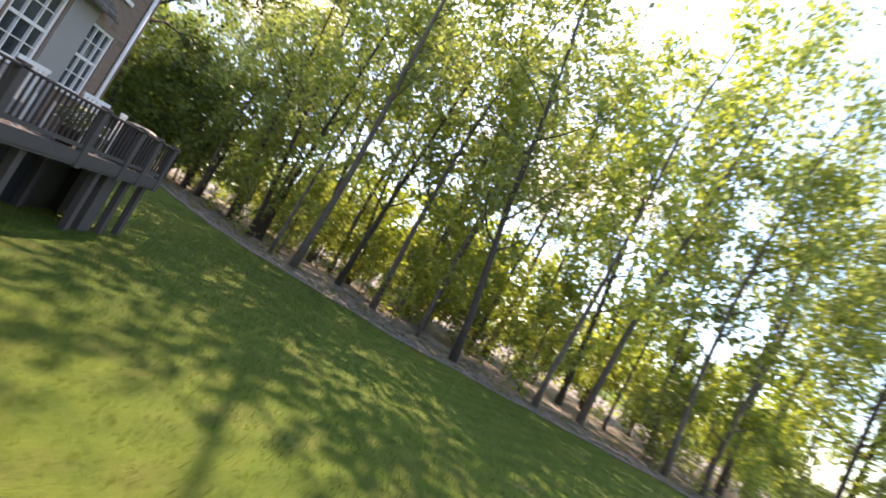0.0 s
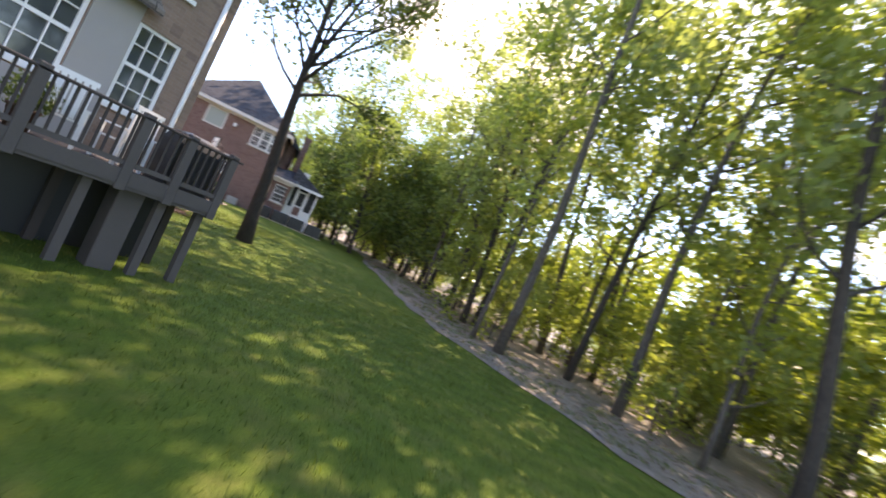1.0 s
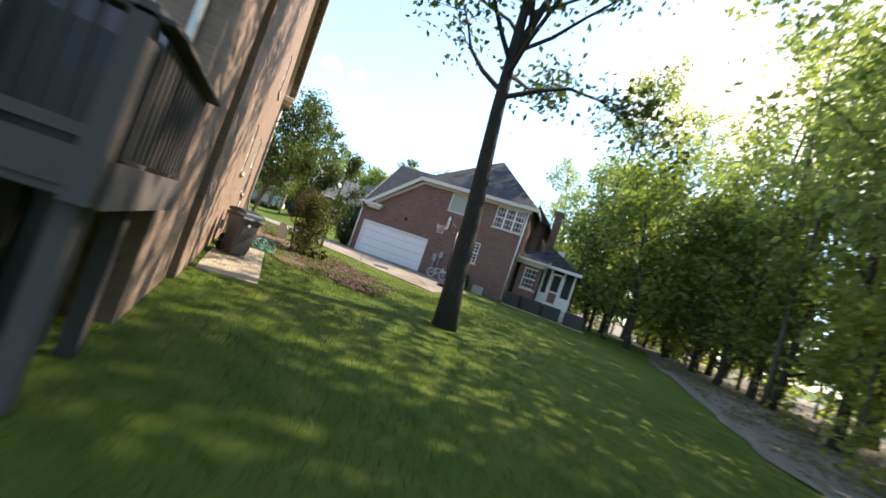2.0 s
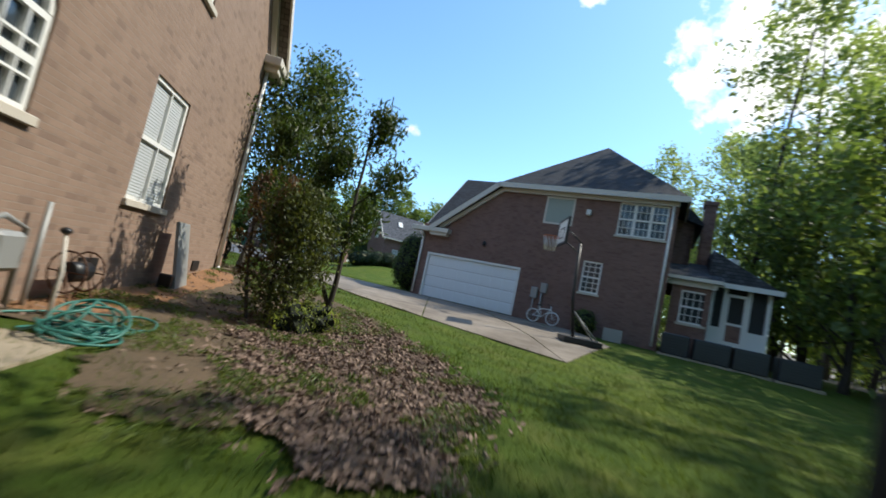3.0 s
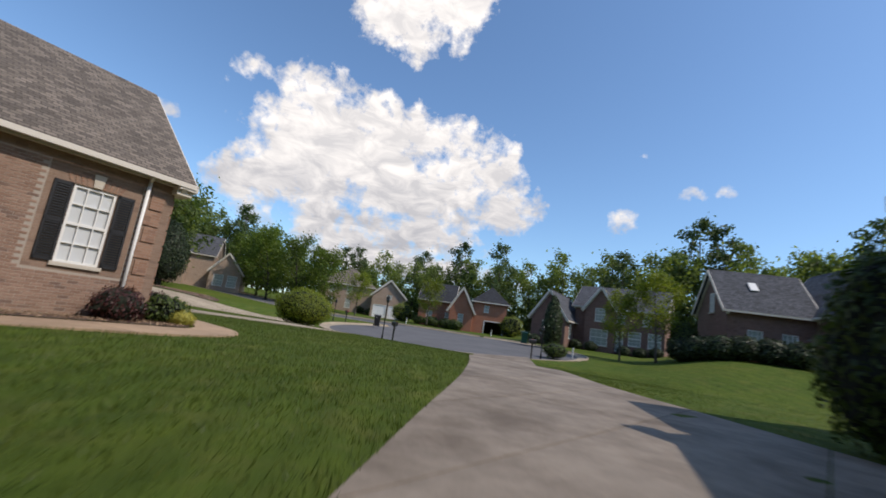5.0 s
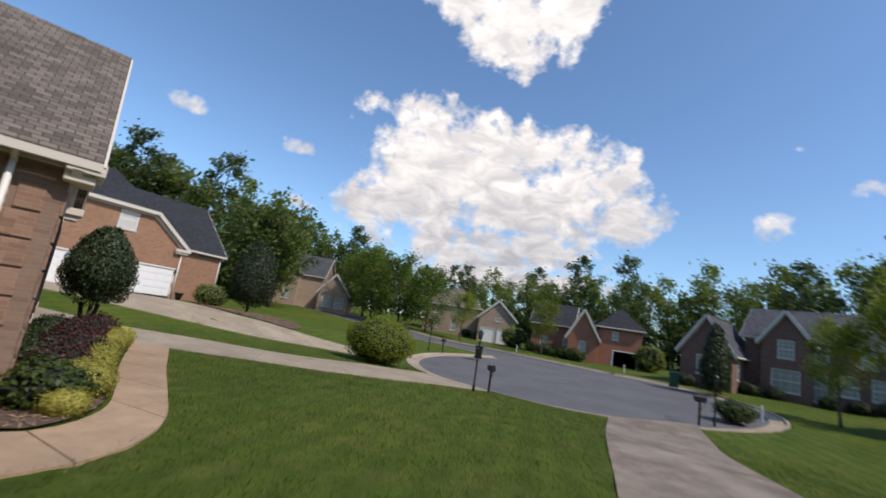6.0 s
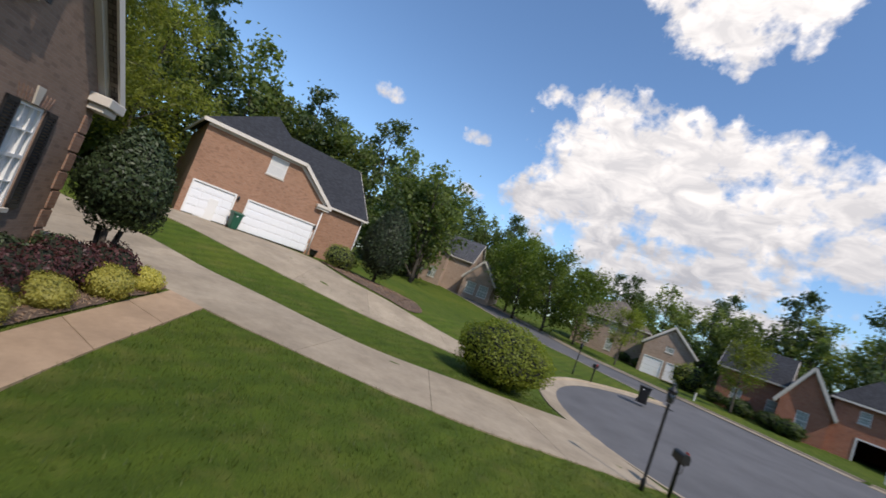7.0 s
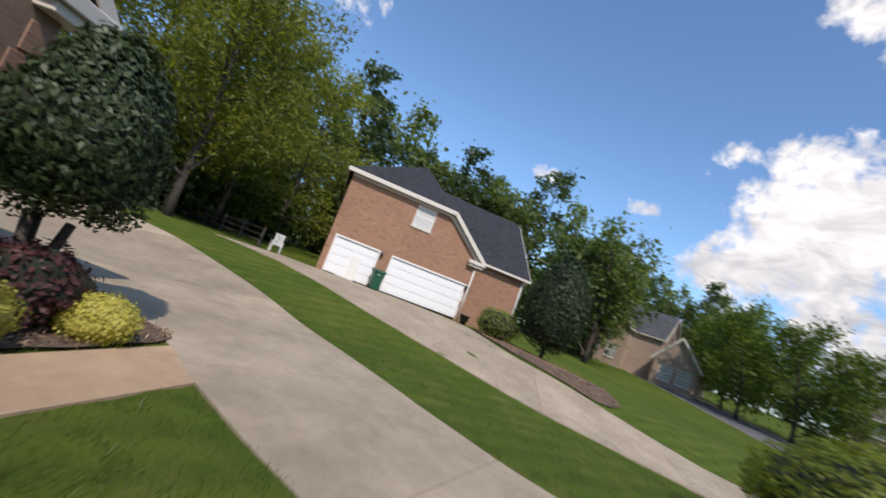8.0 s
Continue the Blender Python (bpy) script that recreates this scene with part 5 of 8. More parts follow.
# bright brick house with the open garage
far_house("bright red brick house with an open garage and grey roof", -22.0, 63.0, 22, M_BRICK_G, M_SHINGLE_D,
          [(-1.2, 3.6, -2.5, 6, 4.5, 7.0, "h", {"S": [(3.1, -0.28, 2.6, 2.0), (1.9, 3.0, 0.7, 1.0)]}),
           (-4.6, -1.2, -3.2, 5, 3.2, 6.2, "y", {"S": [(1.7, 0.8, 0.8, 1.5)]}),
           (-9.8, -4.6, 1.2, 8, 4.2, 6.9, "x", {"S": [(1.5, 0.8, 0.9, 1.5), (4.4, 0.8, 0.9, 1.5)]})])
# tan brick house with white garage doors
far_house("tan brick house with a white garage door and brown-grey roof", -40.7, 65.2, 36, M_BRICK_J, M_SHINGLE_A,
          [(-3.0, 2.6, -2.0, 6, 4.0, 6.6, "y", {"S": [(1.5, 0.0, 2.1, 2.1), (4.0, 0.0, 1.9, 2.1), (2.9, 3.3, 0.9, 1.1)]}),
           (-12.2, -3.0, 1.0, 9, 5.0, 8.2, "h", {"S": [(2.0, 0.9, 0.9, 1.6), (5.0, 0.9, 0.9, 1.6), (2.0, 3.3, 0.9, 1.4), (5.0, 3.3, 0.9, 1.4)]})])
# dark brick house across the circle
far_house("dark brick house with grey roof, front gables and white windows", -3.9, 55.0, -3, M_BRICK_B, M_SHINGLE_G,
          [(-6.9, -3.0, -3.4, 4, 3.2, 6.0, "y", {"S": [(1.9, 0.9, 1.3, 1.6)], "E": [(2.0, 0.8, 1.1, 1.6)]}),
           (-3.0, 6.6, 0.6, 8.6, 5.0, 7.7, "x", {"S": [(4.75, 0.15, 1.0, 2.2), (6.4, 0.9, 1.3, 1.6), (4.9, 3.2, 0.9, 1.3), (8.4, 0.9, 1.3, 1.6), (7.6, 3.2, 0.9, 1.3)]}),
           (-1.7, 1.6, -0.1, 4.0, 4.9, 7.2, "y", {"S": [(1.65, 3.2, 1.1, 1.5), (1.65, 0.5, 1.9, 1.8)]})], z=0.85)
# shaded brick house at the street's end, its gable end to the circle
K = far_house("shaded brick house with steep grey roof and a skylight", 6.9, 40.0, 16.5, M_BRICK_B, M_SHINGLE_G,
              [(0.0, 5.6, 0.0, 5.6, 3.9, 6.9, "x", {"S": [(1.6, 0.7, 1.0, 1.6), (3.8, 0.7, 1.0, 1.6)]}),
               (5.6, 13.0, -2.0, 7.0, 4.0, 8.0, "y", {"S": [(2.0, 0.7, 1.1, 1.7), (5.2, 0.7, 1.1, 1.7)]})])
window(K, frame_of((0.0, 5.6), (0.0, 0.0)) @ Matrix.Translation((0, -0.10, 0)), 3.0, 3.5, 0.75, 1.5, 2, 4, M_BLIND, casing=M_WHITE)
sk = part("skylight", boxes((-0.28, 0.28, -0.45, 0.45, 0.0, 0.09), bevel=0.015), M_WHITE, K, "pale skylight in the roof")
sk.matrix_basis = pose(2.3, 1.5, 3.9 + 1.5 * 3.0 / 2.8 + 0.12, 47, 0, 0)
# big house far down the street
far_house("large brick house with white-trimmed gables far down the street", -70.0, 43.5, 48, M_BRICK_J, M_SHINGLE_G,
          [(-9.0, 6.0, 0.0, 9, 5.6, 9.2, "x", {"S": [(1.6, 0.9, 0.9, 1.7), (4.2, 0.9, 0.9, 1.7), (1.6, 3.6, 0.9, 1.5)]}),
           (-3.0, 2.2, -1.4, 4, 5.8, 8.8, "y", {"S": [(1.4, 0.9, 1.2, 1.8), (3.6, 0.9, 1.2, 1.8), (2.6, 3.8, 1.2, 1.6)]}),
           (6.0, 11.0, -1.8, 7, 3.2, 6.2, "y", {"S": [(1.5, 0.5, 1.5, 1.9), (3.6, 0.5, 1.5, 1.9)]})])

# ------------------------------------------------------------------ plants
def leaf_cloud(rng, centers, sizes, n, size, flat=0.0, aspect=0.55):
    """Leaf quads round clump centres. Returns vertices and faces."""
    k = rng.randint(0, len(centers), n)
    c = centers[k] + rng.normal(0, 1, (n, 3)) * sizes[k][:, None] * 0.5
    return leaf_quads(rng, c, size, aspect)


def leaf_quads(rng, c, size, aspect=0.55, normal=None):
    n = len(c)
    if normal is None:
        d = rng.normal(0, 1, (n, 3))
    else:
        d = np.cross(normal + rng.normal(0, 0.5, (n, 3)), rng.normal(0, 1, (n, 3)))
    d /= np.linalg.norm(d, axis=1)[:, None] + 1e-9
    q = rng.normal(0, 1, (n, 3)) if normal is None else normal + rng.normal(0, 0.35, (n, 3))
    q -= (q * d).sum(1)[:, None] * d
    q /= np.linalg.norm(q, axis=1)[:, None] + 1e-9
    w = np.cross(d, q)
    s = size * rng.uniform(0.6, 1.4, n)[:, None]
    tip = q * s * 0.12
    v = np.stack([c - d * s * 0.5, c + w * s * aspect * 0.5 + tip, c + d * s * 0.5, c - w * s * aspect * 0.5 + tip], 1).reshape(-1, 3)
    f = np.arange(n * 4).reshape(n, 4)
    return v, f


def limb_line(rng, p, d, length, steps, wander, lift):
    pts = [np.array(p, float)]
    d = np.array(d, float)
    for s in range(steps):
        d = d + rng.normal(0, wander, 3) + np.array([0, 0, lift])
        d /= np.linalg.norm(d)
        pts.append(pts[-1] + d * length / steps)
    return pts


def grow(seed, height, base, spread, r0, leaves, leaf, bark, foliage, limbs=14, clump=0.9, lean=0.03, lift=0.08, tip=0.15, fork=None, sub=4, angle=0.8, bare=0.25, aspect=0.55, twigs=False):
    """Trunk and crown meshes of one tree: tapered trunk, limbs, twigs, and leaf clumps with gaps between them."""
    rng = np.random.RandomState(seed)
    bm = bmesh.new()
    trunk = limb_line(rng, (0, 0, -0.15), (rng.normal(0, lean), rng.normal(0, lean), 1), height * 0.93, 9, 0.035, 0.02)
    rad = [r0 * (1.25 if i == 0 else 1) * (1 - 0.93 * i / 9) + 0.012 for i in range(10)]
    tube(bm, trunk, rad, 10 if twigs else 6)
    stems = [trunk]
    if fork:
        i = int(fork * 9)
        d = np.array([0.42, -0.25, 1.0])
        stems.append(trunk[:i + 1] + limb_line(rng, trunk[i], d / np.linalg.norm(d), height * (0.9 - i / 9.7), 9 - i, 0.06, 0.05)[1:])
        tube(bm, stems[1][i:], [r * 0.8 for r in rad[i:]], 8)
    cen, siz = [], []
    for k in range(limbs):
        trunk = stems[k % len(stems)]
        f = base + (0.97 - base) * (k + rng.uniform(0, 1)) / limbs
        i = min(int(f * 9), 8)
        p = trunk[i] + (trunk[i + 1] - trunk[i]) * (f * 9 - i)
        a_ = k * 2.4 + rng.uniform(-0.5, 0.5)
        shape = math.sin(math.pi * min(1, max(0.12, (f - base) / (1 - base) * 0.8 + 0.2)))
        ln = spread * (0.35 + 0.75 * shape) * rng.uniform(0.75, 1.2)
        up = angle * rng.uniform(0.5, 1.3)
        d = np.array([math.cos(a_), math.sin(a_), up])
        line = limb_line(rng, p, d / np.linalg.norm(d), ln, 5, 0.16, lift)
        r = max(0.012, rad[i] * 0.45)
        tube(bm, line, [r * (1 - 0.85 * q / 5) for q in range(6)], 5 if twigs else 3, False)
        for q in range(2, 6):
            cen.append(line[q])
            siz.append(clump * rng.uniform(0.6, 1.1))
        for s in range(sub):
            q = rng.randint(2, 6)
            d2 = rng.normal(0, 1, 3) + (line[q] - line[q - 1]) * 2.0 / max(ln / 5, 0.1)
            d2 /= np.linalg.norm(d2)
            l2 = limb_line(rng, line[q], d2, ln * rng.uniform(0.25, 0.5), 3, 0.2, lift)
            if twigs:
                tube(bm, l2, [r * 0.35, r * 0.25, r * 0.15, r * 0.06], 4, False)
            for w in l2[1:]:
                cen.append(w)
                siz.append(clump * rng.uniform(0.5, 1.0))
    cen, siz = np.array(cen), np.array(siz)
    keep = rng.rand(len(cen)) > bare
    cen, siz = cen[keep], siz[keep]
    tm = bpy.data.meshes.new("trunk")
    bm.to_mesh(tm)
    bm.free()
    tm.materials.append(bark)
    v, f = leaf_cloud(rng, cen, siz, leaves, leaf, aspect=aspect)
    cm = raw_mesh("crown", v, f, foliage)
    return tm, cm


def plant(meshes, name, label, x, y, rz=0, s=1.0, z=None, group="", category="tree", tilt=(0, 0)):
    H = thing(name, label, category, group=group)
    H.matrix_basis = pose(x, y, (land_at(x, y) if z is None else z) - 0.05, tilt[0], tilt[1], rz) @ Matrix.Scale(s, 4)
    for nm, me in zip(("trunk", "crown"), meshes):
        o = new(nm, me)
        o.parent = H
    return H


FAR = collections.defaultdict(list)


def set_far(key, meshes, x, y, rz, s):
    """Keep a tree for a far stand that nobody could count."""
    FAR[key].append((meshes, pose(x, y, land_at(x, y) - 0.05, 0, 0, rz) @ Matrix.Scale(s, 4)))


def far_stand(key, name, label, category):
    """All trees kept under one key, as one mesh."""
    V, Lp, T, M, mats = [], [], [], [], []
    nv = 0
    for meshes, m in FAR[key]:
        R, t_ = np.array(m.to_3x3()), np.array(m.translation)
        for me in meshes:
            if me.materials[0] not in mats:
                mats.append(me.materials[0])
            v = np.empty(len(me.vertices) * 3)
            me.vertices.foreach_get("co", v)
            li = np.empty(len(me.loops), int)
            me.loops.foreach_get("vertex_index", li)
            tot = np.empty(len(me.polygons), int)
            me.polygons.foreach_get("loop_total", tot)
            V.append(v.reshape(-1, 3) @ R.T + t_)
            Lp.append(li + nv)
            T.append(tot)
            M.append(np.full(len(tot), mats.index(me.materials[0])))
            nv += len(me.vertices)
    V, Lp, T, M = np.concatenate(V), np.concatenate(Lp), np.concatenate(T), np.concatenate(M)
    me = bpy.data.meshes.new(name)
    me.vertices.add(len(V))
    me.vertices.foreach_set("co", V.ravel())
    me.loops.add(len(Lp))
    me.loops.foreach_set("vertex_index", Lp)
    me.polygons.add(len(T))
    me.polygons.foreach_set("loop_start", np.concatenate([[0], np.cumsum(T)[:-1]]))
    me.polygons.foreach_set("loop_total", T)
    me.polygons.foreach_set("material_index", M)
    me.update(calc_edges=True)
    for q in mats:
        me.materials.append(q)
    return tagged(new(name, me), label, category, kind="stuff")


rnd = random.Random(11)
WOOD_LINE = [(2.0, -62), (5.0, -52), (6.6, -44), (7.6, -36.5), (8.8, -29.5), (11.2, -24), (15.2, -18.5), (20.4, -12), (24.0, -6.0), (28.5, 0.5), (31.0, 7.0), (31.5, 15.0), (32.0, 24), (36, 34)]
WOOD_EDGE = [(x + 0.5, y + 4.2 * min(max((-y - 2) / 10, 0), 1)) for x, y in WOOD_LINE]
woods = [grow(101, 19, 0.30, 3.4, 0.13, 2300, 0.29, M_BARK_GREY, M_LEAF_WOOD, 18, 0.9, bare=0.33),
         grow(102, 22, 0.36, 3.2, 0.15, 2300, 0.30, M_BARK_GREY, M_LEAF_WOOD, 17, 0.9, bare=0.33),
         grow(103, 17, 0.22, 3.0, 0.09, 2200, 0.28, M_BARK_GREY, M_LEAF_YOUNG, 18, 0.85, bare=0.35),
         grow(104, 20, 0.22, 3.6, 0.15, 2400, 0.30, M_BARK, M_LEAF_WOOD, 20, 0.95, bare=0.33),
         grow(105, 14, 0.12, 2.6, 0.08, 2200, 0.27, M_BARK_GREY, M_LEAF_YOUNG, 20, 0.8, bare=0.3)]
under = [grow(111, 5.2, 0.06, 1.9, 0.035, 1300, 0.24, M_BARK, M_LEAF_YOUNG, 14, 0.6, lean=0.12),
         grow(112, 3.2, 0.04, 1.5, 0.025, 1100, 0.22, M_BARK, M_LEAF_WOOD, 12, 0.55, lean=0.15)]
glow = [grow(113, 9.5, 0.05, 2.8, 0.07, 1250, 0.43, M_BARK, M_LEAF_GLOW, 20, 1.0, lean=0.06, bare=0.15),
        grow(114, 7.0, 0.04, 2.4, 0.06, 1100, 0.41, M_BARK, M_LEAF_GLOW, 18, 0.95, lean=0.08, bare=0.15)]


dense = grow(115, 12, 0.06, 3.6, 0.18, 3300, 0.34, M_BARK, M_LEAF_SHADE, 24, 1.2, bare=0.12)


def edge_point(s):
    """A place along the edge of the woods, and the way into them."""
    d = [0]
    for a_, b_ in zip(WOOD_EDGE, WOOD_EDGE[1:]):
        d.append(d[-1] + math.dist(a_, b_))
    s = min(max(s, 0), d[-1] - 0.01)
    for k in range(len(d) - 1):
        if s <= d[k + 1]:
            f = (s - d[k]) / (d[k + 1] - d[k])
            a_, b_ = WOOD_EDGE[k], WOOD_EDGE[k + 1]
            t = Vector((b_[0] - a_[0], b_[1] - a_[1], 0)).normalized()
            return a_[0] + (b_[0] - a_[0]) * f, a_[1] + (b_[1] - a_[1]) * f, (t.y, -t.x)


def plant_woods():
    total = sum(math.dist(a_, b_) for a_, b_ in zip(WOOD_EDGE, WOOD_EDGE[1:]))
    s = 0.0
    k = 0
    while s < total:
        x, y, n = edge_point(s)
        for row in range(3):
            dpt = 0.8 + row * 5.0 + rnd.uniform(-0.8, 2.6)
            px_, py_ = x + n[0] * dpt + rnd.uniform(-1.2, 1.2), y + n[1] * dpt + rnd.uniform(-1.2, 1.2)
            m = woods[(k * 3 + row) % 5] if row else woods[(k * 2) % 5]
            plant(m, "tree", "tall slender woodland tree with sunlit spring leaves", px_, py_, rnd.uniform(0, 360), rnd.uniform(1.1, 1.48) * (1 - 0.17 * float(smooth((py_ + 15) / 6))), group="trees of the woods", tilt=(rnd.uniform(-3, 3), rnd.uniform(-3, 3)))
            k += 1
        for q in range(3):
            dpt = rnd.uniform(1.0, 13)
            plant(under[q % 2], "shrub", "leafy undergrowth at the edge of the woods", x + n[0] * dpt + rnd.uniform(-1, 1), y + n[1] * dpt + rnd.uniform(-1, 1), rnd.uniform(0, 360), rnd.uniform(0.8, 1.5), group="undergrowth", category="shrub")
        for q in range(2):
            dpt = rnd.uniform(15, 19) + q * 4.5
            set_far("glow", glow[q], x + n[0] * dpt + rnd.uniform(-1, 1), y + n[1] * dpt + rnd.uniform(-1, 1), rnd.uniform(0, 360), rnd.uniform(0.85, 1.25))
        s += 3.6


plant_woods()
# the first two are added to throw shade on the lawn by the deck
for x, y in ((17.8, -15.3), (20.2, -12.8), (24.5, 7.5), (27.5, 6.0)):
    plant(woods[3], "tree", "tall slender woodland tree with sunlit spring leaves", x, y, x * 37, 1.2, group="trees of the woods")
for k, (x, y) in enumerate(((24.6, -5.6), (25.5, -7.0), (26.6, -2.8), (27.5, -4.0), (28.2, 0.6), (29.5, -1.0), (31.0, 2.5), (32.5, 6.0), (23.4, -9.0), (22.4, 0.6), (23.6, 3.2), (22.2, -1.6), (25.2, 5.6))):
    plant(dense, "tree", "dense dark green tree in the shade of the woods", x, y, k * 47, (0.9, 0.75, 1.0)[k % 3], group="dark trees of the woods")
# the yard tree with its fork
yard = grow(140, 13.5, 0.46, 4.8, 0.26, 10000, 0.19, M_BARK_BLACK, M_LEAF_DARK, 24, 0.85, lean=0.0, lift=0.05, angle=0.75, bare=0.12, fork=0.56, twigs=True)
plant(yard, "tree", "dark-trunked yard tree with a thin spreading crown on the lawn", 5.62, -11.05, 0, 1.0, tilt=(0, -7.5))
# trees behind the street houses and all round
back = [grow(150, 16, 0.1, 4.2, 0.22, 1600, 0.55, M_BARK, M_LEAF_FAR, 20, 1.2, bare=0.25),
        grow(151, 14, 0.06, 4.6, 0.22, 1600, 0.55, M_BARK, M_LEAF_FAR, 20, 1.3, bare=0.22),
        grow(152, 19, 0.16, 3.4, 0.22, 2100, 0.52, M_BARK, M_LEAF_PINE, 22, 1.0, bare=0.2, lift=0.0),
        grow(153, 12, 0.08, 4.8, 0.2, 2400, 0.48, M_BARK, M_LEAF_DARK, 22, 1.2, bare=0.08)]

low = grow(154, 4.2, 0.02, 2.8, 0.05, 520, 0.66, M_BARK, M_LEAF_DARK, 9, 1.3, bare=0.0, lean=0.1)


def belt(x0, y0, x1, y1, n, depth, kinds, s0=0.8, s1=1.15):
    for k in range(n):
        f = (k + rnd.uniform(0.2, 0.8)) / n
        for row in range(2):
            x, y = x0 + (x1 - x0) * f + rnd.uniform(-1.5, 1.5), y0 + (y1 - y0) * f + rnd.uniform(0, depth) + row * depth
            if row:
                set_far("wood", back[kinds[(k + row) % len(kinds)]], x, y, rnd.uniform(0, 360), rnd.uniform(s0, s1))
            else:
                plant(back[kinds[(k + row) % len(kinds)]], "tree", "leafy green tree behind the houses", x, y, rnd.uniform(0, 360), rnd.uniform(s0, s1), group="trees behind the houses")
        set_far("brush", low, x0 + (x1 - x0) * f + rnd.uniform(-2, 2), y0 + (y1 - y0) * f + rnd.uniform(0, depth), rnd.uniform(0, 360), rnd.uniform(0.9, 1.3))


belt(-62, 84, -16, 80, 14, 6, [0, 1, 0, 2], 0.72, 1.05)
belt(-16, 79, 48, 72, 18, 6, [0, 1, 0, 2], 0.85, 1.2)
belt(-150, 78, -64, 84, 22, 6, [0, 1, 2], 0.65, 0.9)
belt(20, 64, 75, 46, 12, 7, [0, 1, 0], 0.9, 1.15)
belt(-64, -26, -57, 4, 9, 5, [2, 0, 2, 1], 0.95, 1.2)
belt(-61, 6, -56, 22, 9, 3, [2, 0, 1], 0.8, 0.98)
belt(-108, 56, -88, 72, 7, 5, [0, 1, 2], 1.0, 1.2)
belt(-90, 42, -58, 30, 11, 4, [0, 3, 1], 0.95, 1.15)
belt(-130, 26, -74, 36, 12, 6, [0, 2, 1], 0.62, 0.8)
for k in range(16):
    plant(under[k % 2], "shrub", "dark shaded undergrowth below the boundary trees", -36 - k * 1.15 + rnd.uniform(-1, 1), -14 + 0.9 * k + rnd.uniform(-1.5, 1.5), rnd.uniform(0, 360), rnd.uniform(0.9, 1.4), group="boundary undergrowth", category="shrub")
for k in range(12):
    plant(back[3], "tree", "dense dark evergreen closing the boundary", -58 + 2.4 * k + rnd.uniform(-1, 1), -4 - 1.7 * k + rnd.uniform(-1.5, 1.5), rnd.uniform(0, 360), rnd.uniform(0.55, 0.75), group="boundary evergreens")
belt(-58, -30, -20, -42, 9, 6, [0, 1, 0, 1], 0.8, 1.1)
round_ = grow(156, 12, 0.06, 4.6, 0.2, 5600, 0.40, M_BARK, M_LEAF_MID, 26, 1.4, bare=0.0)
for x, y, s in ((-50, 52.5, 0.85), (-55, 51, 0.9), (-60, 53, 0.85), (-46, 54.5, 0.75), (-65, 53.5, 0.8)):
    plant(round_, "tree", "large dark green rounded tree beside the street", x, y, x * 7, s, group="street trees")
for k in range(10):
    plant(low, "shrub", "dark shaded bush below the boundary trees", -42.5 - 1.2 * k + rnd.uniform(-0.8, 0.8), -1.0 + 0.7 * k + rnd.uniform(-1.2, 1.2), k * 51, rnd.uniform(0.6, 0.85), group="boundary bushes", category="shrub")
feather = grow(155, 15, 0.14, 4.4, 0.2, 8500, 0.34, M_BARK, M_LEAF_OLIVE, 24, 1.3, bare=0.05, lift=-0.06, aspect=0.3)
for k in range(14):
    plant(low, "shrub", "dark shaded bush below the boundary trees", -34.5 - 1.0 * k + rnd.uniform(-0.8, 0.8), -6.0 + 0.75 * k + rnd.uniform(-1.2, 1.2), k * 71, rnd.uniform(0.6, 0.9), group="boundary bushes", category="shrub")
for x, y in ((-33.5, 3.0), (-37.0, -3.5), (-31, -7), (-43, -2), (-36.5, 1.0), (-40.0, 2.0), (-34.0, -5.0), (-45.5, 4.0)):
    plant(feather, "tree", "feathery yellow-green tree by the boundary", x, y, x * 13, 1.0, group="boundary trees")
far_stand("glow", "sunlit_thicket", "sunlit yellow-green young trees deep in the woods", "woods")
far_stand("wood", "far_woods", "green trees closing the view behind the houses", "woods")
far_stand("brush", "brushwood", "dark undergrowth below the far trees", "undergrowth")

# ------------------------------------------------------------------ beds and bare ground
def inside(pts, x, y):
    r = False
    for (x0, y0), (x1, y1) in zip(pts, pts[1:] + pts[:1]):
        if (y0 > y) != (y1 > y) and x < (x1 - x0) * (y - y0) / (y1 - y0) + x0:
            r = not r
    return r


def patch(name, label, category, pts, material, lift, wobble=0.12, seed=1, step=1.0):
    """A thin sheet that follows the land, with an uneven edge."""
    rng = random.Random(seed)
    line = smooth_line(pts + [pts[0]], 7)[:-1]
    line = [(x + rng.uniform(-wobble, wobble), y + rng.uniform(-wobble, wobble)) for x, y in line]
    bm = bmesh.new()
    vs = [bm.verts.new((x, y, 0)) for x, y in line]
    es = [bm.edges.new((a_, b_)) for a_, b_ in zip(vs, vs[1:] + vs[:1])]
    bmesh.ops.triangle_fill(bm, use_beauty=True, edges=es)
    y0, y1 = min(p[1] for p in line), max(p[1] for p in line)
    y = math.ceil(y0)
    while y < y1:
        bmesh.ops.bisect_plane(bm, geom=bm.verts[:] + bm.edges[:] + bm.faces[:], plane_co=(0, y, 0), plane_no=(0, 1, 0))
        y += step
    for v in bm.verts:
        v.co.z = land_at(v.co.x, v.co.y) + lift
    ob = part(name, bm, material)
    return tagged(ob, label, category, kind="structure"), line


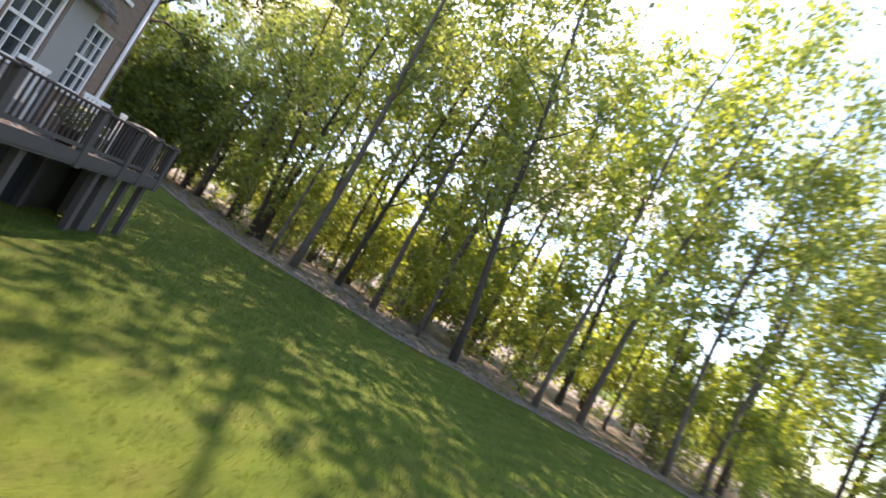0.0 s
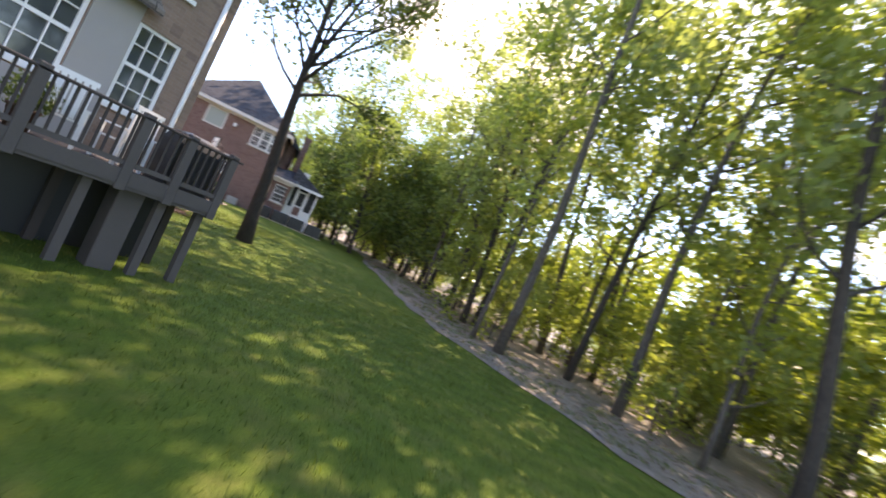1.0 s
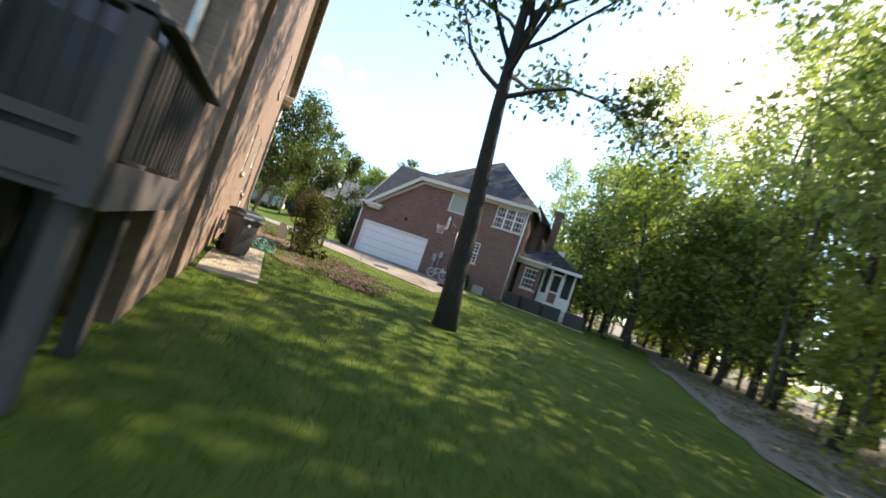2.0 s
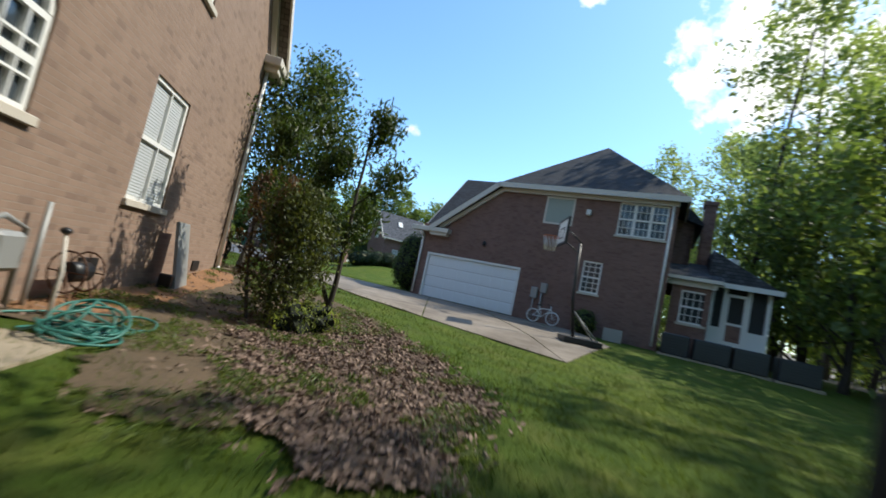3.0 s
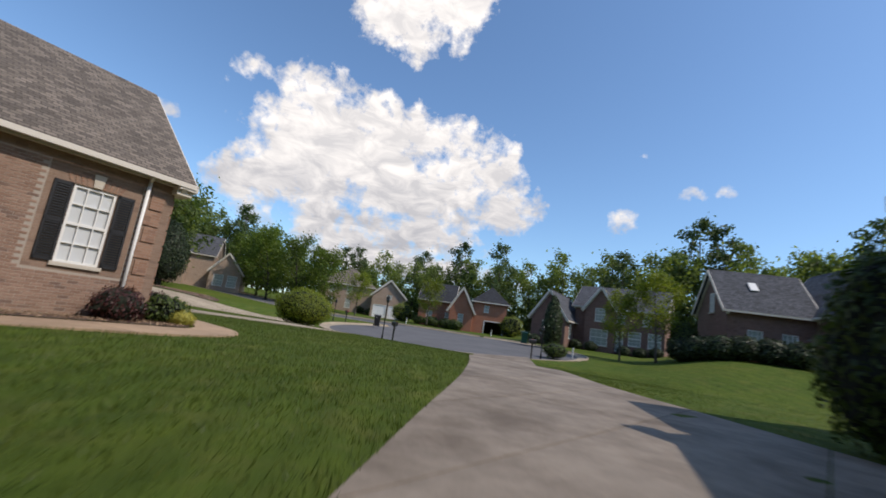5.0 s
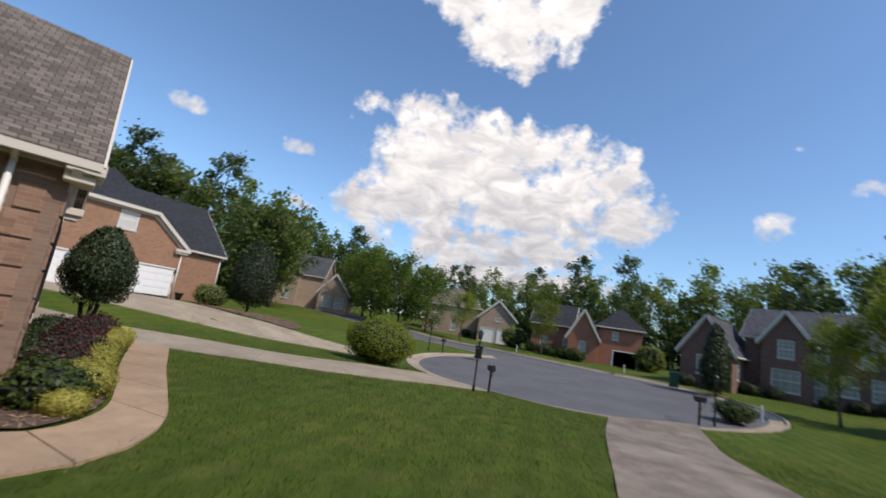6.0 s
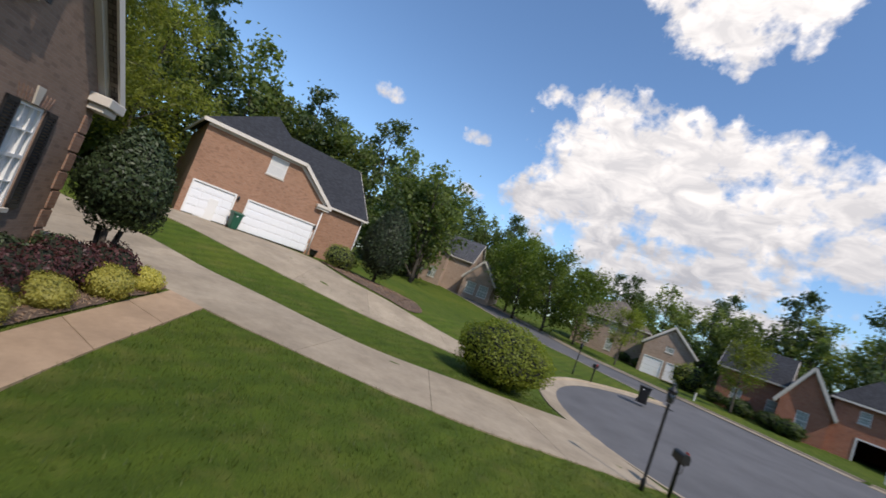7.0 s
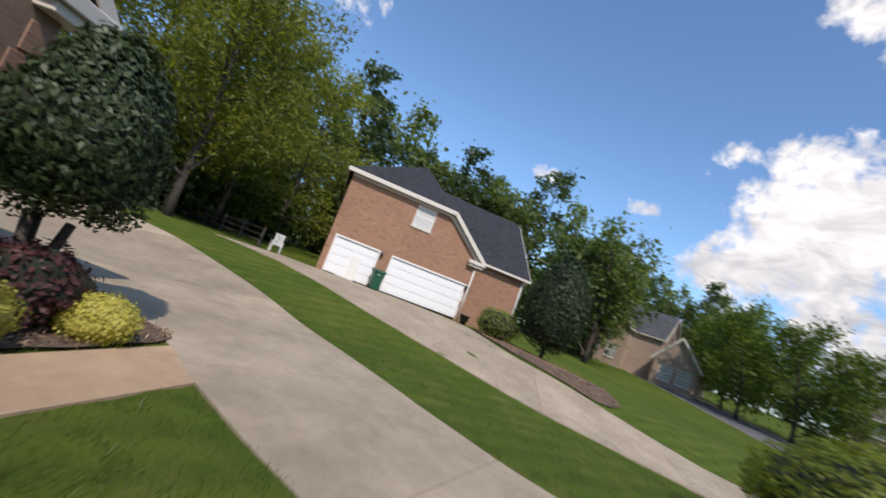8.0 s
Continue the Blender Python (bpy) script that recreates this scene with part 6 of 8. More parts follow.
def scatter(name, label, pts, n, size, material, seed, lift=0.03, flat=0.35, category="litter", aspect=0.45, patchy=None):
    """Loose flakes over a bed: nobody could count them."""
    rng = np.random.RandomState(seed)
    x0, x1, y0, y1 = min(p[0] for p in pts), max(p[0] for p in pts), min(p[1] for p in pts), max(p[1] for p in pts)
    c = []
    while len(c) < n:
        x, y = rng.uniform(x0, x1), rng.uniform(y0, y1)
        if inside(pts, x, y) and (patchy is None or noise.noise(Vector((x * 1.1 + seed, y * 1.1, 0))) + 0.5 * noise.noise(Vector((x * 4.1, y * 4.1, seed))) > patchy):
            c.append((x, y, land_at(x, y) + lift + rng.uniform(0, 0.02)))
    c = np.array(c)
    up = np.tile([0, 0, 1.0], (n, 1)) + rng.normal(0, flat, (n, 3))
    v, f = leaf_quads(rng, c, size, aspect, up)
    return tagged(new(name, raw_mesh(name, v, f, material)), label, category, kind="stuff")


bed_side = [(-1.2, 0.4), (-0.1, -0.9), (0.05, -3.0), (0.05, -6.0), (0.1, -7.5), (1.25, -7.7), (1.5, -8.7), (2.1, -9.3), (2.9, -9.0), (3.3, -7.0), (3.9, -5.2), (4.2, -4.2), (3.9, -3.1), (3.3, -2.3), (2.4, -1.1), (1.2, 0.1), (0.1, 1.0), (-1.5, 1.6)]
_, line_side = patch("bed", "bare reddish soil and leaf mulch beside the brick wall", "bed", bed_side, M_SOIL, 0.03, 0.08, 4)
patch("clay", "bare orange clay along the foot of the brick wall", "soil", [(0.02, -7.3), (0.7, -7.1), (0.85, -5.5), (0.75, -4.0), (0.9, -2.4), (0.6, -1.0), (0.02, -0.8), (0.02, -3.0), (0.02, -5.2)], M_CLAY, 0.036, 0.05, 12)
bed_mulch = [(2.1, -6.4), (2.25, -7.6), (2.6, -8.9), (3.1, -9.7), (3.8, -9.6), (4.6, -8.8), (4.9, -7.8), (4.7, -6.3), (4.3, -4.6), (3.6, -3.6), (2.5, -4.2), (2.0, -5.4)]
_, line_mulch = patch("mulch", "brown leaf mulch round the shrub", "mulch", bed_mulch, M_MULCH, 0.04, 0.2, 5)
def widen(line, k):
    mx, my = sum(p[0] for p in line) / len(line), sum(p[1] for p in line) / len(line)
    return [(mx + (x - mx) * k, my + (y - my) * k) for x, y in line]


scatter("leaf_chips", "dry brown and grey leaf chips on the bed", widen(line_mulch, 1.03), 9000, 0.065, M_CHIP, 21, 0.05, 0.5)
scatter("leaf_chips", "dry brown leaves thinning out into the grass", widen(line_mulch, 1.16), 1800, 0.065, M_CHIP, 25, 0.06, 0.5)
scatter("leaf_chips", "scattered dry leaves on bare soil", widen(line_side, 1.04), 1500, 0.06, M_CHIP, 22, 0.04, 0.4, patchy=0.0)
scatter("grass_tufts", "sparse green grass growing through the bare soil", widen(line_side, 1.05), 12000, 0.09, M_BLADE, 26, 0.05, 1.2, "grass", 0.1, 0.12)
scatter("grass_tufts", "grass creeping over the edge of the mulch", widen(line_mulch, 1.12), 5000, 0.10, M_BLADE, 27, 0.06, 1.2, "grass", 0.1, 0.18)

bed_front = [(-9.25, 4.2), (-9.25, 9.7), (-12.0, 10.0), (-17.9, 10.2), (-18.8, 10.8), (-18.9, 11.8), (-18.3, 12.75), (-15.6, 12.15), (-12.8, 11.5), (-10.6, 11.1), (-8.95, 10.65), (-8.0, 9.85), (-8.1, 8.8), (-8.25, 7.0), (-8.4, 4.2)]
_, line_front = patch("bed", "mulched flower bed between walk and house", "bed", bed_front, M_MULCH, 0.05, 0.03, 6)
scatter("straw", "brown pine straw and bark over the flower bed", line_front, 6000, 0.10, M_STRAW, 23, 0.06, 0.4, aspect=0.18)
wood_floor = [(x - 2.2 if y < -20 else x - 1.2, y + (0 if y < -20 else 2.0)) for x, y in WOOD_EDGE] + [(90, 40), (90, -30), (60, -62), (30, -75)]
_, line_wood = patch("woodland_floor", "grey-brown leaf litter under the trees", "woodland floor", wood_floor, M_LITTER, 0.03, 0.3, 7, 3.0)
strip = [(x - 2.0 if y < -20 else x - 1.0, y + (0 if y < -20 else 1.8)) for x, y in WOOD_EDGE[1:9]] + [(x + 3, y - 2) for x, y in WOOD_EDGE[1:9]][::-1]
scatter("leaf_chips", "dry leaves and twigs along the edge of the woods", strip, 6000, 0.10, M_CHIP, 24, 0.05, 0.5)
scatter("grass_tufts", "thin grass creeping into the leaf litter", strip, 12000, 0.17, M_BLADE, 28, 0.06, 1.2, "grass", 0.1, 0.05)
bed_c = [(-36.4, 19.6), (-34.6, 19.9), (-32.6, 20.1), (-30.6, 20.7), (-29.0, 22.7), (-28.2, 24.0), (-29.4, 25.4), (-33.0, 25.6), (-36.0, 24.0)]
_, line_c = patch("bed", "brown mulched bed beside the drive", "bed", bed_c, M_MULCH, 0.05, 0.05, 8)
scatter("straw", "brown pine straw and bark over the bed by the drive", line_c, 3500, 0.12, M_STRAW, 29, 0.06, 0.4, aspect=0.2)
_, line_ring = patch("bed", "mulch ring round the tree", "bed", [(-0.7, 0.8), (0.2, -0.1), (1.3, 0.3), (1.4, 1.4), (0.2, 1.9)], M_MULCH, 0.045, 0.12, 9)
scatter("leaf_chips", "dry leaf chips on the mulch ring", widen(line_ring, 1.05), 2200, 0.065, M_CHIP, 30, 0.055, 0.5)
scatter("grass_tufts", "grass growing into the mulch ring", widen(line_ring, 1.15), 2600, 0.10, M_BLADE, 31, 0.055, 1.2, "grass", 0.1, 0.05)

# ------------------------------------------------------------------ shrubs
def mound_mesh(seed, rx, rz, leaves, leaf, foliage, rough=0.12, cone=0.0, z0=0.0, aspect=0.55, inner=None):
    """Core and leaf shell of a clipped or round shrub. cone: how much it narrows to the top."""
    rng = np.random.RandomState(seed)

    def radius(d):
        n = np.array([noise.noise(Vector((*(p * 2.2 + seed),))) for p in d]) * rough * 1.6 + np.array([noise.noise(Vector((*(p * 6.0 + seed),))) for p in d]) * rough
        return 1 + n

    d = rng.normal(0, 1, (leaves, 3))
    d /= np.linalg.norm(d, axis=1)[:, None]
    r = radius(d) * rng.uniform(0.86, 1.04, leaves)
    p = d * r[:, None]
    taper = 1 - cone * (p[:, 2] * 0.5 + 0.5)
    p = np.stack([p[:, 0] * rx * taper, p[:, 1] * rx * taper, (p[:, 2] + 1) * rz + z0], 1)
    v, f = leaf_quads(rng, p, leaf, aspect, d)
    crown = raw_mesh("foliage", v, f, foliage)
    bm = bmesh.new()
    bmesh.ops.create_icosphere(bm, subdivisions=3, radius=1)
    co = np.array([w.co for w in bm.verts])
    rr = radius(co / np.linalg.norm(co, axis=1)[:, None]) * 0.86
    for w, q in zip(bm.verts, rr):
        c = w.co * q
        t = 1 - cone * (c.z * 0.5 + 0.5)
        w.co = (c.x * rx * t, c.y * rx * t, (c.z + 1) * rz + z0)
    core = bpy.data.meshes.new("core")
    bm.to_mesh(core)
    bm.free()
    # by default the core's colour is painted shade behind the leaf shell
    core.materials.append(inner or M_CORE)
    return crown, core


def shrub(meshes, name, label, x, y, rz=0, s=1.0, group="", z=None):
    H = thing(name, label, "shrub", group=group)
    H.matrix_basis = pose(x, y, (land_at(x, y) if z is None else z) - 0.06, 0, 0, rz) @ Matrix.Scale(s, 4)
    for nm, me in zip(("foliage", "core"), meshes):
        o = new(nm, me)
        o.parent = H
    return H


gold = [mound_mesh(31, 0.58, 0.42, 2600, 0.055, M_LEAF_GOLD, 0.10, inner=M_LEAF_GOLD), mound_mesh(32, 0.55, 0.40, 2600, 0.055, M_LEAF_GOLD, 0.12, inner=M_LEAF_GOLD)]
purple = [mound_mesh(33, 0.62, 0.50, 1700, 0.075, M_LEAF_PURPLE, 0.17), mound_mesh(34, 0.6, 0.46, 1700, 0.075, M_LEAF_PURPLE, 0.2)]
green = [mound_mesh(35, 0.66, 0.50, 1700, 0.09, M_LEAF_HOLLY, 0.16), mound_mesh(36, 0.62, 0.42, 1500, 0.1, M_LEAF_DARK, 0.22)]


def along(pts, n):
    d = [0]
    for a_, b_ in zip(pts, pts[1:]):
        d.append(d[-1] + math.dist(a_, b_))
    out = []
    for k in range(n):
        s = d[-1] * k / (n - 1)
        for i in range(len(pts) - 1):
            if s <= d[i + 1] + 1e-6:
                f = (s - d[i]) / (d[i + 1] - d[i])
                out.append((pts[i][0] + (pts[i + 1][0] - pts[i][0]) * f, pts[i][1] + (pts[i + 1][1] - pts[i][1]) * f))
                break
    return out


for k, (x, y) in enumerate(along([(-9.9, 10.55), (-11.8, 10.95), (-14.4, 11.45), (-17.3, 12.3)], 6)):
    shrub(gold[k % 2], "shrub", "low golden-yellow shrub along the front walk", x + rnd.uniform(-.12, .12), y + rnd.uniform(-.1, .05), k * 77, rnd.uniform(0.8, 0.95), "golden shrubs")
for k, (x, y) in enumerate(along([(-10.4, 10.1), (-13.0, 10.55), (-15.2, 10.95), (-16.9, 11.5)], 8)):
    shrub(purple[k % 2], "shrub", "dark purple-leaved shrub in the flower bed", x + rnd.uniform(-.15, .15), y + rnd.uniform(-.1, .1), k * 57, rnd.uniform(0.9, 1.12), "purple shrubs")
for k, (x, y) in enumerate(along([(-10.9, 9.95), (-14.0, 10.2), (-17.2, 10.6)], 7)):
    shrub(green[k % 2], "shrub", "dark green shrub against the brick wall", x, y, k * 37, rnd.uniform(0.75, 0.95), "green shrubs")
shrub(gold[0], "shrub", "low golden-yellow shrub at the bed's rounded corner", -8.7, 10.2, 20, 0.62)
shrub(purple[0], "shrub", "round dark purple shrub under the window", -8.75, 8.55, 80, 0.95)
shrub(green[1], "shrub", "round dark green shrub near the bed's corner", -9.25, 9.95, 130, 1.0)
# clipped evergreen standards and cones
top = mound_mesh(41, 1.22, 1.22, 9000, 0.10, M_LEAF_HOLLY, 0.10, 0.48, 1.35, 0.5)
T = shrub(top, "topiary_tree", "clipped dark evergreen tree on three bare stems", -17.25, 11.3, 0, 1.0)
tagged(T, category="tree")
for k in range(3):
    a_ = k * 2.1
    bm = tube(bmesh.new(), [(0.16 * math.cos(a_), 0.16 * math.sin(a_), -0.1), (0.12 * math.cos(a_), 0.12 * math.sin(a_), 0.5), (0.25 * math.cos(a_), 0.25 * math.sin(a_), 1.3)], [0.085, 0.07, 0.06], 7)
    part("stem", bm, M_BARK, T)
cone = mound_mesh(42, 1.9, 2.45, 8000, 0.13, M_LEAF_HOLLY, 0.08, 0.42, 0.45, 0.6)
T = shrub(cone, "topiary_tree", "dark clipped evergreen cone in a mulched bed", -34.8, 23.4, 40, 1.1)
tagged(T, category="tree")
part("stem", tube(bmesh.new(), [(0, 0, -0.1), (0, 0, 1.0)], [0.11, 0.09], 7), M_BARK, T)
bushm = mound_mesh(43, 1.62, 1.12, 11000, 0.09, M_LEAF_BUSH, 0.10)
shrub(bushm, "shrub", "large rounded bright green bush on the grass strip", -18.5, 24.2, 0, 1.12)
shrub(mound_mesh(44, 1.0, 0.72, 2400, 0.11, M_LEAF_YOUNG, 0.14), "shrub", "bright yellow-green bush at the garage corner", -35.9, 20.9, 0, 1.2)
shrub(mound_mesh(45, 0.7, 0.42, 1200, 0.09, M_LEAF_DARK, 0.2), "shrub", "low green shrub beside the mailbox", -4.1, 35.6, 0, 1.3)
conif = mound_mesh(46, 1.25, 2.5, 3600, 0.2, M_LEAF_HOLLY, 0.14, 0.55, 0.2)
shrub(conif, "shrub", "tall dark evergreen before the brick house", -7.3, 46.9, 0, 1.0)
shrub(mound_mesh(47, 1.3, 1.9, 3000, 0.16, M_LEAF_DARK, 0.12, 0.2, 0.0), "shrub", "dark rounded evergreen beside the garage corner", 6.75, 12.2, 0, 0.9)
shrub(mound_mesh(47, 1.3, 1.5, 3000, 0.16, M_LEAF_DARK, 0.12, 0.2, 0.0), "shrub", "dark evergreen beside the shaded house", 4.3, 42.6, 0, 1.0)
for x, y in ((4.2, 40.2), (5.3, 39.4), (6.5, 39.0), (7.8, 39.1), (9.3, 39.2), (10.8, 38.9), (13.2, 38.2)):
    shrub(green[0], "shrub", "dark clipped hedge shrub along the shaded house", x, y, x * 31, 1.75, "hedge shrubs")
for x, y in ((-10.2, 51.0), (-8.2, 50.8), (-6.2, 54.0), (-4.6, 54.2), (-1.2, 54.4), (0.4, 54.6), (2.0, 54.6)):
    shrub(green[0], "shrub", "low dark shrub in front of the brick house", x, y, x * 31, 1.1, "foundation shrubs")
for x, y in ((-27.5, 58.0), (-24.8, 57.4), (-23.0, 56.5), (-31.5, 61), (-29, 60), (-42.5, 63), (-45.5, 63.5)):
    shrub(green[1], "shrub", "dark shrub before the far houses", x, y, x * 31, 1.7, "far shrubs")
for x, y in ((-16.6, 61.5), (-35.2, 61.5)):
    shrub(mound_mesh(49, 1.6, 1.5, 2400, 0.2, M_LEAF_YOUNG, 0.2), "shrub", "tall yellow-green shrub beside the garage", x, y, x * 11, 1.0, "tall shrubs")
# shrub and young trees at the side of the brown house
loose = grow(50, 2.15, 0.04, 0.62, 0.03, 7500, 0.075, M_BARK, M_LEAF_SHRUB, 30, 0.30, lean=0.02, lift=0.14, angle=1.0, bare=0.05, sub=5, aspect=0.4, twigs=True)
plant(loose, "shrub", "loose dark green shrub on the mulch bed", 2.45, -5.5, 0, 1.0, category="shrub")
shrub(mound_mesh(51, 0.5, 0.42, 900, 0.09, M_LEAF_YOUNG, 0.4, aspect=0.3), "shrub", "yellow-green low growth at the shrub's foot", 2.85, -5.75, 0, 0.62)
shrub(mound_mesh(52, 0.45, 0.4, 900, 0.09, M_LEAF_YOUNG, 0.4, aspect=0.3), "shrub", "yellow-green low growth at the shrub's foot", 2.6, -6.0, 0, 0.6)
shrub(mound_mesh(55, 0.42, 0.62, 1300, 0.09, M_LEAF_RED, 0.35), "shrub", "thin reddish-brown shrub at the front corner quoins", -0.45, 0.7, 0, 1.0)
tall = grow(160, 4.3, 0.32, 0.95, 0.045, 6500, 0.13, M_BARK, M_LEAF_DARK, 16, 0.34, lean=0.02, bare=0.12, aspect=0.3, fork=0.2, twigs=True)
plant(tall, "tree", "many-stemmed shrub tree with narrow dark leaves", 3.0, -4.4, 190, 1.0, tilt=(0, -1))
sprout = grow(161, 2.7, 0.25, 0.26, 0.02, 700, 0.07, M_BARK, M_LEAF_RED, 14, 0.16, bare=0.1, twigs=True)
plant(sprout, "tree", "slender reddish sprouting stems", 2.0, -5.75, 0, 0.9, tilt=(4, -5))
plant(sprout, "tree", "slender reddish sprouting stems", 2.2, -5.5, 100, 0.95, tilt=(-3, -2))
lean = grow(162, 6.7, 0.26, 1.45, 0.085, 11000, 0.14, M_BARK_PALE, M_LEAF_DARK, 26, 0.7, lean=0.0, bare=0.08, aspect=0.45, twigs=True)
plant(lean, "tree", "leaning young tree with dense dark leaves near the corner", 0.3, 0.7, 30, 1.0, tilt=(2, 6))
# small trees on the street
young = grow(163, 7.5, 0.28, 2.3, 0.10, 4200, 0.2, M_BARK_GREY, M_LEAF_BUSH, 16, 0.8, bare=0.15, twigs=True)
plant(young, "tree", "young leafy street tree on the lawn", 2.4, 42.0, 0, 1.0)
plant(young, "tree", "young leafy tree before the brick house", -0.4, 43.0, 80, 0.8)
plant(young, "tree", "young leafy tree between the far houses", -27.5, 56.5, 140, 0.9)
plant(young, "tree", "young leafy tree between the far houses", -39.5, 55.0, 200, 0.9)

# ------------------------------------------------------------------ deck at the back
def deck():
    D = thing("deck", "weathered grey raised wooden deck with railing and dark space below", "deck")
    x0, x1, y0, y1, zt = -11.2, 0.0, -17.4, -15.33, 0.76
    # boards
    n = 26
    for k in range(n):
        a_ = y0 + (y1 - y0) * k / n
        part("board", boxes((x0, x1, a_ + 0.006, a_ + (y1 - y0) / n - 0.006, zt - 0.035, zt)), M_DECK, D)
    for a_, b_, c, d in ((x0, x1, y0 - 0.04, y0), ):
        part("fascia", boxes((a_, b_, c, d, zt - 0.27, zt + 0.01)), M_DECK, D, "pale weathered fascia board")
        part("fascia", boxes((a_, b_, c - 0.025, c - 0.003, zt - 0.21, zt + 0.03)), M_DECK, D)
    part("fascia", boxes((x1, x1 + 0.04, y0, y1, zt - 0.30, zt + 0.01)), M_DECK, D)
    zg = land_at(0, y0)
    for x in (-11.0, -8.2, -6.1, -4.0, -2.0, -0.85, -0.15):
        for y in (y0 + 0.1, -16.3):
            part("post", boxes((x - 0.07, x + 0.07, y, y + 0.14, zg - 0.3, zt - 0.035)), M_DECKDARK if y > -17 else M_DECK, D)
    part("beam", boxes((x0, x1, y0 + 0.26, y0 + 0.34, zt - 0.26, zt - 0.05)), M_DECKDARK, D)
    # joists, a black sheet added for the shade in the space below, and a boxed pier
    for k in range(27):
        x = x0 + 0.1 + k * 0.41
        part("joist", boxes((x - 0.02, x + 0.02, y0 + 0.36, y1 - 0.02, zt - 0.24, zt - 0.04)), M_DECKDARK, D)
    part("shade_sheet", boxes((x0, x1 - 0.35, y0 + 1.25, y0 + 1.32, zg - 0.3, zt - 0.25)), M_BLACK, D, "black boarding under the deck")
    part("pier", boxes((-1.5, -1.1, y0 + 0.2, y0 + 0.6, zg - 0.2, zt - 0.27), bevel=0.015), M_DECK, D, "thick boxed timber pier")
    # railing
    for x in (-11.1, -9.2, -7.2, -5.0, -3.0, -1.65, -0.9, -0.08):
        part("rail_post", boxes((x - 0.075, x + 0.075, y0 - 0.09, y0 + 0.06, zt - 0.30, zt + 1.0), bevel=0.008), M_DECK, D)
    part("top_rail", boxes((x0, x1 + 0.1, y0 - 0.09, y0 + 0.07, zt + 0.90, zt + 0.945), bevel=0.008), M_DECKDARK, D, "dark flat top rail")
    part("bottom_rail", boxes((x0, x1, y0 - 0.04, y0 + 0.0, zt + 0.09, zt + 0.17)), M_DECK, D)
    x = x0 + 0.1
    while x < x1 - 0.05:
        part("baluster", boxes((x - 0.017, x + 0.017, y0 - 0.035, y0 - 0.005, zt + 0.17, zt + 0.9)), M_DECKDARK, D)
        x += 0.135
    part("top_rail", boxes((x1 - 0.04, x1 + 0.12, y0 + 0.07, y1, zt + 0.90, zt + 0.945), bevel=0.008), M_DECKDARK, D)
    y = y0 + 0.14
    while y < y1 - 0.05:
        part("baluster", boxes((x1 + 0.0, x1 + 0.03, y - 0.017, y + 0.017, zt + 0.05, zt + 0.9)), M_DECK, D)
        y += 0.135
    return zt


DECK_Z = deck()


def deck_chair(x, y, rz, z=None, label="white slatted patio chair on the deck", group="patio chairs"):
    C = thing("patio_chair", label, "chair", x, y, DECK_Z if z is None else z, rz, group=group)
    part("seat", boxes(*[(-0.26, 0.26, -0.25 + k * 0.1, -0.17 + k * 0.1, 0.40, 0.43) for k in range(5)]), M_WHITE, C)
    for k in range(6):
        part("back_slat", boxes((-0.25 + k * 0.09, -0.19 + k * 0.09, 0.24, 0.27, 0.44, 1.05)), M_WHITE, C)
    part("back_rail", boxes((-0.28, 0.28, 0.235, 0.275, 1.03, 1.10)), M_WHITE, C)
    for sx in (-1, 1):
        part("arm", boxes((sx * 0.29 - 0.04, sx * 0.29 + 0.04, -0.28, 0.27, 0.62, 0.65)), M_WHITE, C)
        for yy in (-0.24, 0.24):
            part("leg", boxes((sx * 0.27 - 0.025, sx * 0.27 + 0.025, yy - 0.025, yy + 0.025, 0, 0.62)), M_WHITE, C)


for x, y, r in ((-2.4, -16.6, 160), (-1.45, -16.5, 200), (-4.1, -16.6, 170), (-5.7, -16.5, 190)):
    deck_chair(x, y, r)

deck_chair(-36.8, 7.4, -60, land_at(-36.8, 7.4), "white garden chair beside the driveway's end", "")


def grill():
    G = thing("covered_grill", "barbecue grill under a black cover on the deck", "grill", -0.5, -16.75, DECK_Z, 4)
    bm = bmesh.new()
    rows = []
    for w, d, z in ((0.42, 0.30, 0.02), (0.43, 0.31, 0.5), (0.42, 0.30, 0.82), (0.36, 0.24, 1.0), (0.18, 0.12, 1.06)):
        rows.append([bm.verts.new((sx * w, sy * d, z)) for sx, sy in ((-1, -1), (1, -1), (1, 1), (-1, 1))])
    for r0, r1 in zip(rows, rows[1:]):
        for k in range(4):
            bm.faces.new((r0[k], r0[(k + 1) % 4], r1[(k + 1) % 4], r1[k]))
    bm.faces.new(rows[-1])
    bm.faces.new(rows[0][::-1])
    part("cover", bm, M_BLACK, G)
    part("hem", boxes((-0.44, 0.44, -0.32, 0.32, 0.0, 0.03)), M_IRON, G)


grill()


def planter(x, y, s):
    P = thing("potted_plant", "green potted plant on the deck", "plant", x, y, DECK_Z)
    part("pot", lathe(bmesh.new(), [(0.13 * s, 0), (0.18 * s, 0.3 * s), (0.2 * s, 0.3 * s), (0.2 * s, 0.34 * s), (0.16 * s, 0.33 * s)], 14), M_RUST, P)
    c, k = mound_mesh(61, 0.3 * s, 0.28 * s, 400, 0.08, M_LEAF_DARK, 0.25, 0, 0.25 * s)
    o = new("foliage", c)
    o.parent = P


planter(-2.9, -17.0, 1.0)
planter(-6.8, -17.0, 1.1)


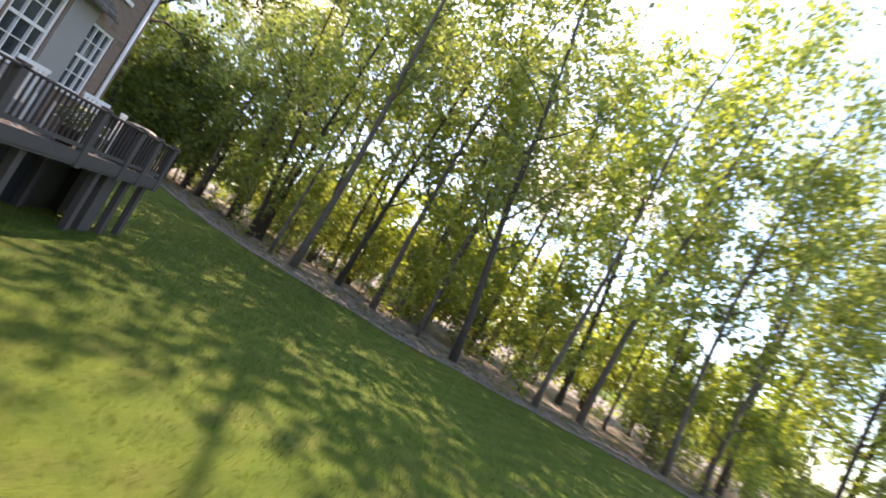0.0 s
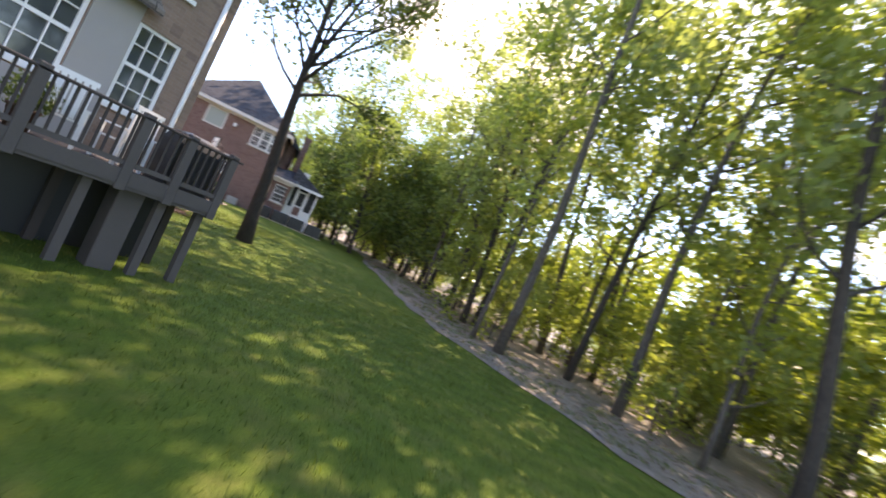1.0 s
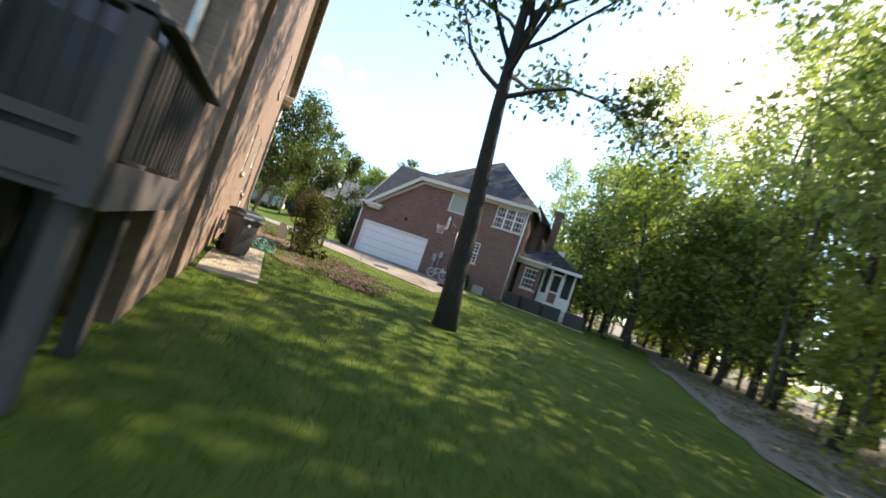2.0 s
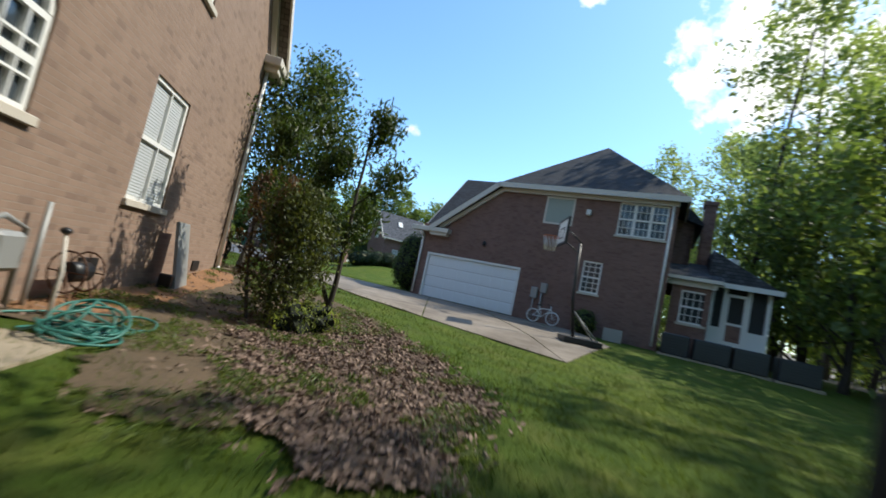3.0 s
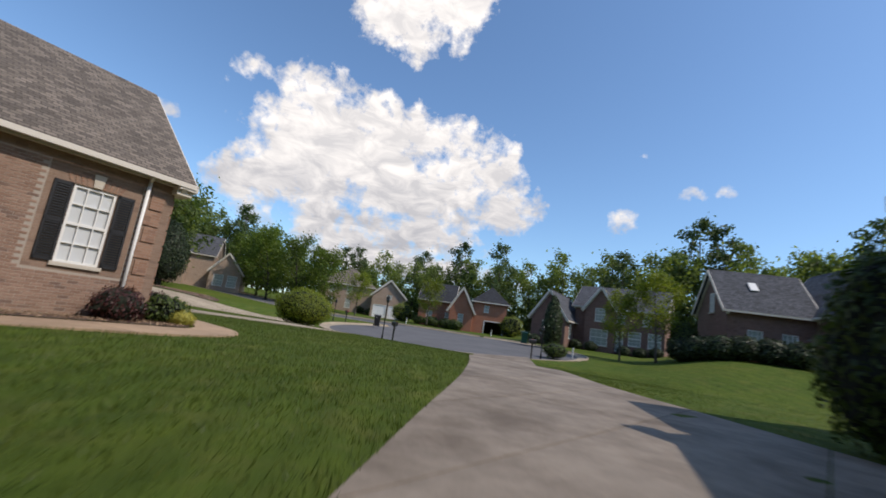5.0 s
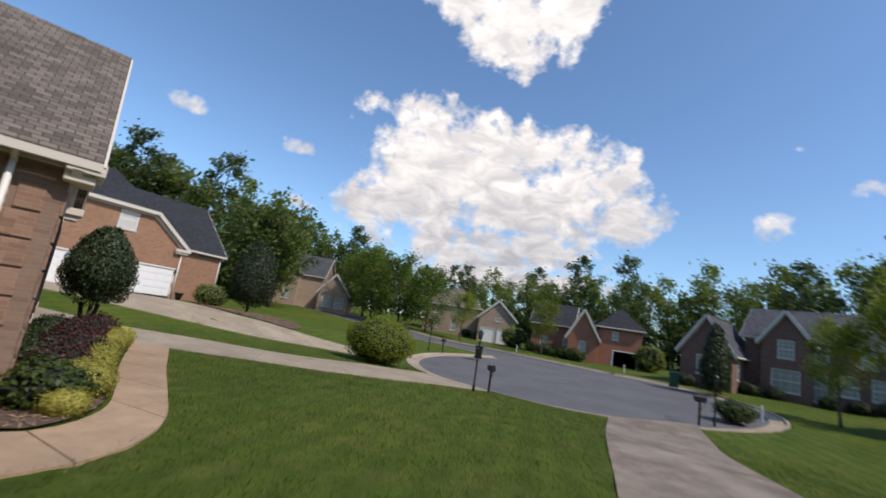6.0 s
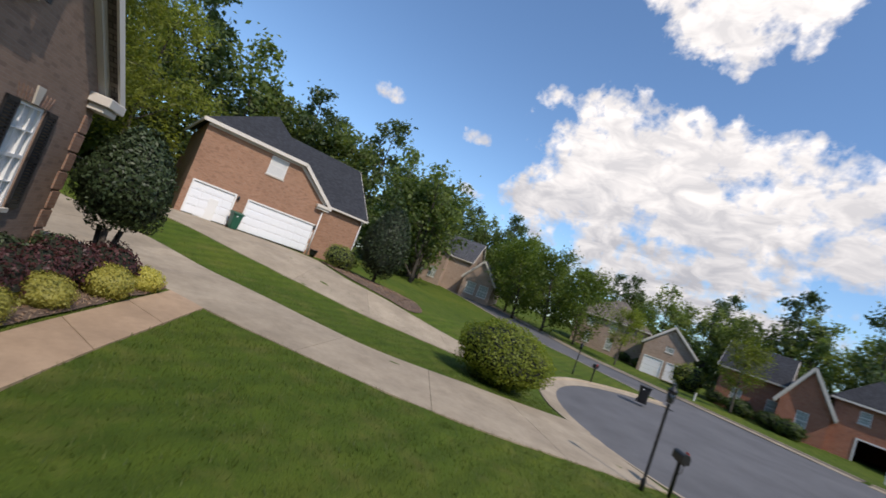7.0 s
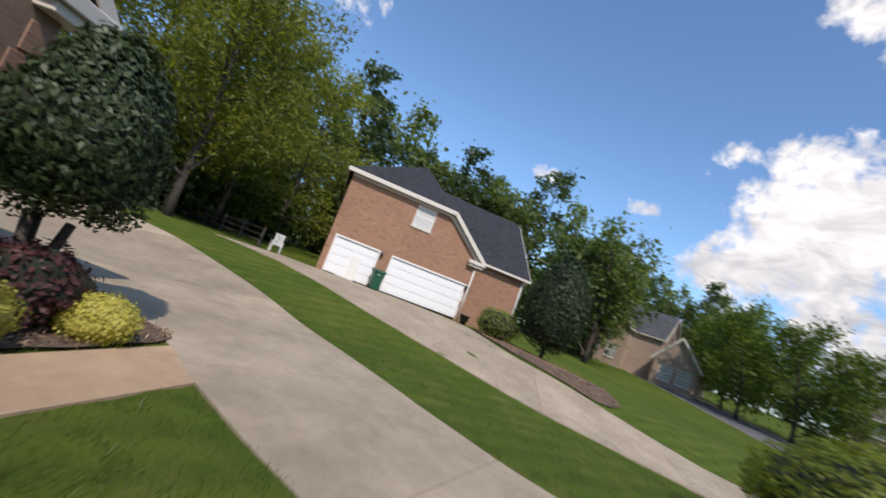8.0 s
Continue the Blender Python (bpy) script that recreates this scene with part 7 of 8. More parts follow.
# ------------------------------------------------------------------ bins, hose and wall clutter at the side
def wheelie_bin(name, label, x, y, rz, body, lid, s=1.0, group=""):
    B = thing(name, label, "bin", x, y, land_at(x, y) + 0.03, rz, group=group)
    bm = bmesh.new()
    rows = []
    for w, d, z in ((0.23, 0.25, 0.04), (0.25, 0.28, 0.2), (0.30, 0.35, 0.92), (0.325, 0.375, 0.93), (0.325, 0.375, 0.98)):
        ring = []
        for k in range(16):
            a_ = k * math.tau / 16
            cx, sy = math.cos(a_), math.sin(a_)
            ring.append(bm.verts.new((w * s * math.copysign(abs(cx) ** 0.4, cx), d * s * math.copysign(abs(sy) ** 0.4, sy), z * s)))
        rows.append(ring)
    for r0, r1 in zip(rows, rows[1:]):
        for k in range(16):
            bm.faces.new((r0[k], r0[(k + 1) % 16], r1[(k + 1) % 16], r1[k]))
    bm.faces.new(rows[0][::-1])
    bm.faces.new(rows[-1])
    part("body", bm, body, B)
    bm = bmesh.new()
    prism(bm, [(-0.33 * s, -0.40 * s, 0.985 * s), (-0.33 * s, 0.36 * s, 0.985 * s), (-0.33 * s, 0.34 * s, 1.06 * s), (-0.33 * s, 0.0, 1.10 * s), (-0.33 * s, -0.38 * s, 1.03 * s)], (0.66 * s, 0, 0))
    part("lid", bm, lid, B)
    part("handle", tube(bmesh.new(), [(-0.24 * s, 0.42 * s, 0.98 * s), (0.24 * s, 0.42 * s, 0.98 * s)], [0.018, 0.018], 8), lid, B)
    for sx in (-1, 1):
        bm = lathe(bmesh.new(), [(0.05, -0.03), (0.12, -0.03), (0.13, 0), (0.12, 0.03), (0.05, 0.03)], 14)
        bmesh.ops.transform(bm, matrix=pose(sx * 0.27 * s, 0.24 * s, 0.12, 0, 90, 0), verts=bm.verts)
        part("wheel", bm, M_BLACK, B)
    part("sticker", boxes((-0.12 * s, -0.04 * s, -0.352 * s, -0.345 * s, 0.80 * s, 0.86 * s)), M_WHITE, B, "small white label")
    return B


pad_side = slabs("bin_pad", "narrow concrete pad under the bins", [(0.12, -12.0), (0.12, -10.0), (0.12, -8.0)], [(1.2, -12.0), (1.2, -10.0), (1.2, -8.0)], 2, M_CONC_PALE, lift=0.03)
wheelie_bin("wheelie_bin", "grey wheeled refuse bin with black lid on a pad", 0.5, -8.9, 42, M_BIN, M_BINLID, 0.87, "side yard bins")
wheelie_bin("wheelie_bin", "grey wheeled refuse bin with black lid on a pad", 0.55, -9.95, 38, M_BIN, M_BINLID, 0.87, "side yard bins")
wheelie_bin("wheelie_bin", "dark green wheeled bin by the garage doors", -36.7, 13.5, 115, M_BINGREEN, M_BINGREEN, 1.1)
wheelie_bin("wheelie_bin", "black wheeled bin at the kerb", -22.4, 37.9, 40, M_BINLID, M_BINLID, 1.05)
wheelie_bin("wheelie_bin", "green wheeled bin at the kerb", -9.9, 46.4, 200, M_BINGREEN, M_BINGREEN, 1.1)


def hose():
    rng = random.Random(5)
    cu = bpy.data.curves.new("garden_hose", 'CURVE')
    cu.dimensions = '3D'
    cu.bevel_depth, cu.bevel_resolution = 0.012, 2
    pts = []

    def loop(x, y, r, tilt, turn, n):
        z = land_at(x, y) + 0.03
        for k in range(n):
            th = k * math.tau / 10 - 1.57
            u, v = r * math.cos(th), r * (math.sin(th) + 1)
            lie = v * math.cos(tilt) - r * math.cos(tilt)
            pts.append((x + u * math.cos(turn) - lie * math.sin(turn), y + u * math.sin(turn) + lie * math.cos(turn), z + v * math.sin(tilt) + rng.uniform(0, 0.03)))

    for k in range(13):
        loop(1.02 + rng.uniform(-0.2, 0.2), -7.8 + rng.uniform(-0.2, 0.2), rng.uniform(0.13, 0.28), rng.choice((0.05, 0.15, 0.4, 0.8)) * rng.uniform(0.6, 1.2), rng.uniform(0, 6.28), rng.choice((8, 10, 12)))
    loop(1.3, -7.3, 0.15, 0.3, 0.6, 11)
    tail = [(1.05, -7.0), (0.8, -7.0), (0.5, -7.2), (0.3, -7.5), (0.2, -7.7)]
    pts += [(a_, b_, land_at(a_, b_) + 0.05) for a_, b_ in tail] + [(0.12, -7.8, 0.0), (0.12, -7.8, 0.35)]
    sp = cu.splines.new('BEZIER')
    sp.bezier_points.add(len(pts) - 1)
    for b_, p in zip(sp.bezier_points, pts):
        b_.co = p
        b_.handle_left_type = b_.handle_right_type = 'AUTO'
    cu.materials.append(M_HOSE)
    ob = bpy.data.objects.new("garden_hose", cu)
    me = bpy.data.meshes.new_from_object(ob)
    bpy.data.objects.remove(ob)
    me.materials.clear()
    me.materials.append(M_HOSE)
    G = thing("garden_hose", "teal green garden hose in a loose heap", "hose", 0, 0, 0)
    o = new("hose_tube", me)
    o.parent = G
    part("coupling", lathe(bmesh.new(), [(0.013, 0.0), (0.021, 0.01), (0.021, 0.05), (0.015, 0.06), (0.0, 0.06)], 10, (0.12, -7.8, 0.33)), M_IRON, G, "metal hose coupling")


hose()


def wall_clutter():
    R = thing("hose_reel", "rusty iron hose reel and pipes against the wall", "hose reel", 0.16, -6.55, land_at(0.16, -6.55))
    R.scale = (0.72, 0.72, 0.9)
    for sx in (-0.25, 0.25):
        bm = bmesh.new()
        for k in range(14):
            a0, a1 = k * math.tau / 14, (k + 1) * math.tau / 14
            tube(bm, [(0.14 + 0.26 * math.cos(a0), sx, 0.42 + 0.26 * math.sin(a0)), (0.14 + 0.26 * math.cos(a1), sx, 0.42 + 0.26 * math.sin(a1))], [0.014, 0.014], 5)
        for k in range(4):
            a0 = k * math.tau / 4
            tube(bm, [(0.14, sx, 0.42), (0.14 + 0.26 * math.cos(a0), sx, 0.42 + 0.26 * math.sin(a0))], [0.01, 0.01], 5)
        part("reel_rim", bm, M_RUST, R)
    part("drum", tube(bmesh.new(), [(0.14, -0.25, 0.42), (0.14, 0.25, 0.42)], [0.13, 0.13], 12), M_IRON, R)
    for sy in (-0.3, 0.3):
        part("stand_leg", tube(tube(bmesh.new(), [(0.0, sy, -0.05), (0.14, sy, 0.42)], [0.016, 0.016], 6), [(0.32, sy, -0.05), (0.14, sy, 0.42)], [0.016, 0.016], 6), M_RUST, R)
    P = thing("standpipe", "pale upright garden pipe beside the reel", "pipe", 0.5, -7.3, land_at(0.5, -7.3))
    part("pipe", tube(bmesh.new(), [(0, 0, -0.1), (0.02, 0, 0.45), (-0.05, 0.02, 0.85)], [0.018, 0.018, 0.016], 8), M_CREAM, P)
    part("tap", lathe(bmesh.new(), [(0.02, 0), (0.05, 0.02), (0.05, 0.05), (0.02, 0.07)], 10, (-0.05, 0.02, 0.82)), M_IRON, P)
    B = thing("gas_meter", "gas meter with bent pipes on the brick wall", "meter", 0.05, -7.6, 0.0)
    part("pipe", tube(bmesh.new(), [(0.02, -0.35, -0.5), (0.08, -0.35, 0.45), (0.08, 0.0, 0.55), (0.08, 0.3, 0.45), (0.08, 0.3, -0.5)], [0.03] * 5, 8), M_METER, B)
    part("pipe", tube(bmesh.new(), [(0.1, 0.5, -0.5), (0.1, 0.5, 0.75)], [0.025, 0.025], 8), M_METER, B)
    part("meter", boxes((0.0, 0.22, -0.2, 0.15, 0.05, 0.42), bevel=0.04), M_METER, B)
    S = thing("grey_panel", "grey sheet standing against the brick wall", "panel", 0.1, -3.75, land_at(0.1, -3.75))
    bm = bmesh.new()
    prism(bm, [(0.30, -0.28, -0.03), (0.30, 0.28, -0.03), (0.10, 0.26, 1.15), (0.10, -0.26, 1.15)], (0.05, 0, 0.01))
    part("sheet", bm, M_METER, S)
    part("foot", boxes((0.1, 0.3, -0.42, -0.27, -0.03, 0.25), bevel=0.02), M_IRON, S)
    # pale utility cabinet close to the corner
    U = thing("utility_box", "pale sloping utility box on the soil by the wall", "utility box", 1.74, -2.25, land_at(1.74, -2.25), 8)
    U.scale = (0.5, 0.7, 1.08)
    bm = bmesh.new()
    prism(bm, [(-0.4, -0.16, -0.05), (0.24, -0.16, -0.05), (0.24, -0.16, 0.36), (-0.02, -0.16, 0.60), (-0.4, -0.16, 0.60)], (0, 0.32, 0))
    part("cabinet", bm, M_CREAM, U)
    part("plinth", boxes((-0.44, 0.3, -0.22, 0.22, -0.08, 0.03), bevel=0.01), M_CONC_PALE, U)
    K = thing("splash_block", "pale concrete splash block under the downspout", "splash block", 0.32, -0.42, land_at(0.3, -0.4), -10)
    bm = bmesh.new()
    prism(bm, [(-0.15, -0.13, 0.0), (0.45, -0.2, 0.0), (0.45, 0.2, 0.0), (-0.15, 0.13, 0.0)], (0, 0, 0.07))
    part("block", bm, M_CONC_PALE, K)
    for sy in (-1, 1):
        bm = bmesh.new()
        prism(bm, [(-0.15, sy * 0.13, 0.07), (0.45, sy * 0.2, 0.07), (0.45, sy * 0.16, 0.07), (-0.15, sy * 0.09, 0.07)], (0, 0, 0.035))
        part("lip", bm, M_CONC_PALE, K)


wall_clutter()


# ------------------------------------------------------------------ at the red-brown house
def basketball_hoop(x, y, rz):
    B = thing("basketball_hoop", "portable basketball hoop with white backboard and black base", "basketball hoop", x, y, land_at(x, y) + 0.03, rz)
    bm = bmesh.new()
    prism(bm, [(-0.4, -0.95, 0), (0.4, -0.95, 0), (0.4, 0.15, 0), (-0.4, 0.15, 0)], (0, 0, 0.14))
    part("base", bm, M_BLACK, B)
    part("pole", tube(bmesh.new(), [(0, -0.2, 0.1), (0, 0.0, 1.2), (0, 0.08, 2.9)], [0.05, 0.05, 0.045], 8), M_IRON, B)
    part("brace", tube(tube(bmesh.new(), [(-0.25, -0.85, 0.14), (0, -0.08, 0.9)], [0.02, 0.02], 6), [(0.25, -0.85, 0.14), (0, -0.08, 0.9)], [0.02, 0.02], 6), M_METER, B)
    part("arm", tube(tube(bmesh.new(), [(0.05, 0.05, 2.6), (0.1, 0.62, 2.95)], [0.022, 0.022], 6), [(-0.05, 0.05, 2.9), (-0.1, 0.62, 3.3)], [0.022, 0.022], 6), M_IRON, B)
    part("backboard", boxes((-0.56, 0.56, 0.62, 0.66, 2.75, 3.5), bevel=0.01), M_WHITE, B)
    part("backboard_frame", boxes((-0.58, -0.52, 0.61, 0.675, 2.73, 3.52), (0.52, 0.58, 0.61, 0.675, 2.73, 3.52), (-0.52, 0.52, 0.61, 0.675, 2.73, 2.79), (-0.52, 0.52, 0.61, 0.675, 3.46, 3.52)), M_IRON, B)
    part("target", boxes((-0.24, -0.2, 0.661, 0.668, 2.92, 3.25), (0.2, 0.24, 0.661, 0.668, 2.92, 3.25), (-0.2, 0.2, 0.661, 0.668, 3.21, 3.25), (-0.2, 0.2, 0.661, 0.668, 2.92, 2.96)), M_IRON, B)
    bm = bmesh.new()
    for k in range(18):
        a0, a1 = k * math.tau / 18, (k + 1) * math.tau / 18
        tube(bm, [(0.23 * math.cos(a0), 0.95 + 0.23 * math.sin(a0), 2.92), (0.23 * math.cos(a1), 0.95 + 0.23 * math.sin(a1), 2.92)], [0.01, 0.01], 5)
    part("rim", bm, M_ORANGE, B, "orange metal rim")
    bm = bmesh.new()
    for k in range(12):
        for s in (1, -1):
            a0, a1 = k * math.tau / 12, k * math.tau / 12 + s * 0.5
            tube(bm, [(0.23 * math.cos(a0), 0.95 + 0.23 * math.sin(a0), 2.91), (0.15 * math.cos(a1), 0.95 + 0.15 * math.sin(a1), 2.5)], [0.005, 0.005], 4)
    part("net", bm, M_WHITE, B, "white cord net")


basketball_hoop(9.75, -0.7, 75)


def bicycle(x, y, rz):
    B = thing("bicycle", "white child's bicycle leaning by the brick wall", "bicycle", x, y, land_at(x, y) + 0.04, rz)
    for cx in (-0.42, 0.42):
        bm = bmesh.new()
        for k in range(16):
            a0, a1 = k * math.tau / 16, (k + 1) * math.tau / 16
            tube(bm, [(cx + 0.27 * math.cos(a0), 0, 0.29 + 0.27 * math.sin(a0)), (cx + 0.27 * math.cos(a1), 0, 0.29 + 0.27 * math.sin(a1))], [0.025, 0.025], 6)
        for k in range(8):
            a0 = k * math.tau / 8
            tube(bm, [(cx, 0, 0.29), (cx + 0.26 * math.cos(a0), 0, 0.29 + 0.26 * math.sin(a0))], [0.004, 0.004], 4)
        part("wheel", bm, M_WHITE, B)
    bm = bmesh.new()
    for a_, b_ in (((-0.42, 0.29), (-0.15, 0.62)), ((-0.15, 0.62), (0.3, 0.66)), ((-0.42, 0.29), (-0.05, 0.28)), ((-0.05, 0.28), (-0.2, 0.74)), ((-0.05, 0.28), (0.3, 0.64)), ((0.28, 0.8), (0.42, 0.29))):
        tube(bm, [(a_[0], 0, a_[1]), (b_[0], 0, b_[1])], [0.02, 0.02], 6)
    part("frame", bm, M_WHITE, B)
    part("saddle", boxes((-0.32, -0.08, -0.07, 0.07, 0.74, 0.8), bevel=0.02), M_BLACK, B)
    part("handlebar", tube(bmesh.new(), [(0.2, -0.25, 0.86), (0.28, 0, 0.8), (0.2, 0.25, 0.86)], [0.014] * 3, 6), M_IRON, B)


bicycle(11.75, 5.0, -39.8)


def covered_unit(x, y, rz, w, d, h, label):
    U = thing("covered_unit", label, "air conditioner", x, y, land_at(x, y), rz, group="units by the porch")
    part("case", boxes((-w / 2, w / 2, -d / 2, d / 2, 0.06, h), bevel=0.04), M_BLACK, U)
    part("pad", boxes((-w / 2 - 0.08, w / 2 + 0.08, -d / 2 - 0.08, d / 2 + 0.08, -0.08, 0.06)), M_CONC_PALE, U)
    for k in range(6):
        part("grille_slat", boxes((-w / 2 + 0.06, w / 2 - 0.06, -d / 2 - 0.012, -d / 2, 0.14 + k * (h - 0.25) / 6, 0.18 + k * (h - 0.25) / 6)), M_IRON, U)


for k, (u, v, w) in enumerate(((13.0, -0.55, 0.95), (14.2, -0.4, 1.2), (15.4, -0.35, 1.1), (16.8, -0.3, 1.2))):
    covered_unit(6.70 + (u - 0.65) * 0.768 + v * 0.640, 10.28 - (u - 0.65) * 0.640 + v * 0.768, -39.8, w, 0.9, 0.85, "dark air conditioning unit beside the brick wall")
shrub(mound_mesh(71, 0.5, 0.55, 1100, 0.09, M_LEAF_DARK, 0.15), "shrub", "small round dark shrub at the wall", 13.1, 3.95, 0, 1.0)
C = thing("crate", "pale plastic crate by the wall", "crate", 14.0, 3.2, land_at(14.0, 3.2), -38)
part("crate_body", boxes((-0.35, 0.35, -0.25, -0.22, 0, 0.5), (-0.35, 0.35, 0.22, 0.25, 0, 0.5), (-0.35, -0.32, -0.22, 0.22, 0, 0.5), (0.32, 0.35, -0.22, 0.22, 0, 0.5), (-0.32, 0.32, -0.22, 0.22, 0, 0.04)), M_METER, C)


L = thing("leaning_board", "white round-cornered board leaning on the garage door", "board", -37.15, 11.6, land_at(-37.15, 11.6) + 0.03, 98)
part("board", boxes((-0.58, 0.58, -0.05, 0.0, 0.0, 1.45), bevel=0.02), M_WHITE, L)
F = thing("flower_pot", "black pot at the garage corner", "pot", -37.8, 19.2, land_at(-37.8, 19.2) + 0.03)
part("pot", lathe(bmesh.new(), [(0.16, 0), (0.26, 0.3), (0.3, 0.5), (0.33, 0.5), (0.33, 0.56), (0.27, 0.55)], 16), M_BLACK, F)
part("soil", lathe(bmesh.new(), [(0.0, 0.5), (0.27, 0.5)], 16), M_SOIL, F)


# ------------------------------------------------------------------ street furniture
def lamp_post(x, y, h=2.15, z=None):
    P = thing("lamp_post", "black garden lamp post with a lantern", "lamp post", x, y, land_at(x, y), group="lamp posts")
    part("post", lathe(bmesh.new(), [(0.06, -0.1), (0.06, 0.25), (0.038, 0.3), (0.034, h - 0.45), (0.05, h - 0.42), (0.03, h - 0.38)], 12), M_IRON, P)
    part("ladder_rest", tube(bmesh.new(), [(-0.14, 0, h - 0.52), (0.14, 0, h - 0.52)], [0.012, 0.012], 6), M_IRON, P)
    bm = bmesh.new()
    for k in range(6):
        a_ = k * math.tau / 6
        tube(bm, [(0.07 * math.cos(a_), 0.07 * math.sin(a_), h - 0.38), (0.12 * math.cos(a_), 0.12 * math.sin(a_), h - 0.1)], [0.01, 0.01], 4)
    lan = part("lantern", bm, M_IRON, P)
    part("glass", lathe(bmesh.new(), [(0.055, h - 0.37), (0.10, h - 0.11)], 6), M_GLASS, lan)
    part("cap", lathe(bmesh.new(), [(0.14, h - 0.1), (0.1, h - 0.03), (0.03, h + 0.05), (0.012, h + 0.11)], 8), M_IRON, lan)


def mailbox(x, y, rz):
    P = thing("mailbox", "black metal mailbox on a post", "mailbox", x, y, land_at(x, y), rz, group="mailboxes")
    part("post", lathe(bmesh.new(), [(0.05, -0.1), (0.05, 0.9), (0.06, 0.95)], 10), M_IRON, P)
    bm = bmesh.new()
    prism(bm, [(-0.10, -0.26, 0.98)] + [(0.10, -0.26, 0.98)] + [(0.10 * math.cos(a_), -0.26, 1.13 + 0.10 * math.sin(a_)) for a_ in [math.pi * k / 8 for k in range(9)]], (0, 0.52, 0))
    part("box", bm, M_BLACK, P)
    part("bracket", boxes((-0.03, 0.03, -0.24, 0.22, 0.93, 0.98)), M_IRON, P)
    part("flag", boxes((0.102, 0.112, -0.1, -0.07, 1.05, 1.25), (0.102, 0.112, -0.07, 0.05, 1.18, 1.25)), M_RED, P)
    part("scroll", tube(bmesh.new(), [(0, -0.05, 0.6), (0, -0.2, 0.75), (0, -0.22, 0.93)], [0.012] * 3, 6), M_IRON, P)


lamp_post(-11.8, 24.35, 2.6)
mailbox(-11.75, 25.4, 60)
mailbox(-4.95, 32.4, 120)
lamp_post(-4.5, 33.2)
lamp_post(-26.4, 36.0)
mailbox(-25.3, 36.6, 20)
for x, y in ((-3.4, 38.5), (-28.8, 53.2), (-16.0, 52.6)):
    P = thing("marker_post", "short white marker post in the grass", "post", x, y, land_at(x, y), group="marker posts")
    part("shaft", boxes((-0.05, 0.05, -0.05, 0.05, -0.1, 0.7), bevel=0.01), M_WHITE, P)
    part("cap", boxes((-0.065, 0.065, -0.065, 0.065, 0.7, 0.74), bevel=0.01), M_WHITE, P)

# ------------------------------------------------------------------ fence and gate behind the orange house
F = thing("fence", "low dark wooden fence along the boundary", "fence", kind="")
for k in range(14):
    x, y = -37.0 - k * 0.9, 6.4 - k * 1.6
    part("post", boxes((x - 0.06, x + 0.06, y - 0.06, y + 0.06, land_at(x, y) - 0.2, land_at(x, y) + 1.2)), M_DECKDARK, F)
    if k:
        x1, y1 = x + 0.9, y + 1.6
        for h in (0.35, 0.7, 1.05):
            trim_run(F, (x, y, land_at(x, y) + h), (x1, y1, land_at(x1, y1) + h), 0.03, 0.1, M_DECKDARK, "rail")

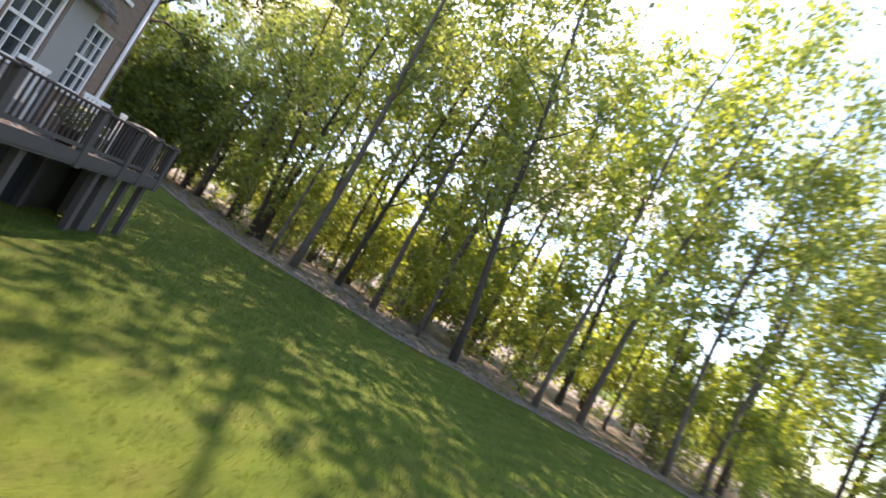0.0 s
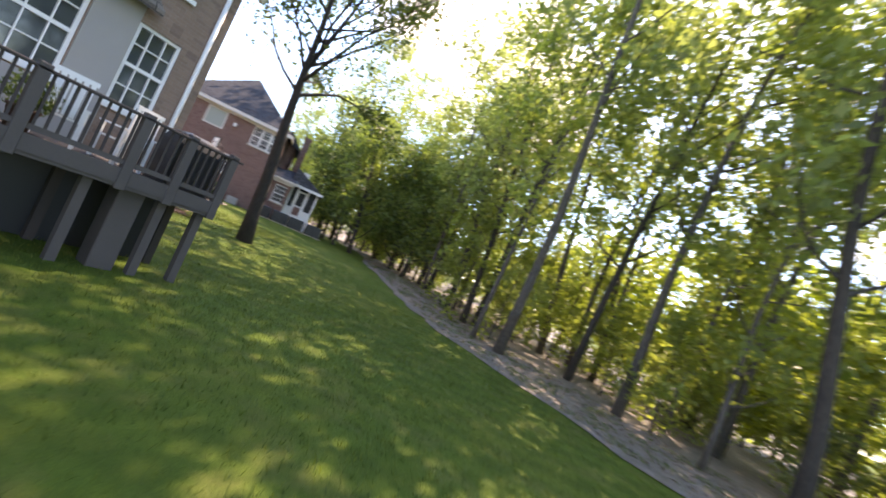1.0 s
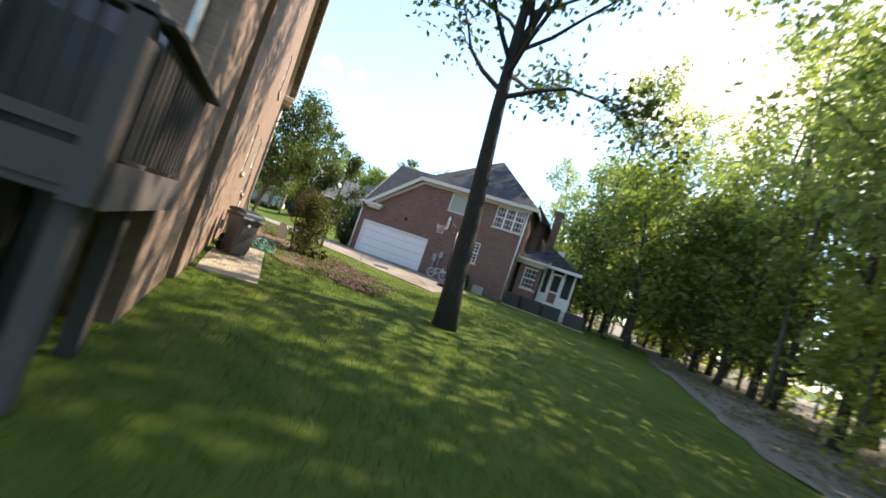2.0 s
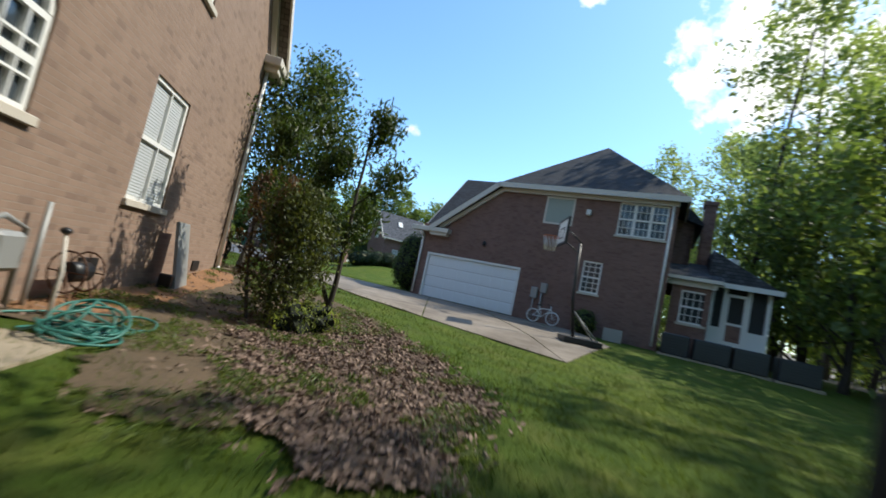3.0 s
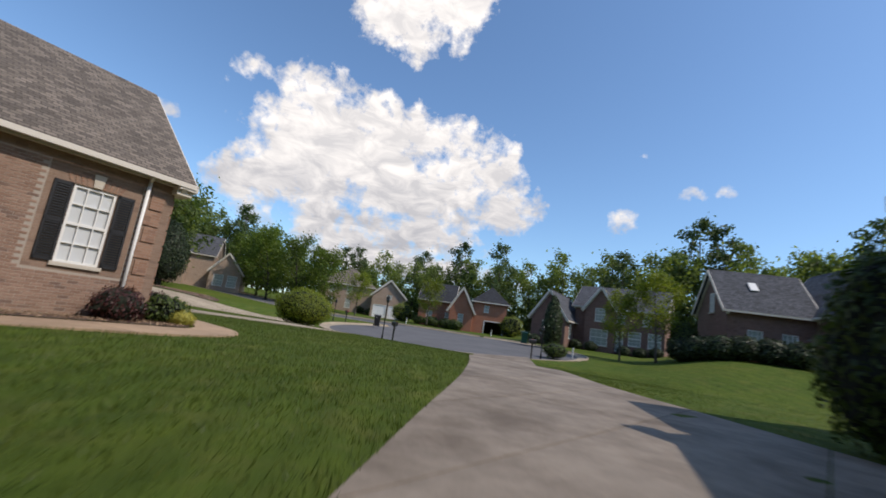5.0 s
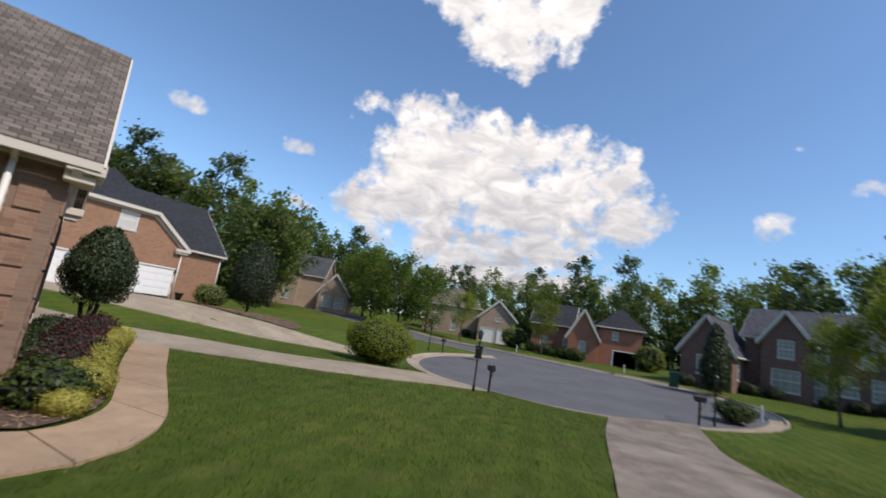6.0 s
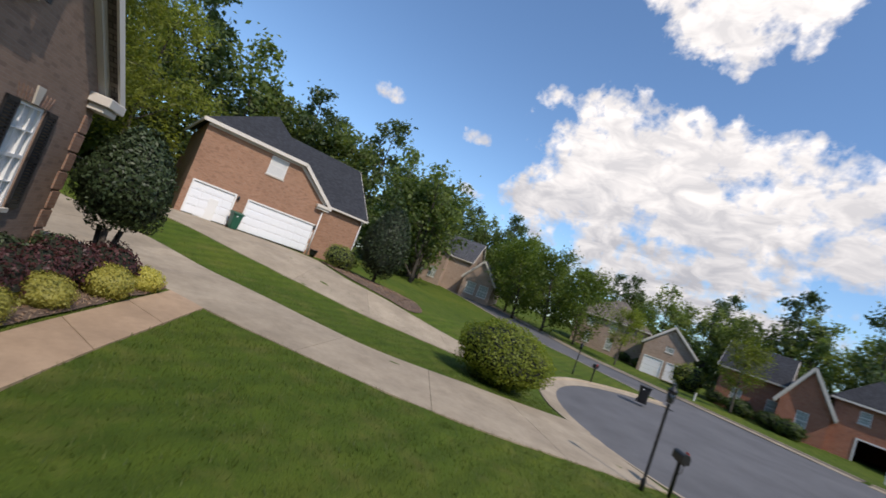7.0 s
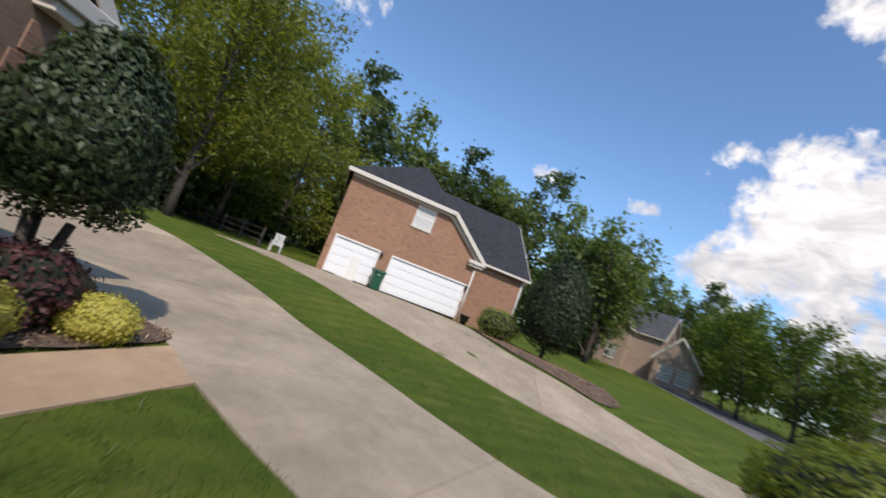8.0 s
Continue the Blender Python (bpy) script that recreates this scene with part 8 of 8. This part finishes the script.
# ------------------------------------------------------------------ grass blades near the way
def blades(name, label, regions, seed, h=0.085):
    rng = np.random.RandomState(seed)
    allc = []
    for x0, x1, y0, y1, n in regions:
        q = np.stack([rng.uniform(x0, x1, n), rng.uniform(y0, y1, n)], 1)
        # thinner towards the edge
        d = np.minimum(np.minimum(q[:, 0] - x0, x1 - q[:, 0]), np.minimum(q[:, 1] - y0, y1 - q[:, 1]))
        allc.append(q[rng.uniform(0, 4.0, n) < d])
    c = np.concatenate(allc)
    for poly in KEEP_OFF:
        p = np.array(poly)
        ins = np.zeros(len(c), bool)
        for (xa, ya), (xb, yb) in zip(p, np.roll(p, -1, 0)):
            cond = ((ya > c[:, 1]) != (yb > c[:, 1]))
            with np.errstate(divide="ignore", invalid="ignore"):
                ins ^= cond & (c[:, 0] < (xb - xa) * (c[:, 1] - ya) / (yb - ya + 1e-12) + xa)
        c = c[~ins]
    c = c[street_sd(c[:, 0], c[:, 1]) > 0.25]
    n = len(c)
    z = land(c[:, 0], c[:, 1])
    a_ = rng.uniform(0, math.tau, n)
    w = 0.006 * rng.uniform(0.7, 1.5, n)
    hh = h * rng.uniform(0.45, 1.25, n)
    b = rng.normal(0, 0.4, (n, 2)) * hh[:, None]
    base = np.stack([c[:, 0], c[:, 1], z - 0.01], 1)
    side = np.stack([np.cos(a_) * w, np.sin(a_) * w, np.zeros(n)], 1)
    tip = base + np.stack([b[:, 0], b[:, 1], hh], 1)
    v = np.stack([base - side, base + side, tip], 1).reshape(-1, 3)
    f = np.arange(3 * n).reshape(n, 3)
    return tagged(new(name, raw_mesh(name, v, f, M_BLADE)), label, "grass", kind="stuff")


def shrunk(pts, f):
    cx, cy = sum(p[0] for p in pts) / len(pts), sum(p[1] for p in pts) / len(pts)
    return [(cx + (x - cx) * f, cy + (y - cy) * f) for x, y in pts]


KEEP_OFF = [shrunk(bed_side, 0.88), bed_front,
            [(-7.4, 28.2), (-5.2, 22.6), (-2.5, 16.6), (-0.6, 11.9), (1.3, 6.6), (3.3, 1.4), (5.0, -1.3), (8.0, -3.9), (9.6, 7.75), (8.2, 9.2), (6.9, 10.7), (4.2, 13.9), (2.1, 16.4), (0.0, 20.8), (-2.4, 25.6), (-4.9, 31.6)],
            [(8.0, -3.95), (11.9, 0.2), (13.3, 4.6), (9.7, 7.65)],
            [(-12.0, 25.9), (-12.5, 21.8), (-13.6, 18.7), (-15.4, 15.9), (-17.2, 13.8), (-18.6, 12.4), (-19.1, 10.6), (-19.3, 7.0), (-19.3, -4.0), (-28.8, 4.0), (-28.0, 7.0), (-25.6, 11.2), (-23.4, 13.6), (-21.6, 15.3), (-19.6, 17.1), (-17.9, 19.1), (-16.9, 22.6), (-16.7, 26.5)],
            [(-6.9, 1.0), (-6.75, 4.0), (-6.5, 6.8), (-6.2, 8.7), (-6.6, 10.4), (-8.0, 11.45), (-10.2, 12.05), (-12.8, 12.65), (-14.9, 13.2), (-17.2, 13.8), (-18.2, 12.9), (-15.6, 12.25), (-12.8, 11.6), (-10.6, 11.2), (-8.9, 10.75), (-7.9, 9.9), (-8.0, 8.8), (-8.15, 7.0), (-8.3, 4.0), (-8.4, 1.0)]]
blades("grass_blades", "fine upright blades of mown lawn grass",
       [(-19, 5, 3, 31, 180000), (-4, 12, -12, 11, 70000), (-3, 13, -25, -4, 60000), (-29, -12, 8, 31, 42000), (-2, 22, 8, 42, 34000), (-18, 12, -36, -14, 80000)], 77)
